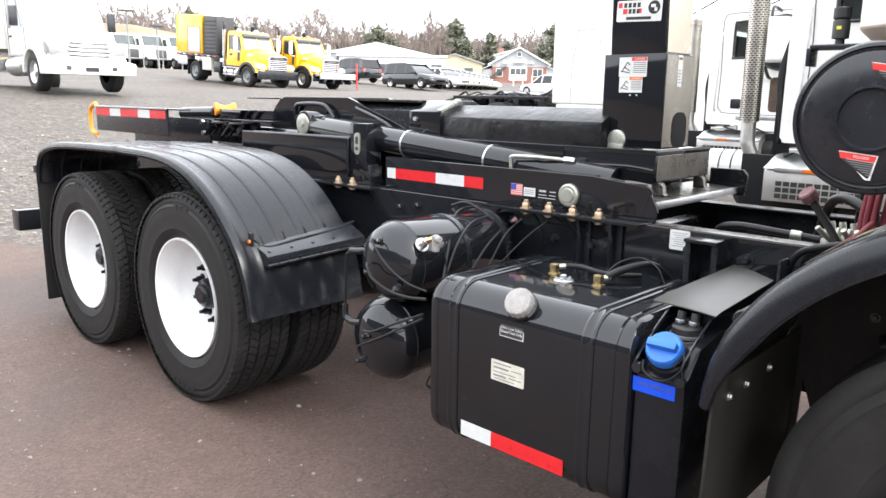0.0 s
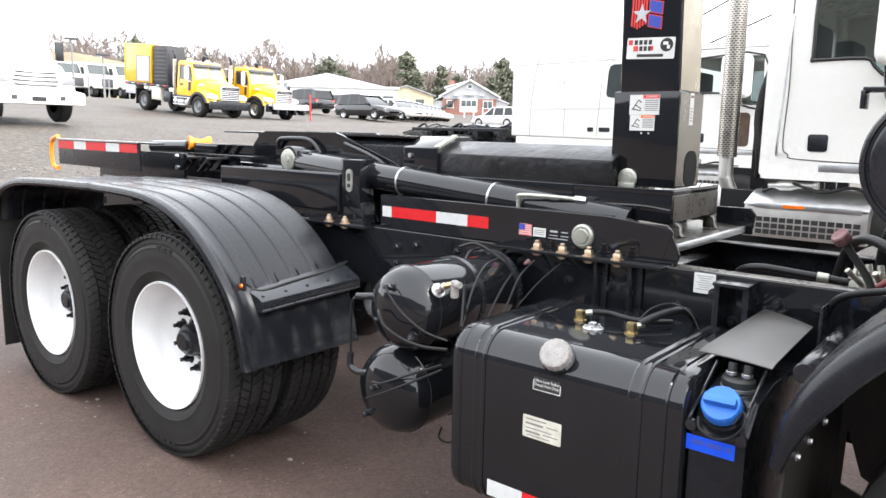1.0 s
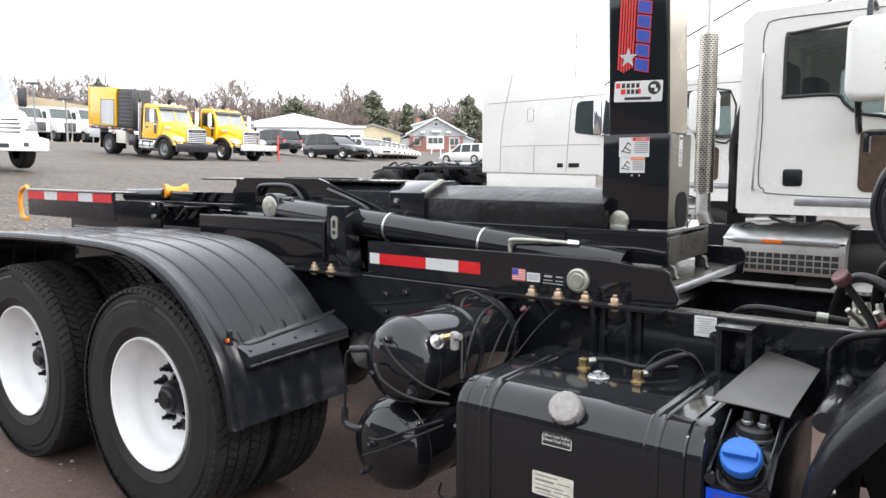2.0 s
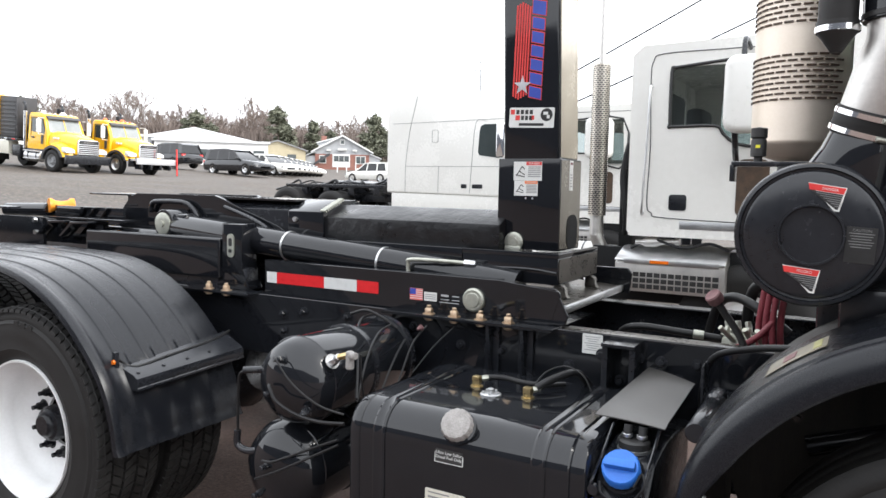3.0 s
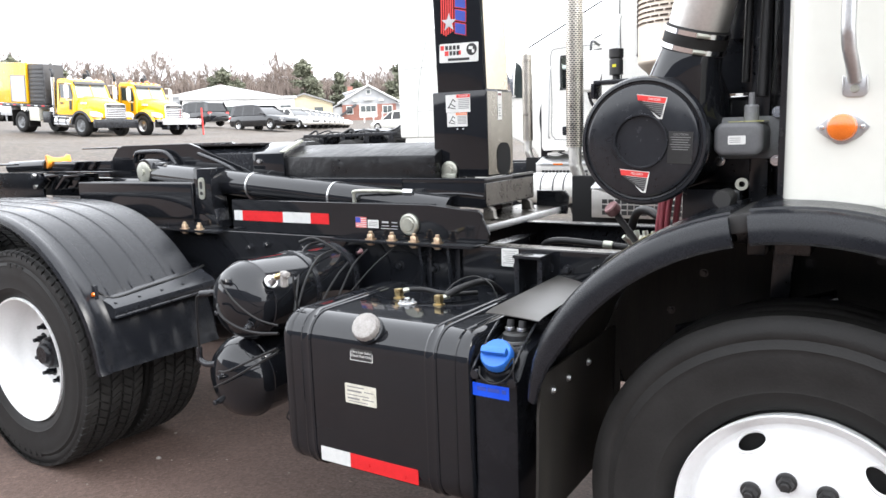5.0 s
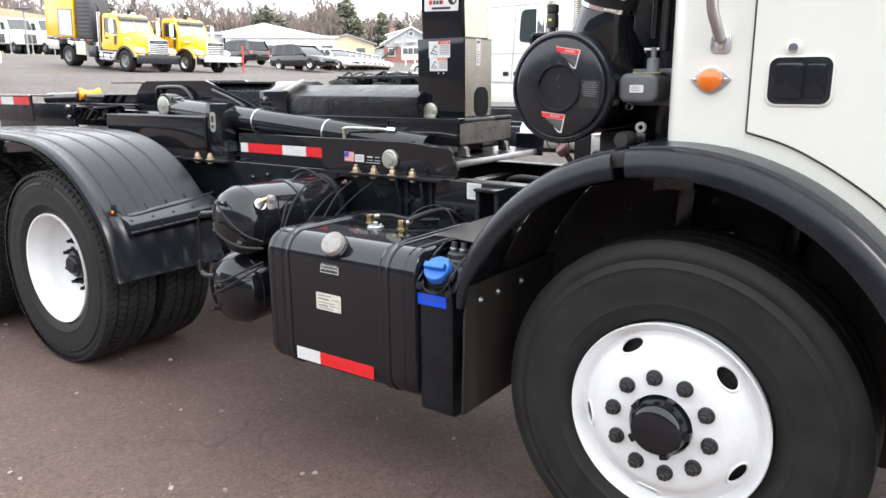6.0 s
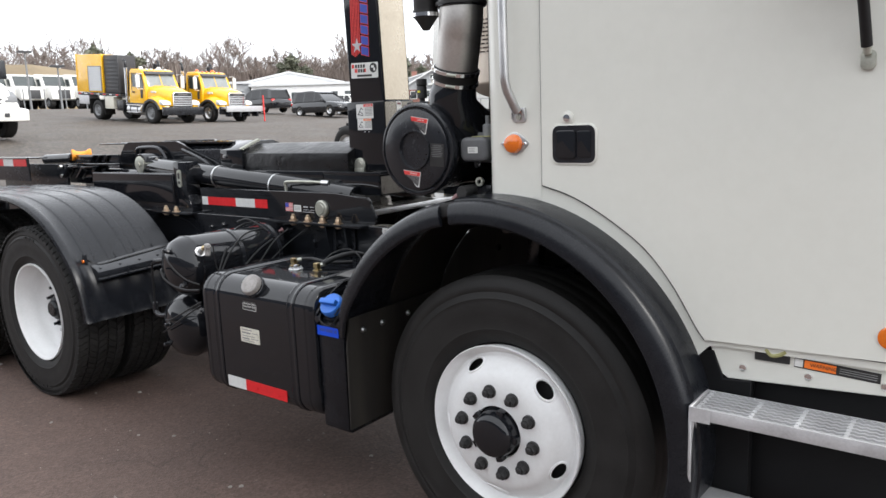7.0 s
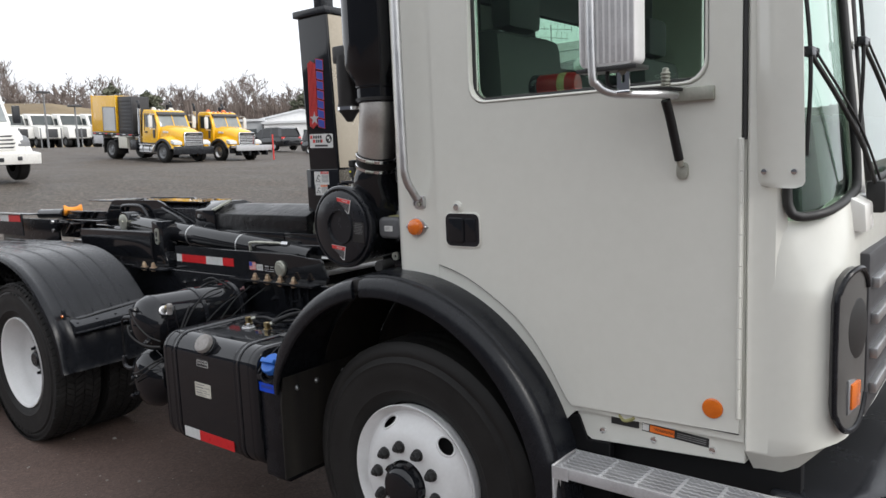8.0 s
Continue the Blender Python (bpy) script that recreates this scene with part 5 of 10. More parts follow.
# ---- fluid tank with blue cap ----
bm = B()
prism(bm, [(2.09, 0.34), (2.11, 0.325), (2.6, 0.325), (2.6, 0.87), (2.30, 0.885), (2.17, 0.86), (2.115, 0.80), (2.09, 0.785)], -0.722, -0.578, "x", 0.012)
deft = part("fluid_tank", bm, PLASTIC, truck, "upright black exhaust fluid tank")
box_face = 2.0905
bm = B()
box(bm, (-0.726, box_face - 0.002, 0.733), (-0.604, box_face + 0.0005, 0.773))
tape = part("blue_tape", bm, BLUETAPE, deft, "bright blue tape")
part("print_line", bars(B(), side_face(-0.665, box_face - 0.0022, 0.753), [(-0.03, 0.004, 0.03, 0.012), (0.01, 0.004, 0.04, 0.012), (0.045, 0.004, 0.014, 0.012)], 0.0006), INKB, tape)
cw = Vector((0.05, -0.72, 0.69)).normalized()
cb = Vector((-0.652, 2.128, 0.842))
bm = B()
lathe(bm, cb, cw, [(0, -0.03), (0.058, -0.03), (0.056, 0.0), (0.050, 0.004), (0.050, 0.012), (0, 0.012)], 32, False)
part("filler_neck", bm, PLASTIC, deft)
bm = B()
d, u, w = basis(cw)
rows = []
for h, rr in ((0.010, 0.046), (0.012, 0.049), (0.038, 0.049), (0.043, 0.045), (0.044, 0.02)):
    rows.append([cb + d * h + (u * math.cos(a) + w * math.sin(a)) * rr * (1 - 0.02 * (i % 3 < 1)) for i, a in ((i, 2 * math.pi * i / 60) for i in range(60))])
sweep(bm, rows)
t = B()
box(t, (-0.040, -0.011, 0.0), (0.040, 0.011, 0.024), 0.005)
mt = Matrix((( *u, 0), (*w, 0), (*d, 0), (0, 0, 0, 1))).transposed()
mt.translation = cb + d * 0.042
bmesh.ops.transform(t, matrix=mt, verts=t.verts)
join(bm, t)
part("blue_cap", bm, BLUE, deft, "bright blue plastic filler cap with grip bar")
bm = B()
tube(bm, [(-0.70, 2.088, 0.825), (-0.69, 2.075, 0.80), (-0.65, 2.07, 0.785), (-0.61, 2.072, 0.80), (-0.585, 2.08, 0.835), (-0.595, 2.10, 0.86), (-0.61, 2.08, 0.83)], 0.003, 6)
part("cap_tether", bm, HOSE, deft)
bm = B()
tube(bm, [(-0.728, 2.085, 0.80), (-0.718, 2.09, 0.83), (-0.71, 2.16, 0.89), (-0.715, 2.25, 0.93)], 0.004, 6)
part("wire_bail", bm, SATIN, deft)
bm = B()
tube(bm, [(-0.585, 2.085, 0.80), (-0.588, 2.09, 0.84), (-0.585, 2.16, 0.89), (-0.59, 2.25, 0.93)], 0.004, 6)
part("wire_bail", bm, SATIN, deft)
for x, z in ((-0.715, 0.80), (-0.59, 0.79)):
    bm = B()
    lathe(bm, (x, 2.092, z), (0, -1, 0), [(0, 0), (0.016, 0), (0.014, 0.012), (0, 0.014)], 16, False)
    part("knob", bm, SATIN, deft)
bm = B()
lathe(bm, (-0.652, 2.24, 0.865), (0, 0, 1), [(0, 0), (0.042, 0), (0.042, 0.03), (0.036, 0.036), (0, 0.036)], 24, False)
for dx in (-0.02, 0.02):
    rod(bm, (-0.652 + dx, 2.235, 0.895), (-0.652 + dx, 2.245, 0.935), 0.012, 12)
part("sender_head", bm, MATT, deft)
for dx in (-0.02, 0.02):
    bm = B()
    lathe(bm, (-0.652 + dx, 2.236, 0.905), (0, 0, 1), [(0.0125, 0), (0.0145, 0.001), (0.0145, 0.009), (0.0125, 0.010)], 14, False)
    part("hose_clamp", bm, ALU, deft)
bm = B()
lathe(bm, (-0.652, 2.24, 0.868), (0, 0.0, 1), [(0.043, 0), (0.046, 0.001), (0.046, 0.009), (0.043, 0.010)], 24, False)
part("hose_clamp", bm, ALU, deft)
# curved cover sheet
rows = []
for k in range(13):
    f = k / 12
    row = []
    for sgn in (1, -1):
        for i in range(11):
            j = i if sgn > 0 else 10 - i
            q = j / 10 - 0.5
            y = 2.262 - 0.030 * (q + 0.5) + (0.56 - 0.11 * (q + 0.5)) * f
            row.append((-0.672 + q * (0.200 - 0.02 * f), y, 0.950 + 0.016 * f - 0.003 * (2 * q) ** 2 - 0.004 * max(0.0, 0.08 - f) / 0.08 - (0.003 if sgn < 0 else 0)))
    rows.append(row)
bm = sweep(B(), rows)
cover = part("cover_sheet", bm, SHEET, truck, "slightly curved dull grey metal cover sheet")
bm = B()
prism(bm, [(-0.555, 0.90), (-0.545, 0.90), (-0.545, 1.03), (-0.55, 1.04), (-0.555, 1.03)], 2.62, 2.70, "y", 0.002, 1)
box(bm, (-0.555, 2.62, 0.90), (-0.46, 2.82, 0.925), 0.003)
part("cover_bracket", bm, SATIN, cover)
# canister behind the front fender
bm = B()
lathe(bm, (-0.490, 2.20, 0.957), (-0.03, 1, -0.03), [(0, 0), (0.024, 0.0), (0.027, 0.004), (0.027, 0.30), (0.022, 0.31), (0.022, 0.34), (0.028, 0.35), (0.028, 0.44), (0, 0.44)], 28, False)
part("canister", bm, SATIN, truck, "small dark metal canister")

# ---- front fender, two plastic arcs ----
FC = (0.155, 0.620)


def arc_part(name, a0, a1, section, mat, label, n=36, squash=1.0):
    rows = []
    for k in range(n + 1):
        a = radians(a0 + (a1 - a0) * k / n)
        rows.append([(FC[0] + r * math.cos(a) * squash, y, FC[1] + r * math.sin(a)) for r, y in section])
    return part(name, sweep(B(), rows), mat, truck, label)


SECT = [(0.745, 1.985), (0.738, 1.976), (0.746, 1.968), (0.770, 1.969), (0.796, 1.974), (0.812, 1.983), (0.821, 1.996), (0.824, 2.006), (0.818, 2.011), (0.819, 2.016), (0.829, 2.021), (0.831, 2.075), (0.834, 2.128), (0.836, 2.30), (0.824, 2.30), (0.815, 2.07), (0.812, 2.02), (0.798, 1.995), (0.770, 1.984)]
SECT = [(0.632 + (r - 0.738) * 0.865, y) for r, y in SECT]
# the rear half leaves the circle and runs straight down beside the flap
line = [(FC[0] + 0.70 * math.cos(radians(a)), FC[1] + 0.70 * math.sin(radians(a))) for a in range(102, 151, 3)]
line += [(-0.474, 0.905), (-0.486, 0.84), (-0.492, 0.785)]
rows = []
for i, (px, pz) in enumerate(line):
    q0, q1 = line[max(i - 1, 0)], line[min(i + 1, len(line) - 1)]
    way = Vector((q1[0] - q0[0], 0, q1[1] - q0[1])).normalized()
    slide = 0.085 * max(0.0, (0.86 - pz) / 0.45) if px < -0.4 else 0.0
    slim = 1.0 - 0.55 * max(0.0, min(1.0, (0.98 - pz) / 0.19)) if px < -0.4 else 1.0
    rows.append([(px + way.z * (q - 0.70), y + slide if y < 2.2 else y, pz - way.x * (q - 0.70)) for q, y in ((0.717 - (0.717 - r) * slim, y) for r, y in SECT)])
fender_r = part("fender", sweep(B(), [[(x, y, z) for x, y, z in row] for row in rows]), PLASTIC, truck, "black plastic rear half of the wheel arch")
fender_f = arc_part("fender", 98.6, -14, SECT, PLASTIC, "black plastic front half of the wheel arch")
def arch_patch(a0, a1, y0, y1, r, mat, label=""):
    rows = []
    for k in range(9):
        a = radians(a0 + (a1 - a0) * k / 8)
        rows.append([(FC[0] + q * math.cos(a), y, FC[1] + q * math.sin(a)) for q, y in ((r, y0), (r, y1), (r + 0.0012, y1), (r + 0.0012, y0))])
    return part("arch_label", sweep(B(), rows), mat, fender_r, label)


arch_patch(120, 132, 2.09, 2.22, 0.7155, DULLTAG, "dull peeling foil label on the plastic arch")
arch_patch(121, 122.6, 2.11, 2.20, 0.7170, DIMLIME)
arch_patch(126, 128.5, 2.12, 2.19, 0.7170, CAPRED)
bm = B()
t = B()
box(t, (-0.026, 1.99, 0.66), (0.026, 2.30, 0.705), 0.006)
bmesh.ops.transform(t, matrix=Matrix.Translation((FC[0], 0, FC[1])) @ Matrix.Rotation(radians(-10), 4, "Y"), verts=t.verts)
join(bm, t)
part("fender_joint", bm, MATT, fender_f)
# inner liner of the arch
rows = []
for k in range(31):
    a = radians(172 - 180 * k / 30)
    rows.append([(FC[0] + r * math.cos(a), y, FC[1] + r * math.sin(a)) for r, y in ((0.69, 2.28), (0.69, 2.62), (0.698, 2.62), (0.698, 2.28))])
part("splash_liner", sweep(B(), rows), FLAP, truck, "dark plastic splash liner")
bm = B()
holed(bm, [(FC[0] + 0.69 * math.cos(radians(a)), FC[1] + 0.69 * math.sin(radians(a))) for a in range(170, -6, -8)] + [(0.84, 0.3), (-0.46, 0.3)], [(-0.452, 0.700), (-0.405, 0.560), (-0.375, 0.545), (-0.375, 0.490), (-0.455, 0.520)], 2.625, 2.635)
part("inner_wall", bm, FLAP, truck)
bm = B()
sweep(bm, [[(x - 0.004, 1.998 + dy, z), (x - 0.004, 2.62, z), (x + 0.004, 2.62, z), (x + 0.004, 1.998 + dy, z)] for x, z, dy in ((-0.470, 0.850, 0.02), (-0.472, 0.74, 0.004), (-0.476, 0.58, 0.006), (-0.484, 0.402, 0.012))])
fl2 = part("mud_flap", bm, FLAP, truck, "stiff dusty black rubber flap ahead of the tank")
for y, z in ((2.09, 0.790), (2.20, 0.792), (2.36, 0.794)):
    bm = B()
    hexbolt(bm, (-0.466, y, z), (1, 0, 0), 0.008, 0.01)
    part("bolt", bm, ALU, fl2)
for x, z in ((0.0, 1.18), (0.12, 1.10), (-0.18, 1.05), (0.3, 1.12), (-0.28, 0.92), (0.42, 1.08)):
    bm = B()
    hexbolt(bm, (x, 2.625, z), (0, -1, 0), 0.009, 0.012)
    part("bolt", bm, SATIN, truck)
bm = B()
prism(bm, [(0.02, 0.70), (0.06, 0.70), (0.10, 1.30), (0.04, 1.30)], 2.5, 2.55, "y", 0.004)
rod(bm, (-0.25, 2.6, 0.85), (0.2, 2.62, 1.0), 0.03, 16)
rod(bm, (0.35, 2.58, 0.8), (0.42, 2.6, 1.25), 0.035, 16)
box(bm, (-0.5, 2.70, 0.62), (0.85, 2.80, 0.72), 0.01)
part("suspension", bm, SATIN, truck, "dark suspension parts inside the arch")

# ---- air intake behind the cab ----
AC = Vector((-0.254, 2.196, 1.475))
bm = B()
lathe(bm, AC, (0, 1, 0), [(0.145, 0.40), (0.153, 0.40), (0.153, 0.06), (0.166, 0.050), (0.170, 0.035), (0.170, 0.016), (0.165, 0.008), (0.158, 0.006), (0.155, 0.012), (0.150, 0.013), (0.147, 0.004), (0.140, 0.0), (0.0735, 0.0), (0.0715, -0.009), (0.0675, -0.009), (0.0645, 0.002), (0.0, 0.003)], 72, False)
cleaner = part("air_cleaner", bm, SATIN, truck, "round glossy black air cleaner with warning triangles")


def triangle_label(cx, cz, w, h, word, parent, tilt):
    m = side_face(cx, AC.y - 0.0005, cz, tilt)
    bm = B()
    t = B()
    prism(t, [(-w / 2, h / 2), (w / 2, h / 2), (w * 0.44, -h / 2), (w * 0.30, -h / 2)], 0, 0.0012, "z")
    bmesh.ops.transform(t, matrix=m, verts=t.verts)
    join(bm, t)
    st = part("warning_label", bm, LABEL, parent, "tapering white-edged red and black warning label")
    t = B()
    prism(t, [(-w * 0.40, h * 0.20), (w * 0.44, h * 0.20), (w * 0.39, -h * 0.43), (w * 0.34, -h * 0.43)], 0, 0.0018, "z")
    bmesh.ops.transform(t, matrix=m, verts=t.verts)
    part("label_field", t, INK, st)
    t = B()
    prism(t, [(-w * 0.48, h * 0.47), (w * 0.48, h * 0.47), (w * 0.445, h * 0.22), (-w * 0.42, h * 0.22)], 0, 0.0018, "z")
    bmesh.ops.transform(t, matrix=m, verts=t.verts)
    part("heading", t, INKR, st)
    lettering("heading_word", word, h * 0.15, m @ Matrix.Translation((0.008, h * 0.345, 0.0020)), LABEL, st, 0.0003)
    part("print_line", bars(B(), m, [(0.008 * w / 0.08 + 0.0045 * k, h * (0.13 - 0.085 * k), w * (0.66 - 0.10 * k), h * 0.028) for k in range(6)], 0.0022), INKG, st)


triangle_label(-0.230, 1.564, 0.082, 0.056, "DANGER", cleaner, 9)
triangle_label(-0.273, 1.371, 0.082, 0.056, "PELIGRO", cleaner, 6)
m = side_face(-0.152, AC.y - 0.0005, 1.457, 3)
bm = B()
plate(bm, m, 0.062, 0.082)
cst = part("caution_label", bm, INK, cleaner, "dark caution label with pale print")
lettering("label_word", "CAUTION", 0.0085, m @ Matrix.Translation((0, 0.033, 0.0014)), INKG, cst, 0.0003)
part("print_line", bars(B(), m, [(0, 0.026 - 0.0062 * k, 0.052 - 0.006 * (k % 3), 0.0017) for k in range(6)], 0.0016), INKG, cst)
# duct from the cleaner up to the stack
a, b, c, e = Vector((-0.185, 2.40, 1.60)), Vector((-0.155, 2.325, 1.715)), Vector((-0.092, 2.288, 1.93)), Vector((-0.092, 2.29, 2.05))
bm = B()
rows = []
for s, rx, ry, p in ((0, 0.13, 0.16, a + Vector((-0.02, 0.02, -0.08))), (0, 0.115, 0.15, a), (0, 0.085, 0.09, b - Vector((0.012, 0, 0.05))), (0, 0.076, 0.076, b)):
    rows.append([p + Vector((rx * math.cos(q), ry * math.sin(q), -0.22 * rx * math.cos(q))) for q in (2 * math.pi * i / 36 for i in range(36))])
sweep(bm, rows)
duct = part("intake_duct", bm, BLACK, truck, "black tapering intake duct")
up = (c - b).normalized()
bm = B()
lathe(bm, b - up * 0.01, up, [(0.080, 0.0), (0.083, 0.004), (0.083, 0.062), (0.080, 0.066), (0.078, 0.066)], 36, False)
part("rubber_coupling", bm, RUBBER, duct)
for h in (0.004, 0.045):
    bm = B()
    lathe(bm, b + up * (h - 0.008), up, [(0.083, 0), (0.0865, 0.001), (0.0865, 0.013), (0.083, 0.014)], 40, False)
    clamp = part("hose_clamp", bm, CHROME, duct, "bright hose clamp")
    out = Vector((0.42, -0.90, 0.0))
    out = (out - up * out.dot(up)).normalized()
    along, mid_c = up.cross(out), b + up * (h - 0.001) + out * 0.089
    bm = B()
    rod(bm, mid_c - along * 0.015, mid_c + along * 0.013, 0.0062, 10, 0.001)
    rod(bm, mid_c + along * 0.013, mid_c + along * 0.019, 0.0045, 6)
    part("clamp_screw", bm, PIN, clamp)
bm = B()
tube(bm, [b + up * 0.04, b + up * 0.12, c - up * 0.06, c + Vector((0.0, 0, 0.0)), e], 0.0775, 36)
part("intake_pipe", bm, PIPE, truck, "dull aluminised intake pipe")
bm = B()
lathe(bm, (-0.092, 2.29, 1.965), (0, 0, 1), [(0.080, 0.0), (0.088, 0.004), (0.088, 0.055), (0.092, 0.060), (0.092, 0.075), (0.104, 0.095), (0.122, 0.125), (0.128, 0.150), (0.128, 0.74), (0, 0.74)], 48, True)
istack = part("intake_duct", bm, BLACK, truck, "glossy black intake stack")
bm = B()
lathe(bm, (-0.092, 2.29, 1.972), (0, 0, 1), [(0.088, 0), (0.0905, 0.001), (0.0905, 0.012), (0.088, 0.013)], 48, False)
part("ring", bm, MATT, istack)
bm = B()
PX, PY = -0.228, 2.26
lathe(bm, (PX, PY, 1.96), (0, 0, 1), [(0.040, 0.0), (0.043, 0.01), (0.043, 0.20), (0, 0.20)], 28, False)
box(bm, (PX - 0.043, PY - 0.04, 2.13), (-0.12, PY + 0.04, 2.20), 0.012)
lathe(bm, (PX, PY, 1.90), (0, 0, 1), [(0.012, 0.0), (0.032, 0.03), (0.046, 0.048), (0.046, 0.07)], 28, True)
rain = part("drain_duct", bm, MATT, truck, "small black upright duct with a clamp")
bm = B()
lathe(bm, (PX, PY, 1.945), (0, 0, 1), [(0.046, 0), (0.0485, 0.001), (0.0485, 0.014), (0.046, 0.015)], 28, False)
part("hose_clamp", bm, CHROME, rain)
# exhaust muffler with a slotted heat shield
MX, MY, MR = -0.345, 2.93, 0.142
bm = B()
lathe(bm, (MX, MY, 1.70), (0, 0, 1), [(0, -0.03), (0.05, -0.03), (0.10, -0.012), (MR - 0.006, 0.022), (MR, 0.030), (MR, 0.036), (MR, 0.046), (MR, 1.15), (0.05, 1.2), (0, 1.2)], 48, False)
muffler = part("muffler", bm, STEEL, truck, "shiny stainless exhaust muffler")
first = None
for row in list(range(9)) + [14, 15, 16, 17, 18, 19]:
    for k in range(10):
        a = radians(186 + 14 * k + (7 if row % 2 else 0))
        t = B()
        box(t, (-0.0135, -0.003, -0.0028), (0.0135, 0.002, 0.0028))
        mt = Matrix.Translation((MX, MY, 1.86 + 0.0165 * row)) @ Matrix.Rotation(a + math.pi / 2, 4, "Z") @ Matrix.Translation((0, -MR - 0.001, 0))
        if first is None:
            bmesh.ops.transform(t, matrix=mt, verts=t.verts)
            first = t
        else:
            bmesh.ops.transform(t, matrix=mt, verts=t.verts)
            join(first, t)
tagged(part("shield_perforation", first, MESHDARK, muffler), kind="stuff")
bm = B()
tube(bm, [(MX, MY, 1.71), (MX, MY, 1.55), (MX + 0.06, MY, 1.35), (MX + 0.2, MY, 1.15)], 0.055, 20)
part("exhaust_pipe", bm, MATT, muffler)
# bracket with a dark canister above the cleaner
bm = B()
box(bm, (-0.47, 2.42, 1.641), (-0.20, 2.46, 1.655), 0.003)
box(bm, (-0.47, 2.40, 1.60), (-0.46, 2.46, 1.645), 0.002)
br = part("bracket", bm, SATIN, truck)
bm = B()
lathe(bm, (-0.405, 2.44, 1.655), (0, 0, 1), [(0, 0), (0.011, 0), (0.011, 0.012), (0.020, 0.014), (0.020, 0.055), (0.017, 0.06), (0.021, 0.064), (0.021, 0.088), (0, 0.092)], 20, False)
part("restriction_gauge", bm, MATT, br, "small dark gauge")
bm = B()
box(bm, (-0.410, 2.418, 1.690), (-0.399, 2.4202, 1.698))
part("gauge_window", bm, LIME, br)
# grey control box
bm = B()
prism(bm, rounded(0.118, 0.085, 0.025, 4, -0.02, 1.474), 2.235, 2.36, "y", 0.014, 3)
ctrl = part("control_box", bm, CTRLGREY, truck, "grey cast control box with a pale label")
m = side_face(-0.022, 2.2345, 1.472)
bm = B()
plate(bm, m, 0.042, 0.022, 0.0014, 0.003)
lab = part("box_label", bm, LABEL, ctrl)
part("print_line", bars(B(), m, [(-0.004, 0.005 - 0.005 * k, 0.026, 0.0016) for k in range(3)]), INKG, lab)
bm = B()
box(bm, (-0.05, 2.27, 1.5165), (0.035, 2.35, 1.519))
part("yellow_sticker", bm, DIMLIME, ctrl)
bm = B()
box(bm, (-0.09, 2.355, 1.42), (0.062, 2.375, 1.53), 0.004)
rod(bm, (0.0, 2.30, 1.515), (0.0, 2.30, 1.56), 0.018, 14, 0.004)
rod(bm, (0.0, 2.30, 1.55), (0.0, 2.30, 1.59), 0.008, 10)
part("box_bracket", bm, GREYCAST, ctrl)
for x, z in ((-0.085, 1.415), (0.055, 1.415), (0.055, 1.54)):
    bm = B()
    hexbolt(bm, (x, 2.352, z), (0, -1, 0), 0.009, 0.012)
    part("bolt", bm, CHROME, ctrl)
bm = B()
lathe(bm, (-0.045, 2.19, 1.325), (0, 1, 0), [(0, 0), (0.021, 0), (0.024, 0.005), (0.024, 0.07), (0, 0.07)], 26, False)
part("end_cap", bm, MATT, truck)
bm = B()
lathe(bm, (-0.01, 2.26, 1.36), (0, -1, 0), [(0.008, 0), (0.016, 0), (0.016, 0.01), (0.008, 0.01)], 18, False)
part("grommet", bm, PIN, truck)
# dark bulkhead and pipework between cleaner and cab
bulkhead = part("bulkhead", box(B(), (0.07, 2.26, 1.18), (0.155, 2.56, 2.75), 0.01), SATIN, truck, "black bulkhead behind the cab")
part("back_wall", box(B(), (0.08, 2.565, 1.18), (0.15, 4.2, 1.96), 0.01), SATIN, bulkhead)
part("upright_post", box(B(), (-0.02, 2.40, 1.15), (0.03, 2.52, 2.4), 0.01), SATIN, bulkhead)
part("upright_plate", box(B(), (-0.165, 2.56, 1.60), (0.03, 2.60, 2.75), 0.006), SATIN, bulkhead)
part("stiffener", box(B(), (-0.10, 2.53, 1.75), (-0.06, 2.559, 2.7), 0.004), SATIN, bulkhead)
part("inner_plate", box(B(), (-0.17, 3.12, 1.60), (0.075, 3.16, 2.75), 0.006), SATIN, bulkhead)
part("valve_housing", box(B(), (-0.25, 2.61, 1.15), (0.065, 2.75, 1.595), 0.02), SATIN, bulkhead)
part("cross_beam", box(B(), (-0.19, 2.36, 1.22), (-0.03, 2.60, 1.34), 0.02), SATIN, bulkhead)
for k in range(6):
    bm = B()
    hexbolt(bm, (0.005, 2.40, 1.62 + 0.11 * k), (0, -1, 0), 0.012, 0.014)
    part("bolt", bm, SATIN, bulkhead)
part("air_line", rod(B(), (0.02, 2.33, 1.58), (0.03, 2.36, 2.3), 0.014, 10), HOSE, bulkhead)
part("air_line", rod(B(), (-0.03, 2.38, 1.62), (-0.02, 2.385, 2.3), 0.010, 10), HOSE, bulkhead)
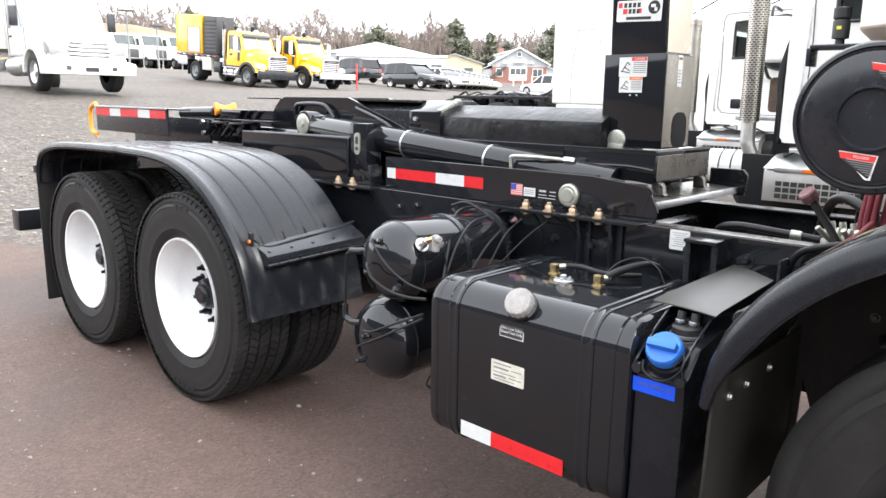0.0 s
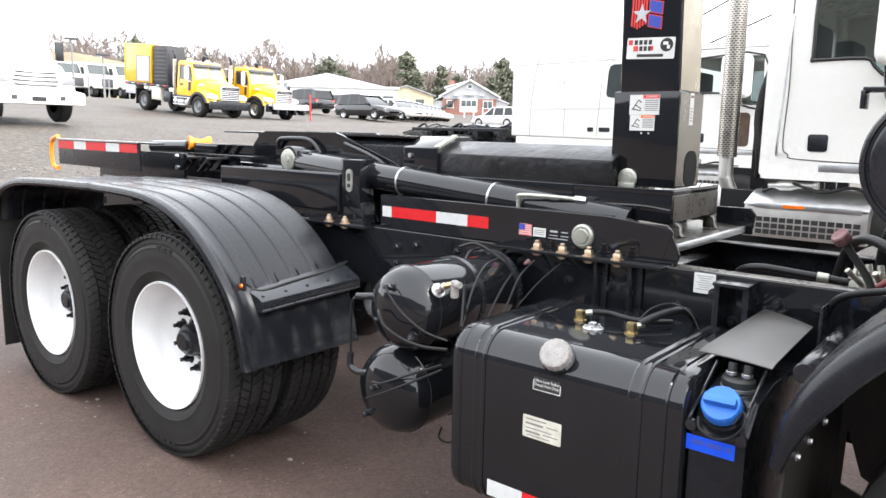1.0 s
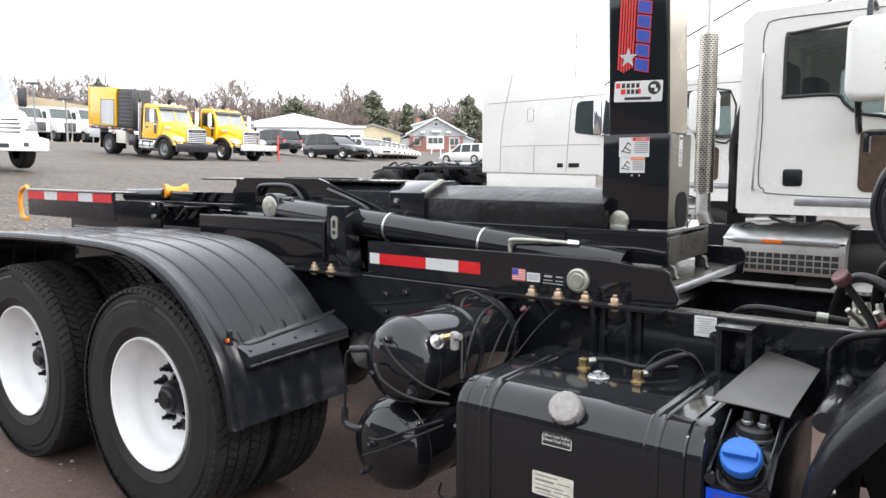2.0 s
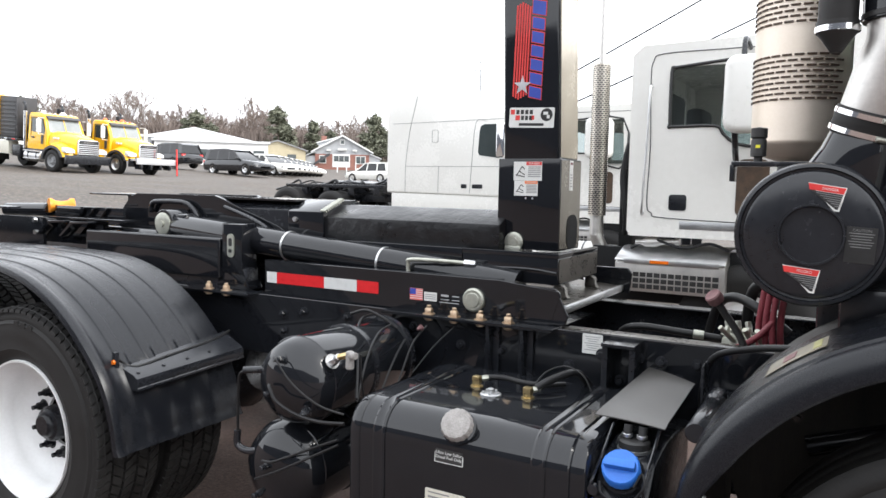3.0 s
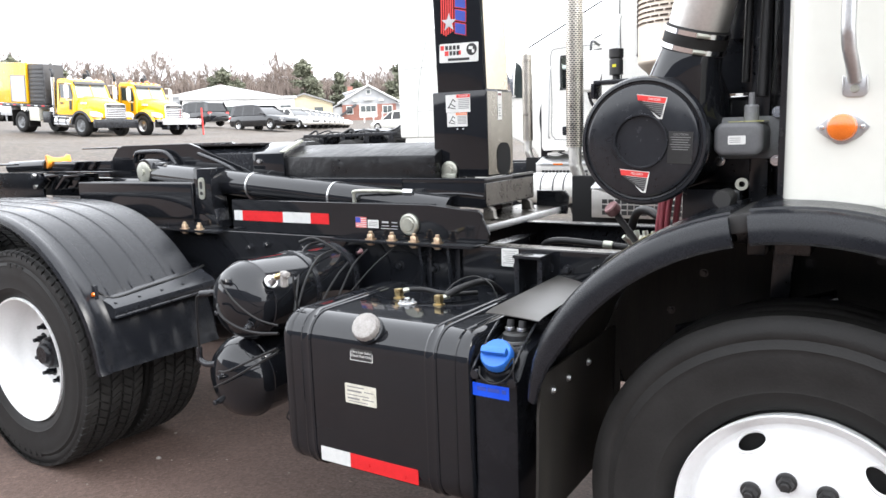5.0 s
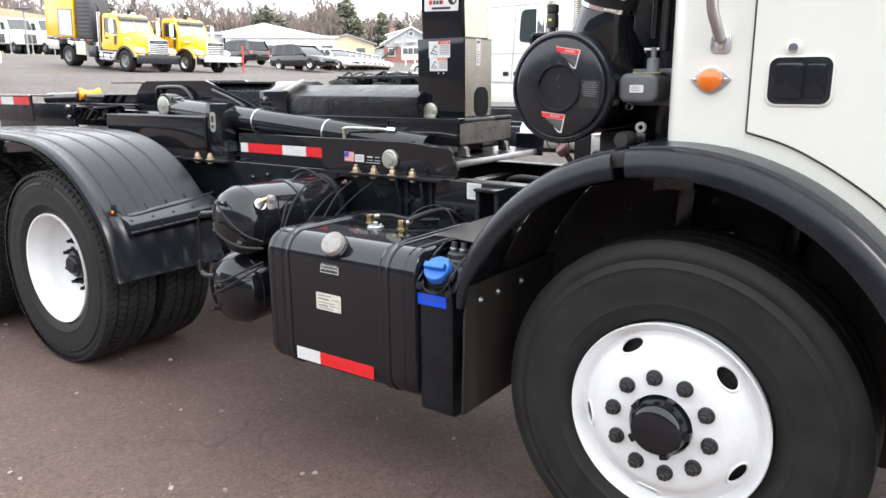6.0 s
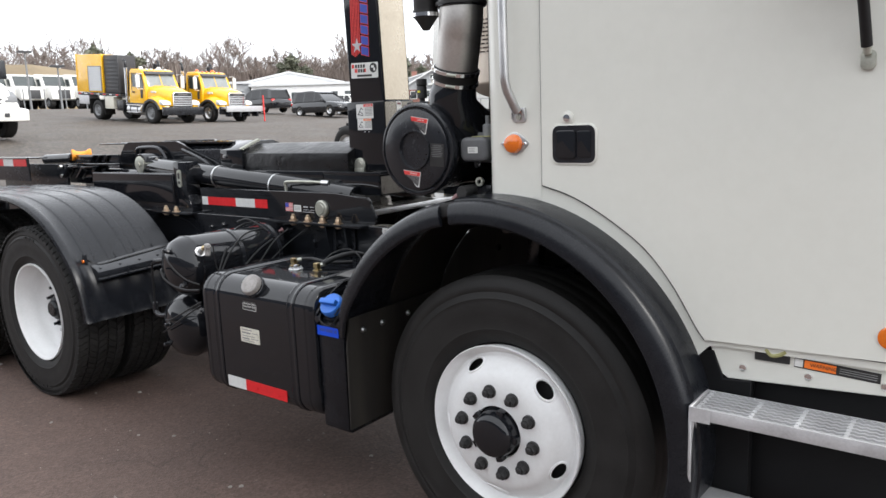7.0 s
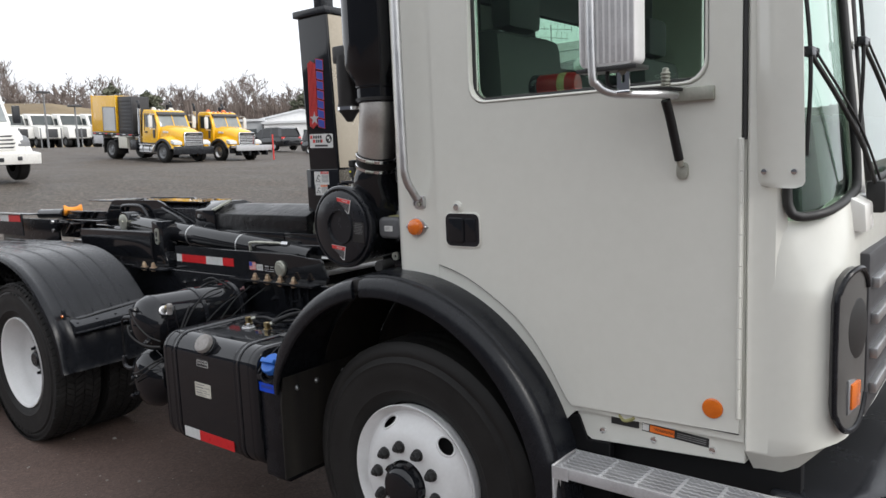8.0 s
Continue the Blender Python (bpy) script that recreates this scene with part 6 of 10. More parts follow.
# hydraulic lines between the rails
for line, r, mat in [
    ([(-0.98, 3.25, 0.93), (-0.93, 3.06, 1.03), (-0.85, 3.02, 1.065), (-0.70, 3.03, 1.058), (-0.50, 3.06, 1.04)], 0.0135, HOSE),
    ([(-0.95, 3.30, 0.90), (-0.89, 3.0, 1.00), (-0.80, 2.97, 1.030), (-0.65, 2.98, 1.022), (-0.48, 3.0, 1.00)], 0.0135, HOSE),
    ([(-0.66, 3.35, 1.0), (-0.62, 3.3, 1.13), (-0.55, 3.2, 1.18), (-0.46, 3.12, 1.16), (-0.35, 3.1, 1.08)], 0.018, HOSE),
    ([(-0.52, 3.35, 1.0), (-0.50, 3.3, 1.18), (-0.44, 3.2, 1.25), (-0.40, 3.15, 1.30)], 0.022, HOSE),
    ([(-0.40, 2.98, 0.95), (-0.415, 2.98, 1.10), (-0.41, 2.98, 1.20), (-0.39, 2.98, 1.36)], 0.0105, MAROON),
    ([(-0.425, 3.02, 0.95), (-0.440, 3.02, 1.10), (-0.432, 3.02, 1.20), (-0.41, 3.02, 1.36)], 0.0105, MAROON),
    ([(-0.378, 2.97, 0.95), (-0.392, 2.97, 1.10), (-0.388, 2.97, 1.20), (-0.368, 2.97, 1.36)], 0.0105, MAROON),
    ([(-0.355, 3.0, 0.95), (-0.37, 3.0, 1.10), (-0.365, 3.0, 1.20), (-0.345, 3.0, 1.36)], 0.0115, MAROON),
    ([(-0.53, 2.95, 1.03), (-0.48, 2.95, 1.05), (-0.43, 2.96, 1.09), (-0.39, 2.97, 1.14)], 0.011, MAROON),
    ([(-0.58, 2.80, 0.80), (-0.57, 2.76, 0.95), (-0.53, 2.72, 1.05), (-0.40, 2.62, 1.11), (-0.25, 2.5, 1.15), (-0.05, 2.4, 1.2)], 0.011, HOSE),
]:
    bm = B()
    tube(bm, line, r, 10)
    part("hydraulic_hose", bm, mat, truck, "black hydraulic hose" if mat is HOSE else "dark red hydraulic hose")
for x, y, z in ((-0.66, 3.034, 1.056), (-0.61, 2.986, 1.018)):
    bm = B()
    lathe(bm, (x, y, z), (1, 0.15, -0.08), [(0.0138, 0), (0.0165, 0.002), (0.0165, 0.036), (0.0138, 0.038)], 16, False)
    part("hose_ferrule", bm, PIN, truck)
bm = B()
box(bm, (-0.56, 3.02, 0.94), (-0.42, 3.18, 1.06), 0.012)
for k in range(4):
    hexbolt(bm, (-0.55 + 0.035 * k, 3.05, 1.06), (0.2, 0.1, 1), 0.012, 0.035)
    hexbolt(bm, (-0.55 + 0.035 * k, 3.13, 1.06), (-0.2, 0.1, 1), 0.012, 0.045)
    rod(bm, (-0.52 + 0.03 * k, 3.02, 1.05), (-0.56 + 0.04 * k, 2.98, 1.10), 0.009, 10)
part("valve_block", bm, PIN, truck, "plated hydraulic valve block with fittings")
bm = B()
tube(bm, [(-0.46, 2.90, 1.02), (-0.485, 2.90, 1.09), (-0.545, 2.89, 1.18), (-0.565, 2.885, 1.215)], 0.0125, 12)
dip = part("dipstick_tube", bm, MATT, truck, "dark dipstick tube with a red cap")
bm = B()
lathe(bm, (-0.558, 2.885, 1.203), (-0.45, -0.45, 0.65), [(0, 0), (0.024, 0), (0.028, 0.006), (0.028, 0.030), (0.024, 0.035), (0.017, 0.031), (0, 0.031)], 24, False)
part("dipstick_cap", bm, CAPRED, dip)
bm = B()
plate(bm, Matrix.Translation((-0.47, 2.842, 1.0602)), 0.20, 0.030, 0.0006)
part("rail_label", bm, INKG, truck, "grey lettered strip on the chassis rail")
m = Matrix.Translation((-0.50, 2.842, 1.0612))
lettering("stencil_word", "AUTOMATIC", 0.020, m, SILVER, truck, 0.0002)
bm = B()
lathe(bm, (-0.22, 2.86, 1.10), (0.5, 0.1, 0.3), [(0, 0), (0.05, 0), (0.055, 0.01), (0.055, 0.15), (0, 0.16)], 20, False)
part("foil_wrap", bm, ALU, truck)

# ---- cab ----
CY = 2.128
ARCH_IN = [(0.165, 1.328)] + [(0.155 + 0.708 * math.cos(radians(a)), 0.62 + 0.708 * math.sin(radians(a))) for a in range(82, 24, -2)] + [(0.815, 0.893), (0.845, 0.925)]
DOOR_LOW = [(0.322, 1.368), (0.40, 1.346), (0.472, 1.315), (0.563, 1.262), (0.66, 1.190), (0.742, 1.092), (0.808, 0.983), (0.835, 0.945)]
DOOR_LOW = [(p.x, p.z) for p in curve_points([(a, 0, b) for a, b in DOOR_LOW], 4)]
side = ARCH_IN + [(0.88, 0.93), (1.364, 0.93), (1.364, 2.80), (0.165, 2.80)]
win = rounded(0.77, 0.70, 0.055, 5, 0.872, 2.272)
bm = holed(B(), side, win, CY, CY + 0.045)
cab = part("cab_side", bm, WHITE, truck, "white painted cab side with a cut wheel arch")
bm = B()
corner = [(0.165 - 0.07 * math.sin(radians(a)), CY + 0.07 - 0.07 * math.cos(radians(a))) for a in range(0, 91, 10)]
prism(bm, [(0.314, CY - 0.0015), (0.175, CY - 0.0015)] + [(a, b - 0.0015) for a, b in corner] + [(0.095, CY + 0.11), (0.14, CY + 0.11), (0.160, CY + 0.05), (0.160, CY + 0.002), (0.314, CY + 0.002)], 1.325, 2.80, "z")
part("cab_corner", bm, WHITE, cab, "rounded white rear corner of the cab")
door_poly = DOOR_LOW + [(1.352, 0.958), (1.352, 2.75), (0.322, 2.75)]
bm = holed(B(), door_poly, rounded(0.79, 0.72, 0.06, 5, 0.872, 2.272), CY - 0.012, CY - 0.003)
door = part("cab_door", bm, WHITE, truck, "closed white cab door with a dark paddle handle")
bm = B()
tube(bm, [(0.318, CY - 0.002, 2.75), (0.318, CY - 0.002, 2.0), (0.318, CY - 0.002, 1.366)], 0.0028, 6, 2)
part("door_seal", bm, DARKGREY, door)
bm = B()
tube(bm, [(x, CY - 0.002, z) for x, z in [(0.318, 1.366)] + [(a - 0.003, b - 0.003) for a, b in DOOR_LOW[1:]]], 0.0030, 6, 4)
part("door_seal", bm, BEZEL, door)
bm = B()
tube(bm, [(0.84, CY - 0.002, 0.953), (1.1, CY - 0.002, 0.954), (1.35, CY - 0.002, 0.954)], 0.0035, 6, 2)
part("door_seal", bm, INK, door)
bm = B()
tube(bm, [(1.358, CY - 0.004, 1.76), (1.357, CY - 0.004, 2.2), (1.355, CY - 0.004, 2.75)], 0.007, 6, 2)
part("door_seal", bm, INK, door)
bm = B()
sweep(bm, [[(x, y, z) for x, z in rounded(0.79 - g, 0.72 - g, 0.06, 5, 0.872, 2.272)] for y, g in ((CY - 0.014, 0.004), (CY - 0.016, 0.010), (CY - 0.012, 0.020), (CY + 0.01, 0.022))], True)
bmesh.ops.delete(bm, geom=[f for f in bm.faces if len(f.verts) > 4], context="FACES_ONLY")
part("window_seal", bm, WHITE, door, "white rolled edge of the window opening")
bm = B()
ring = rounded(0.764, 0.694, 0.05, 5, 0.872, 2.272)
tube(bm, [(x, CY + 0.008, z) for x, z in ring + ring[:1]], 0.007, 8, 2)
part("window_gasket", bm, MATT, door)
bm = B()
box(bm, (0.50, CY + 0.012, 1.935), (1.245, CY + 0.018, 2.61))
pane = part("door_window", bm, GLASS, door, "greenish clear side window")
pane.visible_shadow = False
# door handle: a dark recessed paddle in a bright surround
bm = B()
prism(bm, rounded(0.151, 0.121, 0.025, 5, 0.434, 1.494), CY - 0.017, CY - 0.011, "y", 0.002)
prism(bm, rounded(0.04, 0.04, 0.018, 5, 0.414, 1.572), CY - 0.017, CY - 0.011, "y", 0.002)
handle = part("door_handle", bm, WHITE, door, "dark paddle door handle in a white surround")
bm = B()
prism(bm, rounded(0.142, 0.112, 0.022, 5, 0.434, 1.494), CY - 0.0185, CY - 0.0165, "y", 0.001, 1)
part("handle_dish", bm, SATIN, handle)
bm = B()
prism(bm, rounded(0.066, 0.086, 0.01, 4, 0.411, 1.494), CY - 0.026, CY - 0.018, "y", 0.004)
prism(bm, rounded(0.046, 0.080, 0.008, 4, 0.470, 1.494), CY - 0.021, CY - 0.018, "y", 0.002)
part("handle_paddle", bm, BLACK, handle)
bm = B()
lathe(bm, (0.414, CY - 0.017, 1.572), (0, -1, 0), [(0, 0), (0.012, 0), (0.011, 0.006), (0, 0.007)], 18, False)
part("door_lock", bm, CHROME, handle)
# amber lamps
bm = B()
pts = [(0.165, 1.497), (0.19, 1.52), (0.21, 1.533), (0.226, 1.533), (0.25, 1.52), (0.272, 1.497), (0.25, 1.474), (0.226, 1.461), (0.21, 1.461), (0.19, 1.474)]
prism(bm, pts, CY - 0.006, CY + 0.001, "y", 0.002)
lamp = part("side_marker", bm, ALU, cab, "amber side marker lamp on a bright base")
bm = B()
lathe(bm, (0.218, CY - 0.005, 1.497), (0, -1, 0), [(0, 0), (0.031, 0), (0.031, 0.008), (0.027, 0.018), (0.016, 0.024), (0, 0.025)], 28, False)
part("lens", bm, ORANGE, lamp)
for x in (0.178, 0.258):
    bm = B()
    lathe(bm, (x, CY - 0.006, 1.497), (0, -1, 0), [(0, 0), (0.006, 0), (0.004, 0.003), (0, 0.004)], 12, False)
    part("screw", bm, CHROME, lamp)
bm = B()
lathe(bm, (1.282, CY - 0.012, 1.018), (0, -1, 0), [(0, 0), (0.029, 0), (0.028, 0.005), (0.024, 0.007), (0, 0.007)], 32, False)
part("door_reflector", bm, ORANGE, door, "round orange door reflector")
# rear grab handle
bm = B()
tube(bm, [(0.222, CY - 0.035, 2.75), (0.222, CY - 0.06, 2.68), (0.222, CY - 0.065, 2.3), (0.224, CY - 0.065, 1.78), (0.226, CY - 0.06, 1.68), (0.234, CY - 0.038, 1.63), (0.239, CY - 0.018, 1.598)], 0.0145, 16)
grab = part("grab_handle", bm, ALU, cab, "bright metal grab handle")
bm = B()
prism(bm, rounded(0.050, 0.046, 0.012, 4, 0.239, 1.586), CY - 0.007, CY + 0.001, "y", 0.002)
for x in (0.2145, 0.2600):
    box(bm, (x, CY - 0.016, 1.575), (x + 0.0035, CY - 0.004, 1.609), 0.001, 1)
handle_foot = part("handle_foot", bm, ALU, grab, "pressed metal foot of the grab handle")
bm = B()
lathe(bm, (0.239, CY - 0.007, 1.580), (0, -1, 0), [(0, 0), (0.009, 0), (0.008, 0.006), (0, 0.007)], 16, False)
part("bolt", bm, PIN, handle_foot)
# piano hinge
bm = B()
box(bm, (1.344, CY - 0.0175, 1.00), (1.360, CY - 0.011, 1.764), 0.002)
for k in range(9):
    rod(bm, (1.352, CY - 0.018, 1.004 + 0.0845 * k), (1.352, CY - 0.018, 1.004 + 0.0845 * k + 0.081), 0.0055, 10)
part("hinge", bm, WHITE, door, "white painted piano hinge")
# sill under the door, with label and buttons
bm = B()
prism(bm, [(0.835, 0.95), (1.364, 0.95), (1.364, 0.865), (0.895, 0.835), (0.868, 0.852)], CY + 0.012, CY + 0.05, "y", 0.003, 1)
sill = part("cab_sill", bm, WHITE, truck, "white sill panel under the door")
for x, z in ((0.935, 0.875), (1.10, 0.879), (1.275, 0.885)):
    bm = B()
    lathe(bm, (x, CY + 0.012, z), (0, -1, 0), [(0, 0), (0.011, 0), (0.009, 0.005), (0, 0.006)], 16, False)
    part("rivet", bm, CHROME, sill)
bm = B()
box(bm, (0.965, CY + 0.006, 0.905), (1.055, CY + 0.013, 0.946), 0.003)
part("latch_recess", bm, INK, sill)
bm = B()
tube(bm, [(0.995, CY + 0.004, 0.94), (1.01, CY + 0.002, 0.925), (1.03, CY + 0.002, 0.93), (1.045, CY + 0.004, 0.94)], 0.006, 8)
part("latch", bm, DIMLIME, sill)
m = side_face(1.165, CY + 0.0115, 0.909, 3)
bm = B()
plate(bm, m, 0.20, 0.027)
wl2 = part("warning_label", bm, INK, sill, "black and orange warning label")
part("heading", bars(B(), m, [(-0.038, 0, 0.075, 0.021)]), INKO, wl2)
part("picture", bars(B(), m, [(-0.089, 0, 0.02, 0.021)]), LABEL, wl2)
lettering("heading_word", "WARNING", 0.013, m @ Matrix.Translation((-0.03, 0, 0.0022)), INK, wl2, 0.0003)
part("print_line", bars(B(), m, [(0.05, 0.006 - 0.006 * k, 0.085, 0.002) for k in range(3)]), INKG, wl2)
# front end: rounded lower body
def front_plan(z, inset=0.0, drop=0.0, cut=0.0):
    near = [(1.366, CY - 0.002), (1.372, CY - 0.006), (1.385, CY + 0.002), (1.44, CY + 0.004), (1.49, CY + 0.010), (1.53, CY + 0.026), (1.558, CY + 0.050), (1.578, CY + 0.082), (1.590, CY + 0.13), (1.598, CY + 0.22), (1.605, CY + 0.5)]
    near = [(x - inset * max(0, (x - 1.42) / 0.2), y + cut * max(0, min(1, (x - 1.425) / 0.105)) + inset * 0.8 * max(0, min(1, (x - 1.42) / 0.1)), z - drop * max(0, min(1, (x - 1.40) / 0.2))) for x, y in near]
    return near + [(x, mirror_y(y), zz) for x, y, zz in near[::-1]]


def chin_plan(f):
    """A row of the folded lower edge, f from its crease (0) to its foot (1)."""
    row = []
    for x, y, z in front_plan(0.0):
        s = max(0.0, min(1.0, (x - 1.455) / 0.115))
        q = 1 if y < MID else -1
        y = max(y, CY) if q > 0 else min(y, mirror_y(CY))
        z = (0.908 + 0.040 * s) * (1 - f) + (0.843 + 0.098 * s) * f
        row.append((x + 0.010 * f * (1 - s) - 0.012 * f * s, y + q * 0.050 * f * (1 - 0.7 * s), z))
    return row


bm = B()
sweep(bm, [chin_plan(1.0), chin_plan(0.96), chin_plan(0.06), chin_plan(0.0), front_plan(0.96, 0.0), front_plan(1.30, 0.0), front_plan(1.35, 0.0, 0.0, 0.0), front_plan(1.37, 0.001, 0.0, 0.004), front_plan(1.44, 0.006, -0.02, 0.026), front_plan(1.50, 0.014, -0.05, 0.046), front_plan(1.520, 0.020, -0.066, 0.054), front_plan(1.525, 0.030, -0.070, 0.060), front_plan(1.526, 0.09, -0.070, 0.09)])
nose = part("cab_front", bm, WHITE, truck, "white rounded cab front corner")
bm = B()
prism(bm, [(1.3665, CY - 0.0035), (1.372, CY - 0.0075), (1.386, CY + 0.0005), (1.415, CY + 0.0018), (1.436, CY + 0.0055), (1.458, CY + 0.03), (1.452, CY + 0.07), (1.3665, CY + 0.07)], 0.912, 2.80, "z")
part("a_pillar", bm, WHITE, truck)
# windscreen wrapping the corner
def screen_plan(z):
    k = (z - 1.56) / 1.05
    pts = [(1.452, CY + 0.03), (1.485, CY + 0.042), (1.515, CY + 0.066), (1.538, CY + 0.11), (1.552, CY + 0.19), (1.560, CY + 0.5)]
    pts = [(x - 0.10 * k, y, z) for x, y in pts]
    return pts + [(x, mirror_y(y), z) for x, y, z in pts[::-1]]


rows = [[Vector(p) for p in screen_plan(z)] for z in (1.545, 1.8, 2.1, 2.4, 2.65)]
bm = B()
sweep(bm, [r + [p + Vector((-0.006, 0.0, 0)) for p in r[::-1]] for r in rows])
screen = part("windscreen", bm, GLASS, truck, "clear wrap-round windscreen in a black seal")
screen.visible_shadow = False
bm = B()
tube(bm, [(1.455, CY + 0.022, 2.6), (1.456, CY + 0.02, 1.9), (1.458, CY + 0.018, 1.64), (1.466, CY + 0.018, 1.575), (1.490, CY + 0.028, 1.556), (1.535, CY + 0.075, 1.563), (1.557, CY + 0.15, 1.578), (1.566, CY + 0.25, 1.596), (1.568, CY + 0.315, 1.612), (1.564, CY + 0.345, 1.65), (1.556, CY + 0.352, 1.75), (1.528, CY + 0.352, 2.0), (1.468, CY + 0.352, 2.6)], 0.0125, 10)
part("screen_seal", bm, MATT, screen)
bm = B()
rows = []
for z in (1.56, 1.65, 1.9, 2.2, 2.62):
    x = 1.574 - 0.095 * (z - 1.56)
    rows.append([(x - 0.03, CY + 0.37, z), (x, CY + 0.372, z), (x + 0.006, CY + 0.40, z), (x + 0.004, CY + 0.432, z), (x - 0.03, CY + 0.44, z)])
part("corner_pillar", sweep(B(), rows), WHITE, screen, "white pillar between corner glass and windscreen")
bm = B()
tube(bm, [(1.480, CY + 0.45, 2.6), (1.545, CY + 0.45, 1.85), (1.572, CY + 0.45, 1.66), (1.578, CY + 0.50, 1.625), (1.582, CY + 0.7, 1.63), (1.584, 3.25, 1.64)], 0.012, 10)
part("screen_seal", bm, MATT, screen)
# side air deflector
rows = []
for z, w in ((1.634, 0.085), (1.639, 0.115), (1.650, 0.128), (2.0, 0.128), (2.4, 0.125), (2.7, 0.12)):
    row = []
    for s in (0, 1):
        for i in range(9):
            j = i if s == 0 else 8 - i
            f = j / 8
            row.append((1.386 + 0.128 / 2 - w / 2 + w * f - 0.03 * (z - 1.65), CY - 0.045 + 0.05 * (1 - f) ** 2 - (0 if s == 0 else -0.004), z))
    rows.append(row)
bm = sweep(B(), rows)
defl = part("air_deflector", bm, WHITE, truck, "white curved side air deflector")
for x in (1.412, 1.489):
    bm = B()
    lathe(bm, (x, CY - (0.02 if x < 1.44 else 0.044), 1.675), (0, -1, 0), [(0, 0), (0.009, 0), (0.007, 0.005), (0, 0.006)], 14, False)
    part("screw", bm, CHROME, defl)
# headlamp surround, turn signal, grille, bumper
bm = B()
rows = []
PATHB = [(2.180, 1.562), (2.184, 1.567), (2.195, 1.576), (2.215, 1.586), (2.245, 1.594), (2.28, 1.599), (2.31, 1.602), (2.34, 1.604), (2.355, 1.605)]
for i, (y, x) in enumerate(PATHB):
    e = min(i, 8 - i)
    cut_z = (0.075, 0.045, 0.018, 0.004, 0.0)[e]
    lo, hi = 0.985 + cut_z, 1.40 - cut_z + 0.03 * i / 8
    rows.append([(x + 0.012, y - 0.012, z) for z in (lo, lo + 0.01, hi - 0.01, hi)] + [(x - 0.02, y + 0.02, z) for z in (hi, hi - 0.01, lo + 0.01, lo)])
sweep(bm, rows)
bezel = part("headlamp_bezel", bm, BEZEL, truck, "grey headlamp surround with an oval opening and black rim")
edge = []
for i, (y, x) in enumerate(PATHB):
    cut_z = (0.075, 0.045, 0.018, 0.004, 0.0)[min(i, 8 - i)]
    edge.append(((x + 0.014, y - 0.014, 0.985 + cut_z), (x + 0.014, y - 0.014, 1.40 - cut_z + 0.03 * i / 8)))
bm = B()
tube(bm, [q for q, w in edge[::-1]] + [w for q, w in edge], 0.0078, 8, 2)
part("rim", bm, PLASTIC, bezel)
bm = B()
hc, hn = Vector((1.606, 2.262, 1.255)), Vector((0.975, -0.22, 0)).normalized()
hu, hv = hn.cross(Vector((0, 0, 1))).normalized(), Vector((0, 0, 1))
sweep(bm, [[hc + hn * h + (hu * 0.062 * math.cos(q) + hv * 0.088 * math.sin(q)) * k for q in (2 * math.pi * i / 32 for i in range(32))] for h, k in ((0.000, 0.92), (0.006, 0.92), (0.0075, 0.86))])
part("lamp_recess", bm, INK, bezel)
bm = B()
prism(bm, [(1.588, 2.208), (1.602, 2.295), (1.613, 2.293), (1.604, 2.203)], 1.030, 1.125, "z", 0.006)
part("signal_frame", bm, GREYCAST, bezel)
bm = B()
prism(bm, [(1.594, 2.218), (1.606, 2.285), (1.621, 2.281), (1.611, 2.214)], 1.042, 1.112, "z", 0.006)
part("turn_signal", bm, ORANGE, bezel, "orange turn signal")
bm = B()
box(bm, (1.585, 2.37, 0.98), (1.620, mirror_y(2.37), 1.44), 0.012)
grille = part("grille", bm, DARKGREY, truck, "dark grille with bright bars")
for k in range(4):
    bm = B()
    box(bm, (1.618, 2.40, 1.04 + 0.10 * k), (1.64, mirror_y(2.40), 1.07 + 0.10 * k), 0.005)
    part("grille_bar", bm, ALU, grille)
bm = B()
prism(bm, [(1.42, 2.16), (1.58, 2.17), (1.70, 2.30), (1.76, 2.6), (1.76, 3.9), (1.70, 4.2), (1.42, 4.34)], 0.50, 0.80, "z", 0.02)
bumper = part("bumper", bm, SATIN, truck, "black front bumper")
bm = B()
tube(bm, [(1.44, 2.15, 0.775), (1.58, 2.158, 0.78), (1.71, 2.29, 0.785), (1.77, 2.6, 0.79), (1.77, 3.9, 0.79)], 0.014, 8)
part("bumper_trim", bm, CHROME, bumper)
# black filler between the arch and the step, its colour darkened for deep shade
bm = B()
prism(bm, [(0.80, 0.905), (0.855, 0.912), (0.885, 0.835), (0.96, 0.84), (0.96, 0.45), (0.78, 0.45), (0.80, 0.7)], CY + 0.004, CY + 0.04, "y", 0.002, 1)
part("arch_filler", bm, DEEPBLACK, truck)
# black skirt behind the step, in the same shade-darkened colour
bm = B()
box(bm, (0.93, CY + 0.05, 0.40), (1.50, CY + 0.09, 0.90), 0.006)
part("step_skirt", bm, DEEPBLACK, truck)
# serrated aluminium step
SY0, SY1, SZ = 1.975, 2.125, 0.800
bm = B()
for y in (SY0, SY1 - 0.006):
    box(bm, (0.85, y, SZ - 0.035), (1.50, y + 0.006, SZ - 0.002), 0.001)
step = part("cab_step", bm, STEPALU, truck, "serrated bright aluminium entry step")
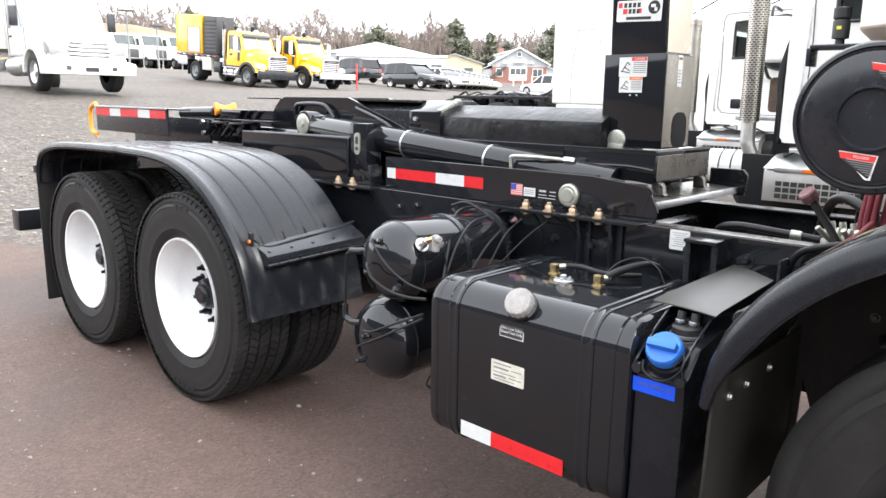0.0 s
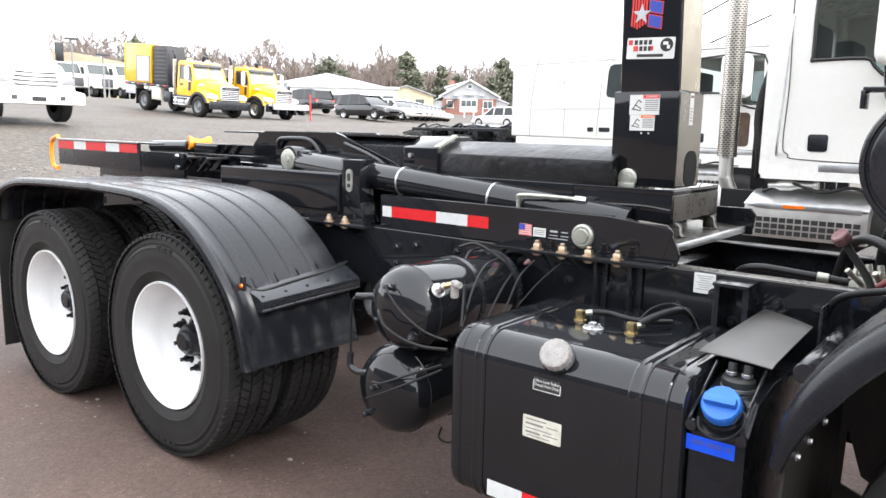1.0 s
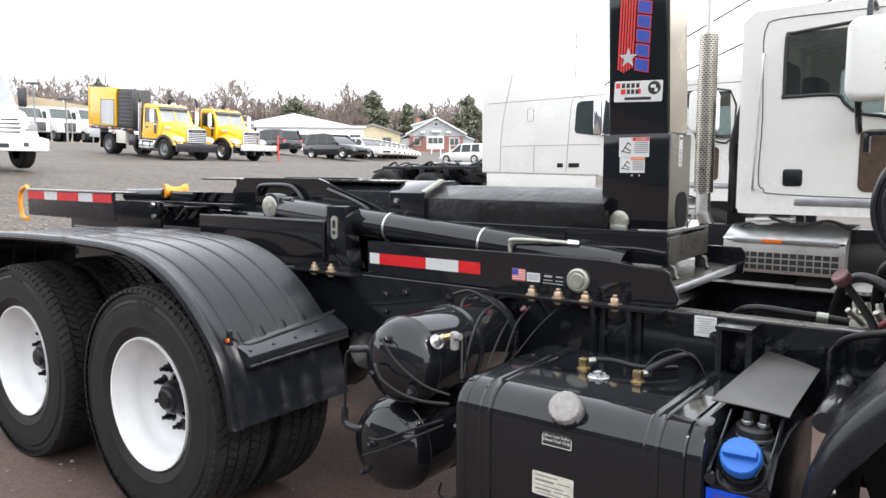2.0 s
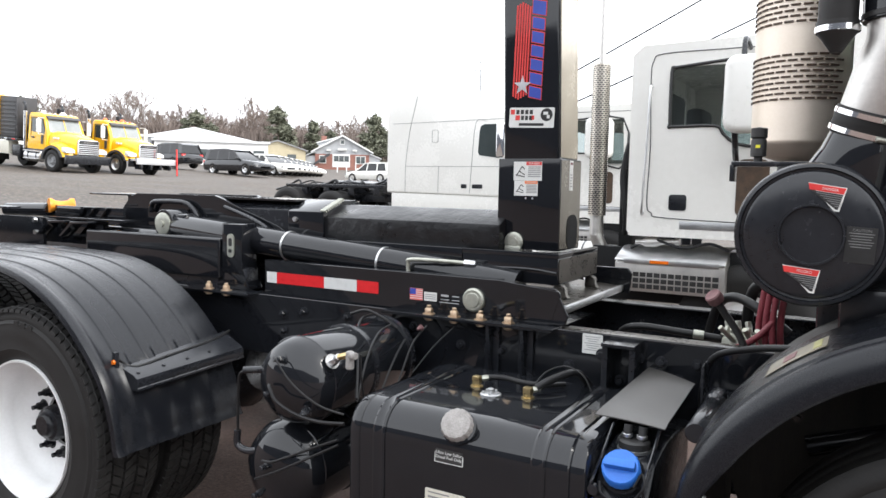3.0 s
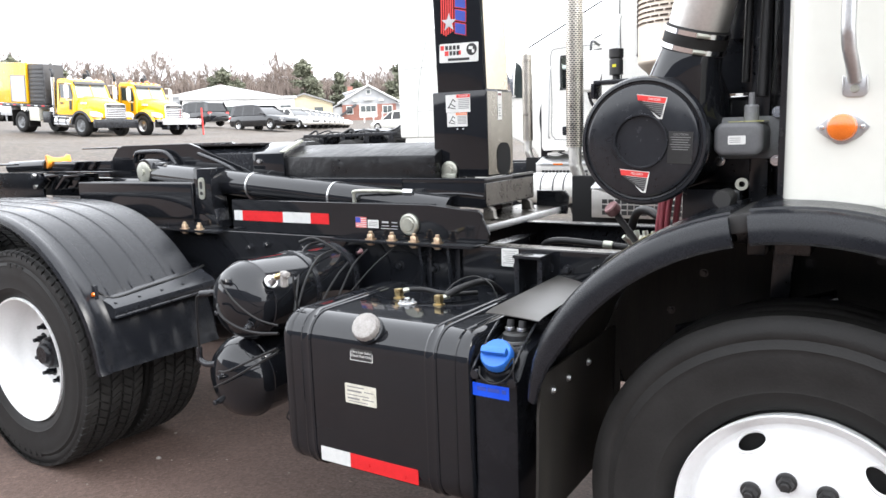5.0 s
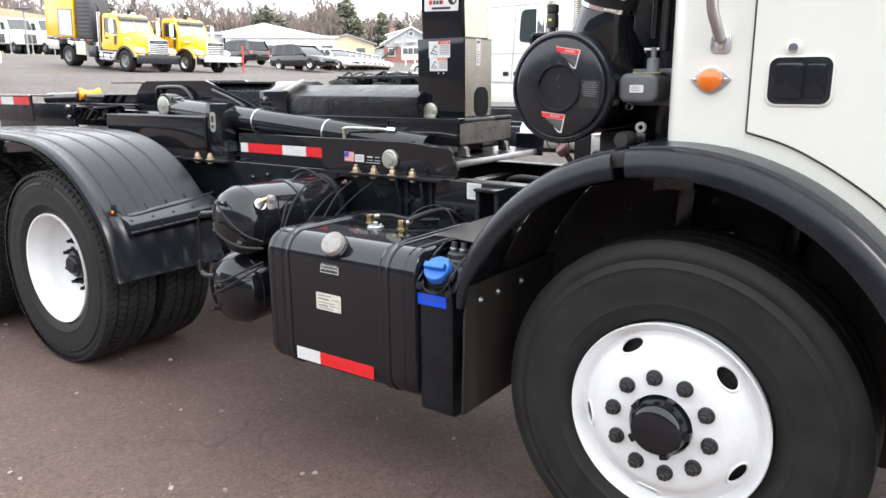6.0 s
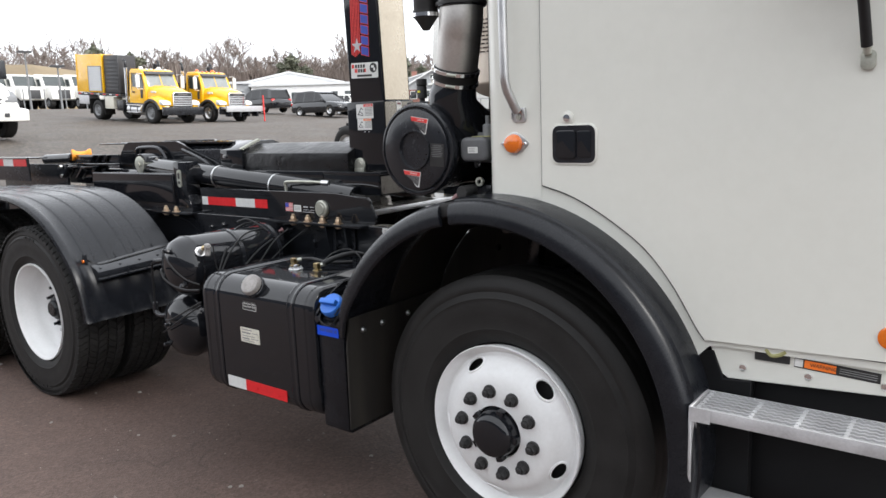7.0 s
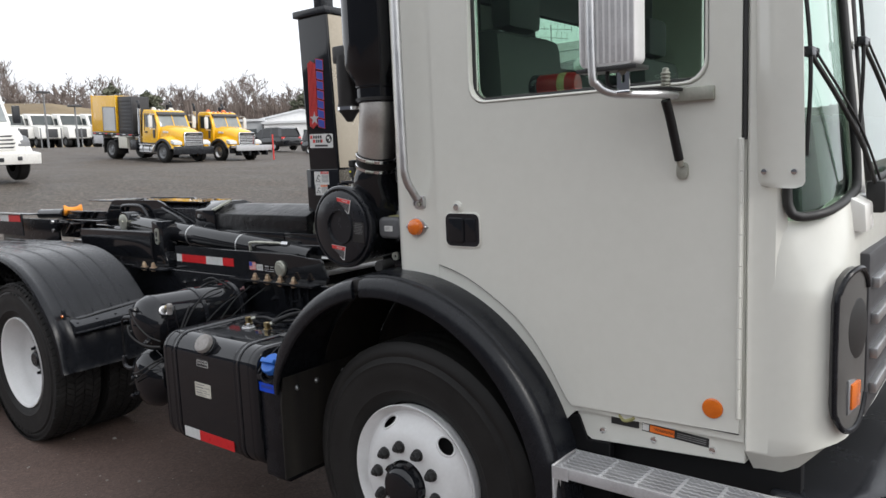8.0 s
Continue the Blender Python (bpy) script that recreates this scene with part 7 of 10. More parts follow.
for k in range(7):
    y = SY0 + 0.008 + 0.0205 * k
    pts = []
    n = 30
    for i in range(n):
        x = 0.854 + 0.642 * i / n
        tip = 0.003 if k == 6 else -0.001
        pts += [(x, SZ - 0.004), (x + 0.642 / n * 0.5, SZ + tip)]
    pts += [(1.496, SZ - 0.004), (1.496, SZ - 0.028), (0.854, SZ - 0.028)]
    bm = B()
    prism(bm, pts, y, y + 0.0045, "y")
    part("grating_bar", bm, STEPALU, step)
for x in (0.858, 0.99, 1.10, 1.21, 1.32, 1.43):
    bm = B()
    box(bm, (x, SY0 + 0.008, SZ - 0.026), (x + 0.010, SY1 - 0.008, SZ - 0.0045))
    part("grating_rib", bm, STEPALU, step)
bm = B()
prism(bm, [(SY0, SZ), (SY1, SZ), (SY1, 0.50), (SY1 - 0.05, 0.48), (SY0 + 0.03, 0.50), (SY0, 0.60)], 0.842, 0.850, "x", 0.002, 1)
box(bm, (0.85, SY0 - 0.004, SZ - 0.04), (0.90, SY0 - 0.001, SZ - 0.001))
part("step_bracket", bm, STEPALU, step)
bm = B()
box(bm, (0.855, SY0 + 0.02, 0.49), (1.49, SY1, 0.505), 0.004)
part("lower_step", bm, STEPALU, step)
bm = B()
hexbolt(bm, (0.841, 2.06, 0.74), (-1, 0, 0), 0.009, 0.01)
part("bolt", bm, CHROME, step)
# rest of the cab shell
bm = B()
box(bm, (0.165, CY, 2.80), (1.50, mirror_y(CY), 2.88), 0.03)
part("cab_roof", bm, WHITE, truck)
bm = holed(B(), [(0.165, 1.30), (1.39, 0.93), (1.39, 2.80), (0.165, 2.80)], win, mirror_y(CY) - 0.045, mirror_y(CY))
part("cab_side", bm, WHITE, truck)
bm = B()
for z0, z1, y0, y1 in ((1.345, 2.13, CY + 0.045, mirror_y(CY) - 0.045), (2.35, 2.80, CY + 0.045, mirror_y(CY) - 0.045), (2.13, 2.35, CY + 0.045, 2.60), (2.13, 2.35, 2.82, 3.02), (2.13, 2.35, 3.9, mirror_y(CY) - 0.045)):
    box(bm, (0.165, y0, z0), (0.20, y1, z1))
part("cab_back", bm, CABIN, truck)
bm = B()
box(bm, (0.178, 2.59, 2.12), (0.184, 3.91, 2.36))
pane = part("rear_window", bm, GLASS, truck, "greenish clear rear window")
pane.visible_shadow = False
bm = B()
box(bm, (0.20, CY + 0.05, 1.345), (1.40, mirror_y(CY) - 0.05, 1.375))
part("cab_floor", bm, CABIN, truck)
bm = B()
prism(bm, [(1.18, 1.36), (1.49, 1.36), (1.525, 1.60), (1.500, 1.80), (1.38, 1.84), (1.28, 1.84), (1.2, 1.7)], CY + 0.10, mirror_y(CY) - 0.10, "y", 0.02)
part("dashboard", bm, CABIN, truck)
for y in (2.42, 3.75):
    bm = B()
    box(bm, (0.34, y, 1.45), (0.80, y + 0.48, 1.60), 0.05)
    prism(bm, [(0.30, 1.55), (0.44, 1.55), (0.40, 2.20), (0.27, 2.22)], y, y + 0.48, "y", 0.05)
    box(bm, (0.28, y + 0.12, 2.22), (0.38, y + 0.36, 2.42), 0.04)
    box(bm, (0.38, y + 0.08, 1.16), (0.76, y + 0.4, 1.45), 0.02)
    part("cab_seat", bm, CABIN, truck, "dark cab seat")
bm = B()
lathe(bm, (0.56, 2.40, 1.972), (1, 0.1, 0), [(0, 0), (0.034, 0.0), (0.042, 0.015), (0.042, 0.15), (0.034, 0.165), (0, 0.165)], 28, False)
ext = part("extinguisher", bm, REDGEAR, truck, "red cylinder with a yellow band behind the window")
bm = B()
lathe(bm, (0.662, 2.4102, 1.972), (1, 0.1, 0), [(0.042, 0), (0.0435, 0.001), (0.0435, 0.026), (0.042, 0.027)], 28, False)
part("yellow_band", bm, DIMLIME, ext)
bm = B()
lathe(bm, (0.555, 2.3995, 1.972), (1, 0.1, 0), [(0, 0), (0.036, 0), (0.044, 0.008), (0.044, 0.03), (0.042, 0.033)], 28, False)
part("end_guard", bm, SATIN, ext)
# mirror on tubular arms
# white paint on the housing stands for bright metal mirroring the sky
bm = B()
prism(bm, rounded(0.155, 0.48, 0.02, 4, 1.093, 2.195), 1.865, 1.935, "y", 0.012)
mir = part("side_mirror", bm, RIM, truck, "tall side mirror, its ribbed metal housing coloured white for mirrored sky")
for k in range(9):
    bm = B()
    box(bm, (1.025 + 0.0165 * k, 1.8635, 1.965), (1.035 + 0.0165 * k, 1.866, 2.43), 0.001)
    part("housing_rib", bm, STEPALU, mir)
bm = B()
box(bm, (1.01, 1.862, 1.945), (1.175, 1.94, 1.956), 0.002)
part("mirror_gasket", bm, INK, mir)
bm = B()
box(bm, (1.021, 1.9345, 1.97), (1.165, 1.9385, 2.42))
part("mirror_glass", bm, CHROME, mir)
bm = B()
tube(bm, [(1.058, 1.87, 2.60), (1.056, 1.86, 2.3), (1.057, 1.86, 1.96), (1.066, 1.87, 1.915), (1.095, 1.89, 1.892), (1.15, 1.94, 1.885), (1.185, 2.0, 1.885), (1.19, 2.08, 1.885)], 0.0115, 14)
arm = part("mirror_arm", bm, ALU, mir, "bent chrome mirror arm")
bm = B()
box(bm, (1.145, CY - 0.03, 1.868), (1.285, CY - 0.011, 1.905), 0.004)
part("arm_bracket", bm, PIN, arm)
bm = holed(B(), [(1.108, 1.892), (1.141, 1.892), (1.141, 1.956), (1.108, 1.956)], rounded(0.010, 0.026, 0.0045, 4, 1.1245, 1.928), 1.896, 1.902)
box(bm, (1.104, 1.888, 1.886), (1.146, 1.906, 1.896), 0.002)
foot = part("mirror_foot", bm, CHROME, arm, "slotted chrome bracket under the mirror")
bm = B()
hexbolt(bm, (1.1245, 1.897, 1.944), (0, -1, 0), 0.006, 0.006)
part("bolt", bm, PIN, foot)
bm = B()
for k in range(5):
    lathe(bm, (1.183, 2.03, 1.90 + 0.009 * k), (0, 0, 1), [(0.010, 0), (0.013, 0.003), (0.013, 0.005), (0.010, 0.008)], 16, False)
rod(bm, (1.183, 2.03, 1.88), (1.183, 2.03, 1.955), 0.009, 12, 0.003)
part("arm_spring", bm, PIN, arm)
bm = B()
tube(bm, [(1.183, 2.03, 1.87), (1.187, 2.048, 1.83), (1.192, 2.07, 1.77), (1.196, 2.092, 1.712)], 0.0125, 12)
strut = part("arm_strut", bm, HOSE, arm)
bm = B()
rod(bm, (1.196, 2.09, 1.722), (1.197, 2.10, 1.695), 0.009, 10)
prism(bm, rounded(0.032, 0.048, 0.014, 4, 1.198, 1.682), CY - 0.022, CY - 0.011, "y", 0.002)
part("strut_foot", bm, PIN, strut)
bm = B()
tube(bm, [(1.09, 1.885, 1.96), (1.085, 1.89, 1.92), (1.10, 1.91, 1.90), (1.14, 1.94, 1.898), (1.19, 2.0, 1.90), (1.2, 2.1, 1.9)], 0.005, 6)
part("mirror_wire", bm, HOSE, arm)
# wipers parked up the screen
for pivot, head in (((1.612, 2.50, 1.60), (1.500, 2.165, 1.97)), ((1.625, 2.98, 1.62), (1.56, 2.52, 2.02))):
    p, h = Vector(pivot), Vector(head)
    bm = B()
    tube(bm, [p, p.lerp(h, 0.35) + Vector((0.02, -0.01, 0)), p.lerp(h, 0.7) + Vector((0.015, -0.01, 0)), h], 0.0065, 8)
    tube(bm, [p + Vector((0.012, 0.035, 0.0)), p.lerp(h, 0.5) + Vector((0.03, 0.02, 0)), h + Vector((0.01, 0.03, 0.0))], 0.0035, 8)
    box(bm, p - Vector((0.025, 0.03, 0.06)), p + Vector((0.025, 0.04, 0.03)), 0.01)
    wiper = part("wiper", bm, MATT, truck, "black windscreen wiper arm")
    bm = B()
    box(bm, h - Vector((0.012, 0.025, 0.012)), h + Vector((0.012, 0.06, 0.012)), 0.004)
    part("blade_clip", bm, SATIN, wiper)
    bm = B()
    tube(bm, [h + Vector((0.0, -0.005, -0.26)), h + Vector((0.004, -0.008, 0)), h + Vector((-0.03, -0.005, 0.30))], 0.0055, 6)
    part("wiper_blade", bm, HOSE, wiper)
bm = B()
prism(bm, [(1.53, 1.50), (1.615, 1.50), (1.61, 1.575), (1.56, 1.60), (1.53, 1.59)], 2.33, 2.45, "y", 0.01)
part("wiper_box", bm, FARWHITE, truck)

# ---- the white trucks parked behind ----
def disc_wheel(parent, x, y, z, r, w, mat=RIM, face=-1, seg=36, name="wheel"):
    bm = B()
    lathe(bm, (x, y, z), (0, -face, 0), [(0, 0.05 * r), (0.18 * r, 0.02 * r), (0.25 * r, 0.10 * r), (0.45 * r, 0.12 * r), (0.54 * r, 0.02 * r), (0.58 * r, 0.0), (0.58 * r, 0.1 * r), (0.0, 0.2 * r)], seg, False)
    wh = part(name, bm, mat, parent, "wheel with black tyre")
    bm = B()
    lathe(bm, (x, y, z), (0, -face, 0), [(0.56 * r, 0.06 * r), (0.60 * r, 0.0), (0.76 * r, -0.03 * r), (0.92 * r, 0.0), (r, 0.09 * r), (r, w - 0.09 * r), (0.92 * r, w), (0.5 * r, w)], seg, False)
    part("tyre", bm, RUBBER, wh)
    return wh


def cabover(x, y):
    """A white cab-over truck, its cab's back edge at x and its side at y, facing +x, with its stack and step box."""
    g = 0.0
    t = thing("cabover_truck", (x + 0.6, y + 1.15, 0), "white cab-over truck parked on gravel with a perforated exhaust stack", "truck", "white trucks behind")
    W = 2.3
    outer = [(x, 1.26), (x + 0.03, 1.22), (x + 1.9, 1.22), (x + 1.95, 1.6), (x + 1.75, 2.62), (x + 1.6, 2.70), (x + 0.08, 2.67), (x, 2.60)]
    win = [(x + 0.325, 2.492), (x + 0.298, 2.462), (x + 0.298, 2.08), (x + 0.31, 2.055), (x + 0.62, 2.055), (x + 0.68, 2.0), (x + 0.76, 1.93), (x + 0.90, 1.90), (x + 1.15, 1.90), (x + 1.12, 2.505)]
    bm = holed(B(), outer, win, y, y + 0.05)
    body = part("cab_side", bm, FARWHITE, t, "white cab side")
    bm = holed(B(), outer, win, y + W - 0.05, y + W)
    part("cab_side", bm, FARWHITE, t)
    bm = B()
    box(bm, (x, y + 0.05, 1.25), (x + 0.04, y + W - 0.05, 2.0))
    box(bm, (x, y + 0.05, 2.45), (x + 0.04, y + W - 0.05, 2.62))
    box(bm, (x, y + 0.05, 2.0), (x + 0.04, y + 0.5, 2.45))
    box(bm, (x, y + W - 0.5, 2.0), (x + 0.04, y + W - 0.05, 2.45))
    prism(bm, [(x + 0.02, 2.60), (x + 0.09, 2.675), (x + 1.6, 2.705), (x + 1.75, 2.625), (x + 1.74, 2.59), (x + 1.6, 2.66), (x + 0.1, 2.63)], y + 0.02, y + W - 0.02, "y")
    prism(bm, [(x + 1.88, 1.22), (x + 1.95, 1.22), (x + 1.97, 1.6), (x + 1.92, 1.95), (x + 1.86, 1.95)], y + 0.02, y + W - 0.02, "y")
    box(bm, (x, y + 0.05, 1.22), (x + 1.9, y + W - 0.05, 1.27))
    part("cab_shell", bm, FARWHITE, t)
    bm = B()
    box(bm, (x + 0.06, y + 0.1, 1.28), (x + 0.6, y + W - 0.1, 1.85), 0.05)
    box(bm, (x + 0.10, y + 0.25, 1.8), (x + 0.26, y + 0.75, 2.35), 0.05)
    box(bm, (x + 0.10, y + 1.5, 1.8), (x + 0.26, y + 2.0, 2.35), 0.05)
    part("cab_seat", bm, CABIN, t)
    bm = B()
    box(bm, (x + 0.24, y + 0.02, 1.92), (x + 1.14, y + 0.026, 2.54))
    p = part("side_window", bm, TINT, t, "dark tinted side window")
    p.visible_shadow = False
    bm = B()
    box(bm, (x + 0.24, y + W - 0.026, 1.92), (x + 1.14, y + W - 0.02, 2.54))
    p = part("side_window", bm, TINT, t)
    p.visible_shadow = False
    # door shut line, seal, handle, grab rail
    bm = B()
    tube(bm, [(a, y - 0.001, b) for a, b in [(x + 1.25, 2.605), (x + 0.7, 2.605), (x + 0.24, 2.60), (x + 0.16, 2.55), (x + 0.145, 2.4), (x + 0.16, 1.9), (x + 0.15, 1.48), (x + 0.19, 1.40), (x + 0.30, 1.365), (x + 1.25, 1.34)]], 0.004, 6, 4)
    part("door_gap", bm, DARKGREY, body)
    bm = B()
    tube(bm, [(a, y - 0.002, b) for a, b in win + [win[0]]], 0.0125, 6, 3)
    part("window_seal", bm, INK, body)
    bm = B()
    prism(bm, rounded(0.13, 0.12, 0.02, 4, x + 0.38, 1.485), y - 0.006, y + 0.002, "y", 0.002)
    part("door_handle", bm, SATIN, body, "black recessed door handle")
    bm = B()
    tube(bm, [(x + 0.155, y - 0.01, 2.36), (x + 0.155, y - 0.05, 2.32), (x + 0.145, y - 0.055, 1.9), (x + 0.125, y - 0.05, 1.44), (x + 0.125, y - 0.01, 1.40)], 0.0095, 10)
    part("grab_handle", bm, ALU, body, "bright grab handle")
    bm = B()
    box(bm, (x + 0.40, y - 0.003, 1.285), (x + 1.6, y + 0.002, 1.345), 0.002)
    part("trim_strip", bm, ALU, body)
    # mirror
    bm = B()
    prism(bm, rounded(0.34, 0.52, 0.08, 5, x + 0.90, 2.235), y - 0.40, y - 0.20, "y", 0.05, 3)
    mir = part("side_mirror", bm, FARWHITE, t, "tall white side mirror")
    bm = B()
    tube(bm, [(x + 0.80, y - 0.3, 2.05), (x + 0.80, y - 0.22, 1.9), (x + 0.79, y - 0.1, 1.82), (x + 0.78, y, 1.80)], 0.022, 8)
    part("mirror_arm", bm, SATIN, mir)
    bm = B()
    tube(bm, [(x + 0.84, y - 0.3, 2.46), (x + 0.84, y - 0.25, 2.62), (x + 0.84, y, 2.6)], 0.018, 8)
    part("mirror_arm", bm, SATIN, mir)
    bm = B()
    prism(bm, rounded(0.22, 0.42, 0.05, 4, x + 0.90, 1.60), y - 0.004, y + 0.004, "y")
    part("mesh_guard", bm, MESHDARK, body)
    # step and battery box under the cab
    bm = B()
    prism(bm, [(y - 0.10, 0.80), (y - 0.10, 1.02), (y + 0.12, 1.10), (y + 0.5, 1.11), (y + 0.5, 0.80)], x - 0.05, x + 0.76, "x", 0.004)
    stp = part("step_box", bm, PIPE, t, "metal step box with a bright top sheet and slotted front")
    bm = B()
    prism(bm, [(y - 0.115, 1.032), (y - 0.115, 1.044), (y + 0.12, 1.128), (y + 0.5, 1.135), (y + 0.5, 1.115), (y + 0.12, 1.108)], x - 0.05, x + 0.76, "x", 0.002, 1)
    part("top_sheet", bm, ALU, stp, "bright aluminium tread sheet")
    bm = B()
    box(bm, (x + 0.02, y - 0.118, 1.015), (x + 0.72, y - 0.10, 1.05), 0.004)
    part("step_lip", bm, ALU, stp)
    slot = part("step_slot", box(B(), (x + 0.04, y - 0.104, 0.825), (x + 0.083, y - 0.099, 0.858)), INK, stp)
    for k in range(1, 39):
        again(slot, (0.053 * (k % 13), 0, 0.045 * (k // 13)), stp)
    bm = B()
    box(bm, (x + 0.22, y - 0.122, 1.02), (x + 0.36, y - 0.116, 1.045), 0.002)
    part("marker_lens", bm, ORANGE, stp)
    bm = B()
    box(bm, (x - 0.3, y + 0.1, 0.70), (x + 1.9, y + 0.16, 1.12), 0.01)
    part("underfloor_gear", bm, DEEPBLACK, t)
    bm = B()
    lathe(bm, (x + 0.06, y + 0.07, 1.165), (1, 0, 0.05), [(0, 0), (0.02, 0.0), (0.022, 0.05), (0.038, 0.08), (0.04, 0.16), (0.024, 0.2), (0.022, 0.30), (0.03, 0.31), (0.03, 0.34), (0, 0.34)], 16, False)
    part("air_pipe", bm, PIPE, t, "dull metal pipe under the cab floor")
    bm = B()
    tube(bm, [(x + 0.02, y + 0.08, 1.12), (x + 0.2, y + 0.05, 1.19), (x + 0.42, y + 0.06, 1.14), (x + 0.62, y + 0.05, 1.18), (x + 0.76, y + 0.08, 1.13)], 0.012, 8)
    part("floor_hose", bm, HOSE, t)
    # exhaust stack with perforated shield
    sx, sy = x - 0.30, y + 0.18
    bm = B()
    tube(bm, [(sx + 0.10, sy + 0.1, 0.9), (sx + 0.06, sy + 0.03, 1.05), (sx + 0.01, sy, 1.18), (sx, sy, 1.35), (sx, sy, 2.5), (sx + 0.0, sy, 3.4)], lambda s: 0.055 if s < 0.70 else 0.022, 18)
    stack = part("exhaust_pipe", bm, PIPE, t, "tall bright exhaust stack")
    bm = B()
    rod(bm, (sx, sy, 2.55), (sx, sy, 3.5), 0.024, 12)
    part("stack_tip", bm, PIPE, stack)
    rows = []
    bm = B()
    n, seg = 64, 36
    for i in range(n + 1):
        z = 1.36 + 1.22 * i / n
        rows.append([(sx + (0.072 - 0.002 * ((i + j) % 2)) * math.cos(2 * math.pi * j / seg), sy + (0.072 - 0.002 * ((i + j) % 2)) * math.sin(2 * math.pi * j / seg), z) for j in range(seg)])
    sweep(bm, rows)
    part("heat_shield", bm, GUARD, stack, "perforated tan stainless heat shield")
    bm = B()
    for i in range(73):
        for j in range(15):
            a = 2 * math.pi * (j + 0.5 * (i % 2)) / 15
            if math.sin(a) > 0.3:
                continue
            z = 1.374 + 0.0165 * i
            loop = [(a - 0.150, z), (a - 0.135, z - 0.0040), (a + 0.135, z - 0.0040), (a + 0.150, z), (a + 0.135, z + 0.0040), (a - 0.135, z + 0.0040)]
            bm.faces.new([bm.verts.new((sx + 0.0728 * math.cos(q), sy + 0.0728 * math.sin(q), h)) for q, h in loop])
    sl = part("shield_perforation", bm, INK, stack)
    tagged(sl, kind="stuff")
    # dark hoses by the back wall, frame and wheels
    for k in range(3):
        bm = B()
        tube(bm, [(x - 0.03 - 0.02 * k, y + 0.25 + 0.1 * k, 2.1), (x - 0.10 - 0.02 * k, y + 0.2 + 0.1 * k, 1.7), (x - 0.06, y + 0.2 + 0.1 * k, 1.3), (x - 0.2, y + 0.5, 1.05)], 0.025, 8)
        part("rear_hose", bm, HOSE, t)
    bm = B()
    box(bm, (x - 0.14, y + 0.25, 1.0), (x - 0.02, y + 0.9, 1.75), 0.03)
    part("rear_box", bm, HOSE, t)
    bm = B()
    box(bm, (x - 5.5, y + 0.72, 0.78), (x + 1.9, y + 0.80, 1.02), 0.004)
    box(bm, (x - 5.5, y + 1.5, 0.78), (x + 1.9, y + 1.58, 1.02), 0.004)
    part("frame_rail", bm, SATIN, t)
    for wx in (x + 0.9, x - 3.4, x - 4.7):
        disc_wheel(t, wx, y + 0.02, 0.52, 0.52, 0.5)
        disc_wheel(t, wx, y + W - 0.02, 0.52, 0.52, 0.5, face=1)
    return t


near_cab = cabover(-1.745, 6.0)
far_cab = copy_thing(near_cab, Matrix.Translation(near_cab.location + Vector((-2.3, 3.9, 0))))

bm = B()
lathe(bm, (-2.75, 6.47, 0.985), (1, 0, 0), [(0, 0), (0.10, 0.004), (0.13, 0.02), (0.138, 0.045), (0.138, 0.60), (0.13, 0.625), (0.10, 0.64), (0, 0.645)], 32, False)
reservoir = part("air_reservoir", bm, FARWHITE, near_cab, "white air reservoir with dark rings for its reflections")
# dark rings stand for reflections on the curved tank
for q in (0.30, 0.42, 0.52):
    bm = B()
    lathe(bm, (-2.75 + q, 6.47, 0.985), (1, 0, 0), [(0.138, 0), (0.141, 0.001), (0.141, 0.013), (0.138, 0.014)], 32, False)
    part("band", bm, DARKGREY, reservoir)


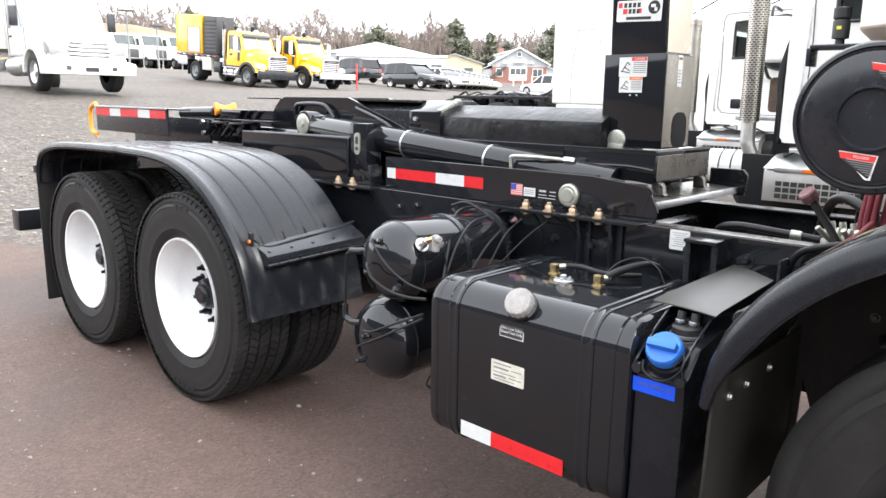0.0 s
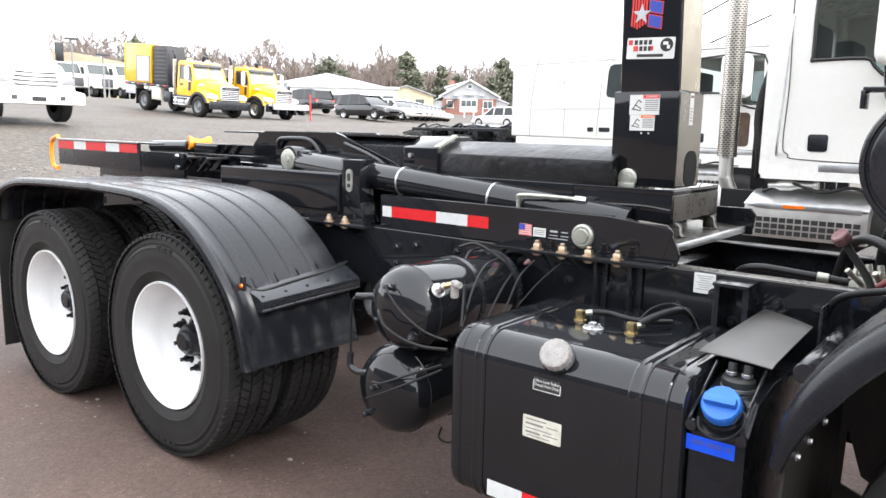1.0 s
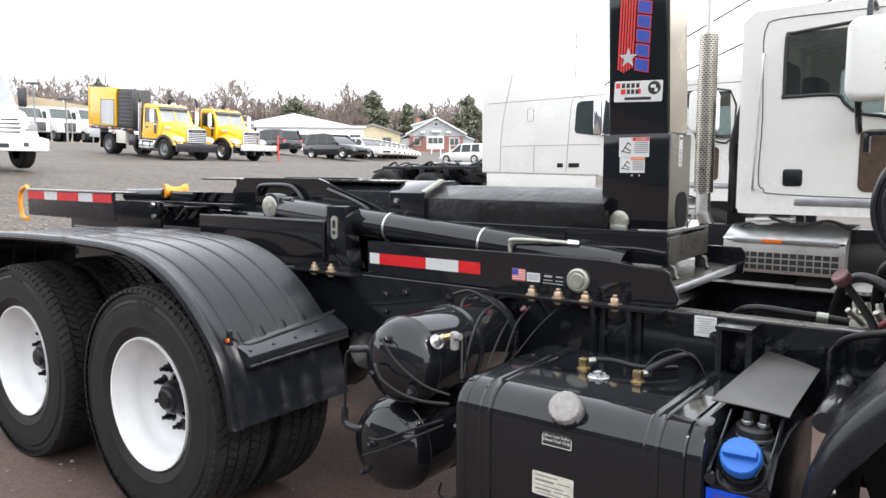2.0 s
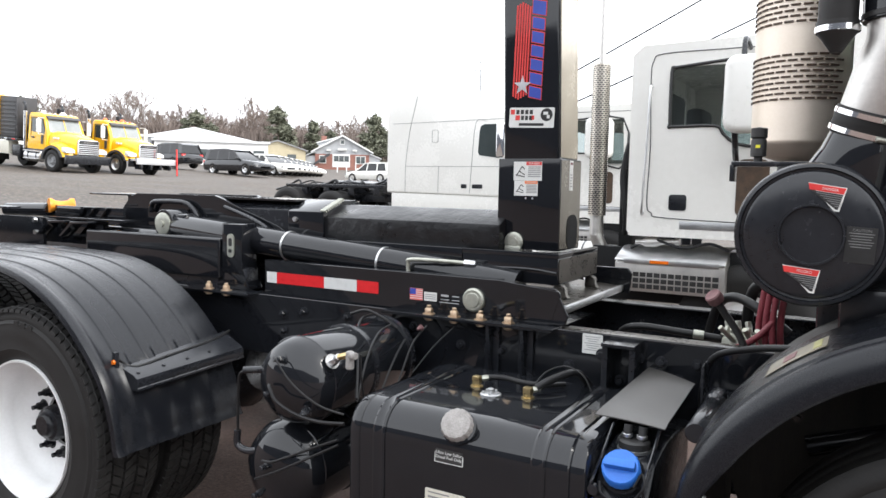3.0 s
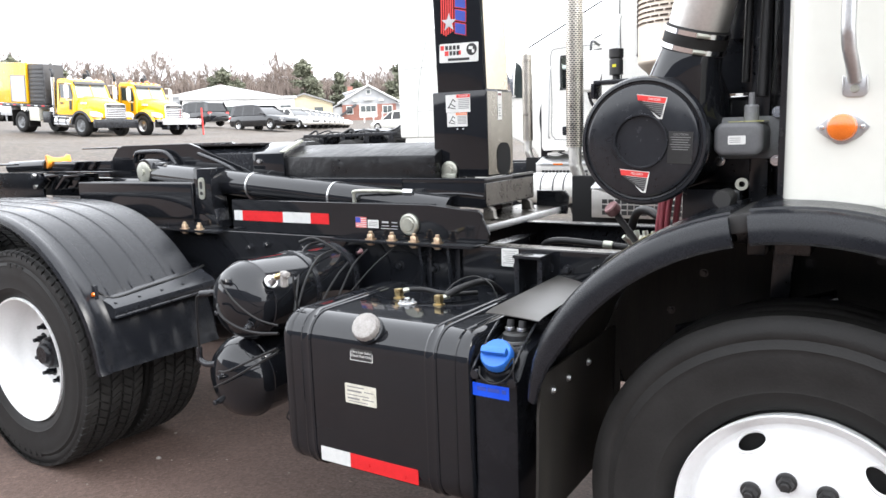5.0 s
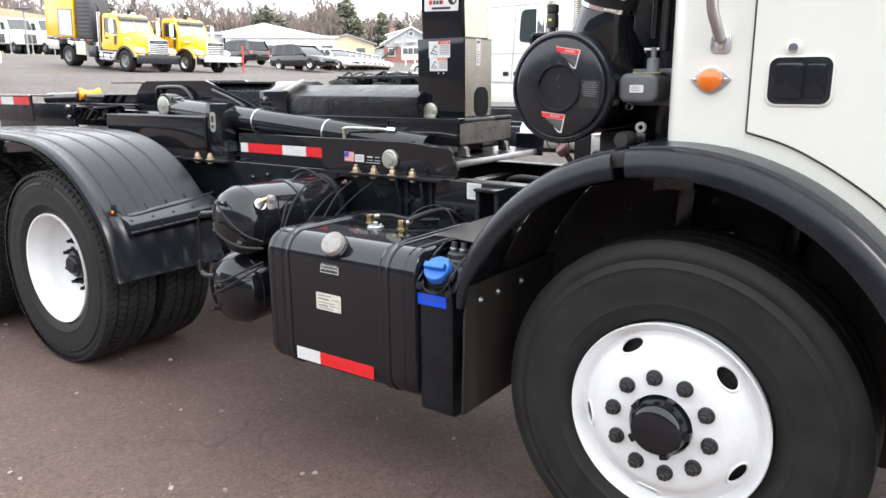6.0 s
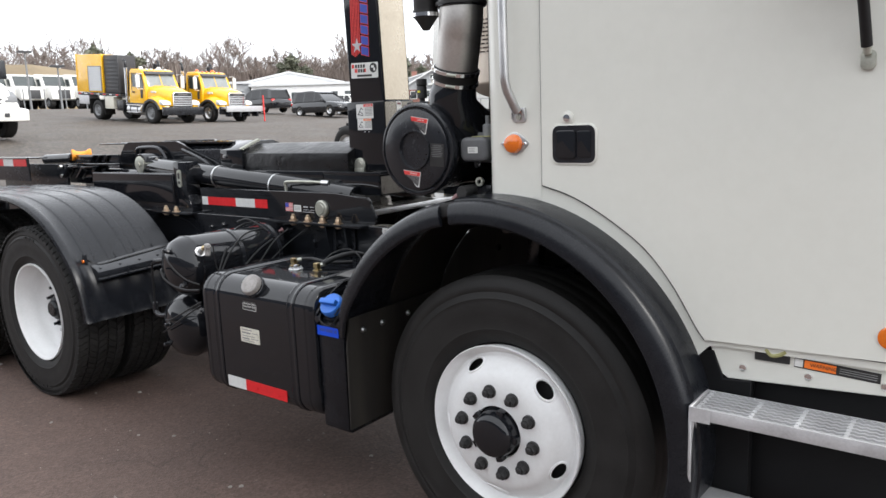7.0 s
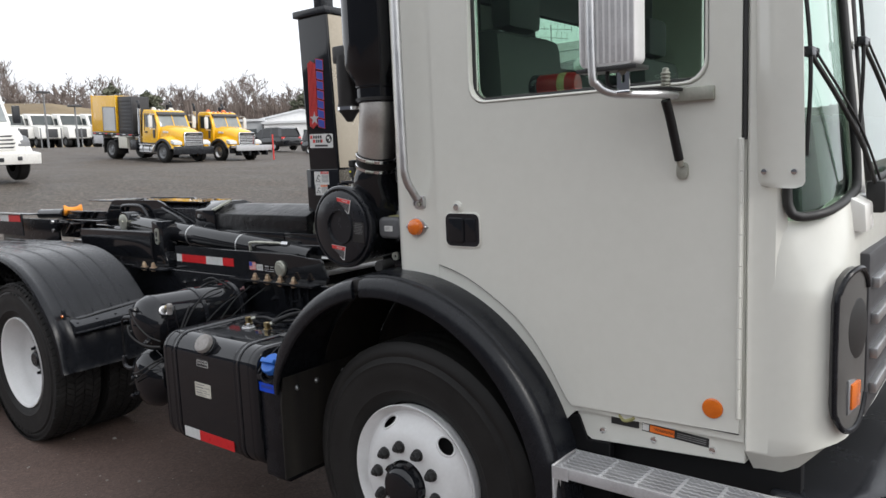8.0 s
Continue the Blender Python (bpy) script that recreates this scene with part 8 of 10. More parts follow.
def sleeper(x, y, g):
    t = thing("sleeper_tractor", (x + 1.5, y + 1.2, g), "white sleeper-cab tractor with smooth panels on gravel", "truck", "white trucks behind")
    W = 2.4
    prof = [(x, 1.30), (x, 2.9), (x + 0.06, 3.80), (x + 0.12, 3.93), (x + 0.55, 3.95), (x + 1.3, 3.55), (x + 2.2, 3.30), (x + 3.0, 3.05), (x + 3.75, 2.1), (x + 4.1, 1.95), (x + 5.6, 1.70), (x + 5.8, 1.3), (x + 5.7, 0.6), (x + 4.6, 0.62), (x + 3.6, 0.7), (x + 3.4, 1.0), (x + 2.9, 1.25)]
    prof = [(a, g + b - 0.0) for a, b in prof]
    bm = B()
    prism(bm, prof, y, y + W, "y", 0.05, 3)
    body = part("cab_body", bm, FARWHITE, t, "white moulded sleeper cab body")
    bm = B()
    for a in ([(x + 0.81, 3.45), (x + 0.68, 2.94), (x + 0.59, 2.52), (x + 0.52, 1.93), (x + 0.51, 1.32)], [(x + 2.55, 2.86), (x + 2.30, 2.85), (x + 2.22, 2.05), (x + 2.17, 1.32)], [(x + 0.17, 2.86), (x + 1.5, 2.88), (x + 3.05, 2.91)], [(x + 0.54, 1.90), (x + 1.5, 1.90), (x + 2.96, 1.90)], [(x + 1.39, 1.90), (x + 1.38, 1.6), (x + 1.38, 1.32)]):
        tube(bm, [(p, y - 0.002, g + q) for p, q in a], 0.005, 6, 3)
    part("panel_gap", bm, GREYCAST, body)
    bm = B()
    prism(bm, [(x + 2.36, g + 2.20), (x + 2.40, g + 2.14), (x + 2.95, g + 2.07), (x + 3.40, g + 2.05), (x + 3.15, g + 2.72), (x + 3.05, g + 2.80), (x + 2.50, g + 2.80), (x + 2.42, g + 2.76), (x + 2.39, g + 2.66)], y - 0.006, y + 0.004, "y")
    part("side_window", bm, FARGLASS, body, "dark tinted side window")
    bm = B()
    tube(bm, [(p, y - 0.003, g + q) for p, q in rounded(0.15, 0.27, 0.03, 3, x + 1.285, 2.565) + rounded(0.15, 0.27, 0.03, 3, x + 1.285, 2.565)[:1]], 0.004, 6, 2)
    part("hatch_gap", bm, GREYCAST, body)
    for a, w in ((2.03, 0.14), (2.355, 0.25)):
        bm = B()
        prism(bm, rounded(w, 0.09, 0.02, 3, x + a, g + 1.47), y - 0.008, y + 0.002, "y")
        part("handle", bm, SATIN, body)
    bm = B()
    prism(bm, rounded(0.20, 0.74, 0.06, 4, x + 3.02, g + 2.44), y - 0.30, y - 0.14, "y", 0.03)
    part("side_mirror", bm, CHROME, t)
    bm = B()
    box(bm, (x + 0.12, y + 0.03, g + 0.85), (x + 2.85, y + 0.10, g + 1.30), 0.02)
    part("side_skirt", bm, FARWHITE, t)
    bm = B()
    box(bm, (x - 3.6, y + 0.75, g + 1.05), (x - 0.05, y + 0.85, g + 1.22), 0.01)
    box(bm, (x - 3.6, y + 1.5, g + 1.05), (x - 0.05, y + 1.6, g + 1.22), 0.01)
    part("frame_rail", bm, SATIN, t)
    bm = B()
    prism(bm, [(x - 2.6, g + 1.36), (x - 1.2, g + 1.36), (x - 1.1, g + 1.5), (x - 1.6, g + 1.56), (x - 2.7, g + 1.46)], y + 0.7, y + 1.7, "y", 0.03)
    lathe(bm, (x - 1.8, y + 1.2, g + 1.46), (0, 0, 1), [(0, 0), (0.5, 0.0), (0.52, 0.06), (0.4, 0.10), (0, 0.10)], 28, False)
    for k in range(4):
        tube(bm, [(x - 0.1, y + 0.4 + 0.4 * k, g + 1.7), (x - 0.5, y + 0.6 + 0.3 * k, g + 1.55), (x - 1.0, y + 0.9 + 0.1 * k, g + 1.48)], 0.03, 8)
    part("fifth_wheel", bm, SATIN, t, "black fifth wheel coupling")
    rr = random.Random(9)
    for k in range(16):
        bm = B()
        xa, ya = x - rr.uniform(0.2, 3.0), y + rr.uniform(0.35, 1.9)
        tube(bm, [(xa, ya, g + 1.30), (xa - 0.15, ya + rr.uniform(-0.2, 0.2), g + rr.uniform(1.40, 1.56)), (xa - rr.uniform(0.4, 0.8), ya + rr.uniform(-0.3, 0.3), g + rr.uniform(1.40, 1.52)), (xa - rr.uniform(0.8, 1.2), ya + rr.uniform(-0.3, 0.3), g + 1.30)], rr.uniform(0.018, 0.035), 8)
        part("air_line", bm, HOSE, t)
    bm = B()
    for xx in (-0.6, -1.35, -2.1, -2.8):
        box(bm, (x + xx, y + 0.3, g + 1.20), (x + xx + 0.18, y + 2.0, g + 1.42), 0.02)
    box(bm, (x - 3.3, y + 0.28, g + 1.38), (x - 0.3, y + 0.42, g + 1.46), 0.01)
    part("deck_plate", bm, SATIN, t, "black deck plates between the frame rails")
    for wx, up in ((x - 1.68, 0.26), (x - 3.07, 0.33)):
        disc_wheel(t, wx, y + 0.02, g + 0.52 + up, 0.52, 0.55, ALU)
        disc_wheel(t, wx, y + W - 0.02, g + 0.52 + up, 0.52, 0.55, ALU, 1)
    disc_wheel(t, x + 4.6, y + 0.05, g + 0.52, 0.52, 0.3, ALU)
    return t


sleeper(-9.75, 14.5, 0.12)

# television aerial seen over the sleeper cab
aer = thing("roof_aerial", (-16.0, 31.5, 0), "thin metal aerial on a tall mast", "aerial")
bm = B()
rod(bm, (-16.0, 31.5, 0.7), (-16.0, 31.5, 7.6), 0.03, 8)
part("mast", bm, GREYCAST, aer)
for k, (dx, dz) in enumerate(((0.9, 7.4), (0.7, 7.0))):
    bm = B()
    rod(bm, (-16.0 - dx, 31.5 - dx * 0.5, dz + 0.1), (-16.0 + dx, 31.5 + dx * 0.5, dz - 0.1), 0.015, 6)
    for j in range(-3, 4):
        rod(bm, (-16.0 + j * dx / 3.2, 31.5 + j * dx * 0.16, dz - 0.25), (-16.0 + j * dx / 3.2, 31.5 + j * dx * 0.16, dz + 0.25), 0.010, 6)
    part("element", bm, GREYCAST, aer)
# overhead cables
for (a, b) in (((-20.0, 36.2, 3.2), (8.0, 42.2, 16.6)), ((-22.0, 35.4, 3.0), (10.0, 44.6, 22.0))):
    bm = B()
    tube(bm, [Vector(a).lerp(Vector(b), k / 6) - Vector((0, 0, 0.3 * math.sin(math.pi * k / 6))) for k in range(7)], 0.045, 6)
    tagged(part("overhead_cable", bm, HOSE), "black overhead utility cable against the sky", "cable", "overhead cables")

# ---- vehicles across the yard ----
def cylinder_wheels(t, spots, g, r, w, mat):
    for x, y, face in spots:
        disc_wheel(t, x, y, g + r, r, w, mat, face, 24)


def fitted(m):
    """A part() whose shape is drawn in a vehicle's own axes and then set into the yard by m."""
    def fin(name, bm, material, parent, label="", angle=38):
        bmesh.ops.transform(bm, matrix=m, verts=bm.verts)
        return part(name, bm, material, parent, label, angle)
    return fin


def yard_wheel(fin, t, x, y, r, w, rim, face):
    """A dished truck wheel with hub, nuts and tyre; face is the side it shows."""
    way = (0, -face, 0)
    wh = fin("wheel", lathe(B(), (x, y, r), way, [(0, 0.06 * r), (0.17 * r, 0.02 * r), (0.20 * r, 0.10 * r), (0.42 * r, 0.16 * r), (0.52 * r, 0.04 * r), (0.575 * r, 0.0), (0.585 * r, 0.03 * r), (0.58 * r, 0.14 * r), (0, 0.25 * r)], 32, False), rim, t, "truck wheel with black tyre")
    fin("tyre", lathe(B(), (x, y, r), way, [(0.56 * r, 0.08 * r), (0.60 * r, 0.0), (0.74 * r, -0.035 * r), (0.90 * r, -0.01 * r), (0.97 * r, 0.05 * r), (r, 0.10 * r), (r, w - 0.1 * r), (0.92 * r, w), (0.5 * r, w)], 40, False), RUBBER, wh)
    bm = B()
    for k in range(8):
        a = radians(45 * k + 10)
        lathe(bm, (x + 0.32 * r * math.cos(a), y - face * 0.14 * r, r + 0.32 * r * math.sin(a)), (0, face, 0), [(0, 0), (0.03 * r, 0), (0.03 * r, 0.06 * r), (0, 0.06 * r)], 6, False)
    fin("lug_nut", bm, SATIN, wh)
    return wh


def yellow_truck(x, y, g, turn, pitch, body=True):
    """A bonneted yellow truck on the sloping yard; x, y, g is where its near front tyre stands."""
    m = Matrix.Translation((x, y, g)) @ Matrix.Rotation(radians(turn), 4, "Z") @ Matrix.Rotation(radians(pitch), 4, "Y") @ Matrix.Translation((0, 1.05, 0))
    fin = fitted(m)
    t = thing("yellow_truck", tuple(m @ Vector((-2, 0, 0))), "yellow bonneted truck with a silver grille" + (" and a box body" if body else " and a silver plough hitch"), "truck", "yellow trucks")
    # cab, narrower towards the roof
    bm = prism(B(), [(-2.02, 0.95), (-0.62, 0.95), (-0.56, 1.78), (-0.86, 2.50), (-0.98, 2.64), (-1.20, 2.70), (-1.92, 2.70), (-2.02, 2.58)], -1.02, 1.02, "y", 0.06, 3)
    for v in bm.verts:
        v.co.y *= 1 - 0.10 * max(0.0, (v.co.z - 1.7))
    cab = fin("cab", bm, YELLOW, t, "yellow painted cab")
    bm = prism(B(), [(-0.585, 1.84), (-0.560, 1.82), (-0.845, 2.48), (-0.875, 2.47)], -0.86, 0.86, "y", 0.006)
    for v in bm.verts:
        v.co.y *= 1 - 0.08 * max(0.0, (v.co.z - 1.7))
    fin("windscreen", bm, PALEGLASS, cab, "windscreen reflecting pale sky")
    fin("screen_divider", prism(B(), [(-0.578, 1.84), (-0.552, 1.82), (-0.838, 2.48), (-0.868, 2.47)], -0.025, 0.025, "y"), YELLOW, cab)
    fin("sun_visor", prism(B(), [(-0.88, 2.47), (-0.70, 2.45), (-0.72, 2.50), (-0.90, 2.60)], -0.86, 0.86, "y", 0.01), DARKGREY, cab)
    fin("cab_base", box(B(), (-2.02, -1.03, 0.90), (-0.62, 1.03, 0.99), 0.02), SATIN, cab)
    for s in (-1, 1):
        wall = 1.005
        fin("side_window", prism(B(), [(-1.72, 1.80), (-0.80, 1.72), (-0.80, 1.92), (-1.00, 2.42), (-1.70, 2.44)], s * 0.93, s * (wall - 0.022), "y"), FARGLASS, cab, "dark side window")
        bm = B()
        tube(bm, [(a, s * (wall - 0.03), b) for a, b in ((-1.78, 1.02), (-1.78, 1.7), (-1.76, 2.48), (-0.98, 2.47), (-0.76, 1.92), (-0.74, 1.02), (-1.78, 1.02))], 0.022, 6, 2, False)
        fin("door_gap", bm, INK, cab)
        fin("door_handle", box(B(), (-1.68, s * 1.0, 1.50), (-1.50, s * 1.04, 1.57), 0.01), SATIN, cab)
        fin("step_well", box(B(), (-1.0, s * 0.96, 1.24), (-0.84, s * 1.028, 1.66), 0.01), DARKGREY, cab)
        bm = box(B(), (-0.78, s * 1.22, 1.78), (-0.70, s * 1.44, 2.40), 0.03)
        tube(bm, [(-0.80, s * 1.02, 2.45), (-0.76, s * 1.33, 2.47), (-0.75, s * 1.33, 1.70), (-0.80, s * 1.02, 1.70)], 0.022, 6, 2, False)
        fin("side_mirror", bm, LABEL, t, "tall pale mirror on a tubular bracket")
    # bonnet with a raised middle, falling to the grille
    rows = []
    for xx, hw, zt, zb in ((-0.60, 0.92, 1.90, 1.0), (-0.35, 0.90, 1.89, 1.0), (0.05, 0.84, 1.84, 1.0), (0.45, 0.76, 1.76, 0.95), (0.75, 0.68, 1.67, 0.9), (0.90, 0.62, 1.60, 0.9), (0.97, 0.58, 1.50, 0.9)):
        rows.append([(xx, a * hw, zb + (zt - zb) * b) for a, b in ((-1, 0), (-1, 0.55), (-0.97, 0.76), (-0.84, 0.90), (-0.62, 0.95), (-0.50, 1.0), (0.50, 1.0), (0.62, 0.95), (0.84, 0.90), (0.97, 0.76), (1, 0.55), (1, 0))])
    hood = fin("bonnet", sweep(B(), rows), YELLOW, t, "yellow sloping bonnet with a raised middle", 50)
    fin("hood_mark", box(box(B(), (-0.30, -0.915, 1.52), (-0.12, -0.86, 1.62), 0.01), (-0.08, -0.90, 1.52), (0.08, -0.85, 1.61), 0.01), LABEL, hood)
    for s in (-1, 1):
        # wing: a yellow flare over a dark wheel-arch band
        rows, band = [], []
        for k in range(17):
            a = radians(178 - 160 * k / 16)
            ca, sa = math.cos(a), math.sin(a)
            flat = 1 + 0.10 * abs(ca)
            rows.append([(r * ca * flat, s * yy, 0.52 + r * sa) for r, yy in ((0.66, 1.14), (0.73, 1.15), (0.79, 1.08), (0.86, 0.90), (0.90, 0.72), (0.66, 0.72))])
            band.append([(r * ca * flat, s * yy, 0.52 + r * sa) for r, yy in ((0.60, 1.19), (0.705, 1.19), (0.715, 1.12), (0.60, 1.0))])
        fin("wing", sweep(B(), rows), YELLOW, t, "yellow front wing", 50)
        fin("arch_band", sweep(B(), band), DARKGREY, t, "dark grey wheel-arch band", 50)
        bm = prism(B(), [(0.60, 0.98), (0.92, 0.94), (0.90, 1.10), (0.62, 1.20)], s * 0.62, s * 1.12, "y", 0.04, 2)
        fin("headlamp", bm, LABEL, t, "clear headlamp")
    gr = fin("grille", box(B(), (0.92, -0.56, 0.86), (1.00, 0.56, 1.54), 0.05), INK, t, "dark grille with chrome bars")
    for k in range(6):
        fin("grille_bar", box(B(), (0.995, -0.52, 0.90 + 0.088 * k), (1.02, 0.52, 0.945 + 0.088 * k), 0.006), CHROME, gr)
    bm = tube(B(), [(1.0, -0.55, 0.87), (1.0, -0.55, 1.50), (0.99, -0.48, 1.56), (0.99, 0.48, 1.56), (1.0, 0.55, 1.50), (1.0, 0.55, 0.87)], 0.028, 8, 2, False)
    fin("grille_surround", bm, CHROME, gr)
    fin("badge", bars(B(), Matrix(((0, 0, 1, 1.01), (1, 0, 0, 0), (0, 1, 0, 1.47), (0, 0, 0, 1))), [(-0.21 + 0.14 * k, 0, 0.10, 0.055) for k in range(4)], 0.02), CHROME, gr)
    fin("bumper", prism(B(), [(0.95, -1.2), (1.10, -1.22), (1.18, -0.9), (1.18, 0.9), (1.10, 1.22), (0.95, 1.2)], 0.45, 0.86, "z", 0.03), SATIN, t, "black steel bumper")
    if not body:
        hitch = fin("plough_hitch", box(box(B(), (1.18, -1.24, 0.74), (1.62, 1.24, 0.82), 0.02), (1.55, -1.24, 0.60), (1.64, 1.24, 0.90), 0.02), STEPALU, t, "silver plough hitch frame")
        for yy in (-0.9, -0.3, 0.3, 0.9):
            fin("hitch_leg", box(B(), (1.15, yy - 0.06, 0.34), (1.60, yy + 0.06, 0.62), 0.02), SATIN, hitch)
    for k in range(5):
        fin("roof_light", lathe(B(), (-1.06, -0.56 + 0.28 * k, 2.66), (0, 0, 1), [(0, 0), (0.06, 0), (0.05, 0.07), (0, 0.08)], 10, False), ORANGE if not body else LABEL, cab)
    for yy in (-0.55, 0.5):
        fin("beacon", lathe(B(), (-1.55, yy, 2.69), (0, 0, 1), [(0, 0), (0.12, 0), (0.11, 0.10), (0.06, 0.14), (0, 0.14)], 14, False), LABEL if body else ORANGE, cab, "roof beacon")
    for s in (-1, 1):
        bm = rod(B(), (-2.22, s * 0.98, 0.95), (-2.22, s * 0.98, 2.75), 0.085, 16)
        stack = fin("exhaust_pipe", bm, CHROME if s < 0 else SATIN, t, "upright exhaust stack")
        fin("stack_tip", tube(B(), [(-2.22, s * 0.98, 2.7), (-2.22, s * 0.98, 2.95), (-2.27, s * 0.98, 3.08), (-2.36, s * 0.98, 3.14)], 0.065, 12), SATIN, stack)
    fin("air_intake", rod(B(), (-2.1, 0.7, 1.9), (-2.1, 0.7, 3.0), 0.13, 14, 0.03), SATIN, t)
    for yy in (-0.42, 0.42):
        fin("frame_rail", box(B(), (-6.2, yy - 0.05, 0.74), (1.0, yy + 0.05, 1.02), 0.01), SATIN, t)
    tank = fin("fuel_tank", rod(B(), (-2.05, -0.90, 0.66), (-0.86, -0.90, 0.66), 0.28, 24, 0.03), ALU, t, "bright fuel tank with steps")
    for z in (0.50, 0.86):
        fin("step", box(B(), (-1.95, -1.26, z), (-0.95, -1.05, z + 0.05), 0.01), STEPALU, tank)
    for xx in (-1.75, -1.15):
        fin("tank_strap", lathe(B(), (xx, -0.90, 0.66), (1, 0, 0), [(0.28, 0), (0.29, 0.002), (0.29, 0.06), (0.28, 0.062)], 24, False), SATIN, tank)
    if body:
        bx = fin("box_body", box(B(), (-6.36, -1.24, 1.44), (-3.95, -0.1, 3.42), 0.04), YELLOW, t, "yellow box body with a grey roller shutter")
        sh = fin("roller_shutter", box(B(), (-5.20, -1.262, 1.52), (-4.06, -1.236, 2.78), 0.008), ROOF, bx)
        for k in range(14):
            fin("shutter_slat", box(B(), (-5.16, -1.270, 1.56 + 0.086 * k), (-4.10, -1.260, 1.63 + 0.086 * k), 0.003), ROOF, sh)
        fin("shutter_frame", tube(B(), [(-5.22, -1.25, 1.50), (-5.22, -1.25, 2.80), (-4.04, -1.25, 2.80), (-4.04, -1.25, 1.50)], 0.03, 6, 2, False), GREYCAST, bx)
        for a in ((-6.36, -1.24), (-3.97, -1.24)):
            fin("corner_post", box(B(), (a[0] - 0.02, a[1] - 0.02, 1.44), (a[0] + 0.05, a[1] + 0.05, 3.44), 0.01), YELLOW, bx)
        unit = fin("pump_unit", box(B(), (-3.90, -1.16, 1.44), (-2.62, -0.1, 3.38), 0.05), DARKGREY, t, "dark grey louvred equipment unit")
        for k in range(9):
            fin("louvre", box(B(), (-3.82, -1.185, 1.58 + 0.19 * k), (-2.70, -1.155, 1.68 + 0.19 * k), 0.006), DARKGREY, unit)
        fin("deck", box(B(), (-6.40, -1.24, 1.28), (-2.40, 1.24, 1.42), 0.01), SATIN, t)
        for k in range(7):
            fin("reflector", box(B(), (-6.32 + 0.58 * k, -1.250, 1.33), (-6.08 + 0.58 * k, -1.238, 1.385)), INKR if k % 2 == 0 else TAPEW, t)
        fin("tool_box", box(B(), (-6.36, -1.22, 0.80), (-5.40, -0.7, 1.27), 0.02), STEPALU, t, "dull metal tool box")
        fin("tool_box", box(B(), (-3.90, -1.22, 0.62), (-3.10, -0.7, 1.24), 0.02), TAGCREAM, t, "cream tool box")
        fin("battery_box", box(B(), (-2.95, -1.15, 0.55), (-2.35, -0.6, 1.10), 0.03), SATIN, t)
        fin("far_side_body", box(B(), (-6.36, 0.1, 1.44), (-2.62, 1.22, 2.6), 0.04), SATIN, t)
    else:
        fin("dump_body", box(B(), (-6.4, -1.15, 1.25), (-2.4, 1.15, 2.1), 0.04), SATIN, t)
    for xx in (-5.38, -4.02):
        fin("mud_flap", box(B(), (xx, -1.2, 0.30), (xx + 0.03, -0.6, 1.1)), RUBBER, t)
    for yy, face in ((-1.17, -1), (1.17, 1)):
        yard_wheel(fin, t, 0.0, yy, 0.52, 0.30, ALU if not body else GREYCAST, face)
        yard_wheel(fin, t, -4.7, yy, 0.52, 0.58, GREYCAST, face)
    return t


yellow_truck(-33.1, 21.3, 1.915, 3, 4.3, True)
yellow_truck(-33.0, 24.6, 1.875, 3, 3.2, False)


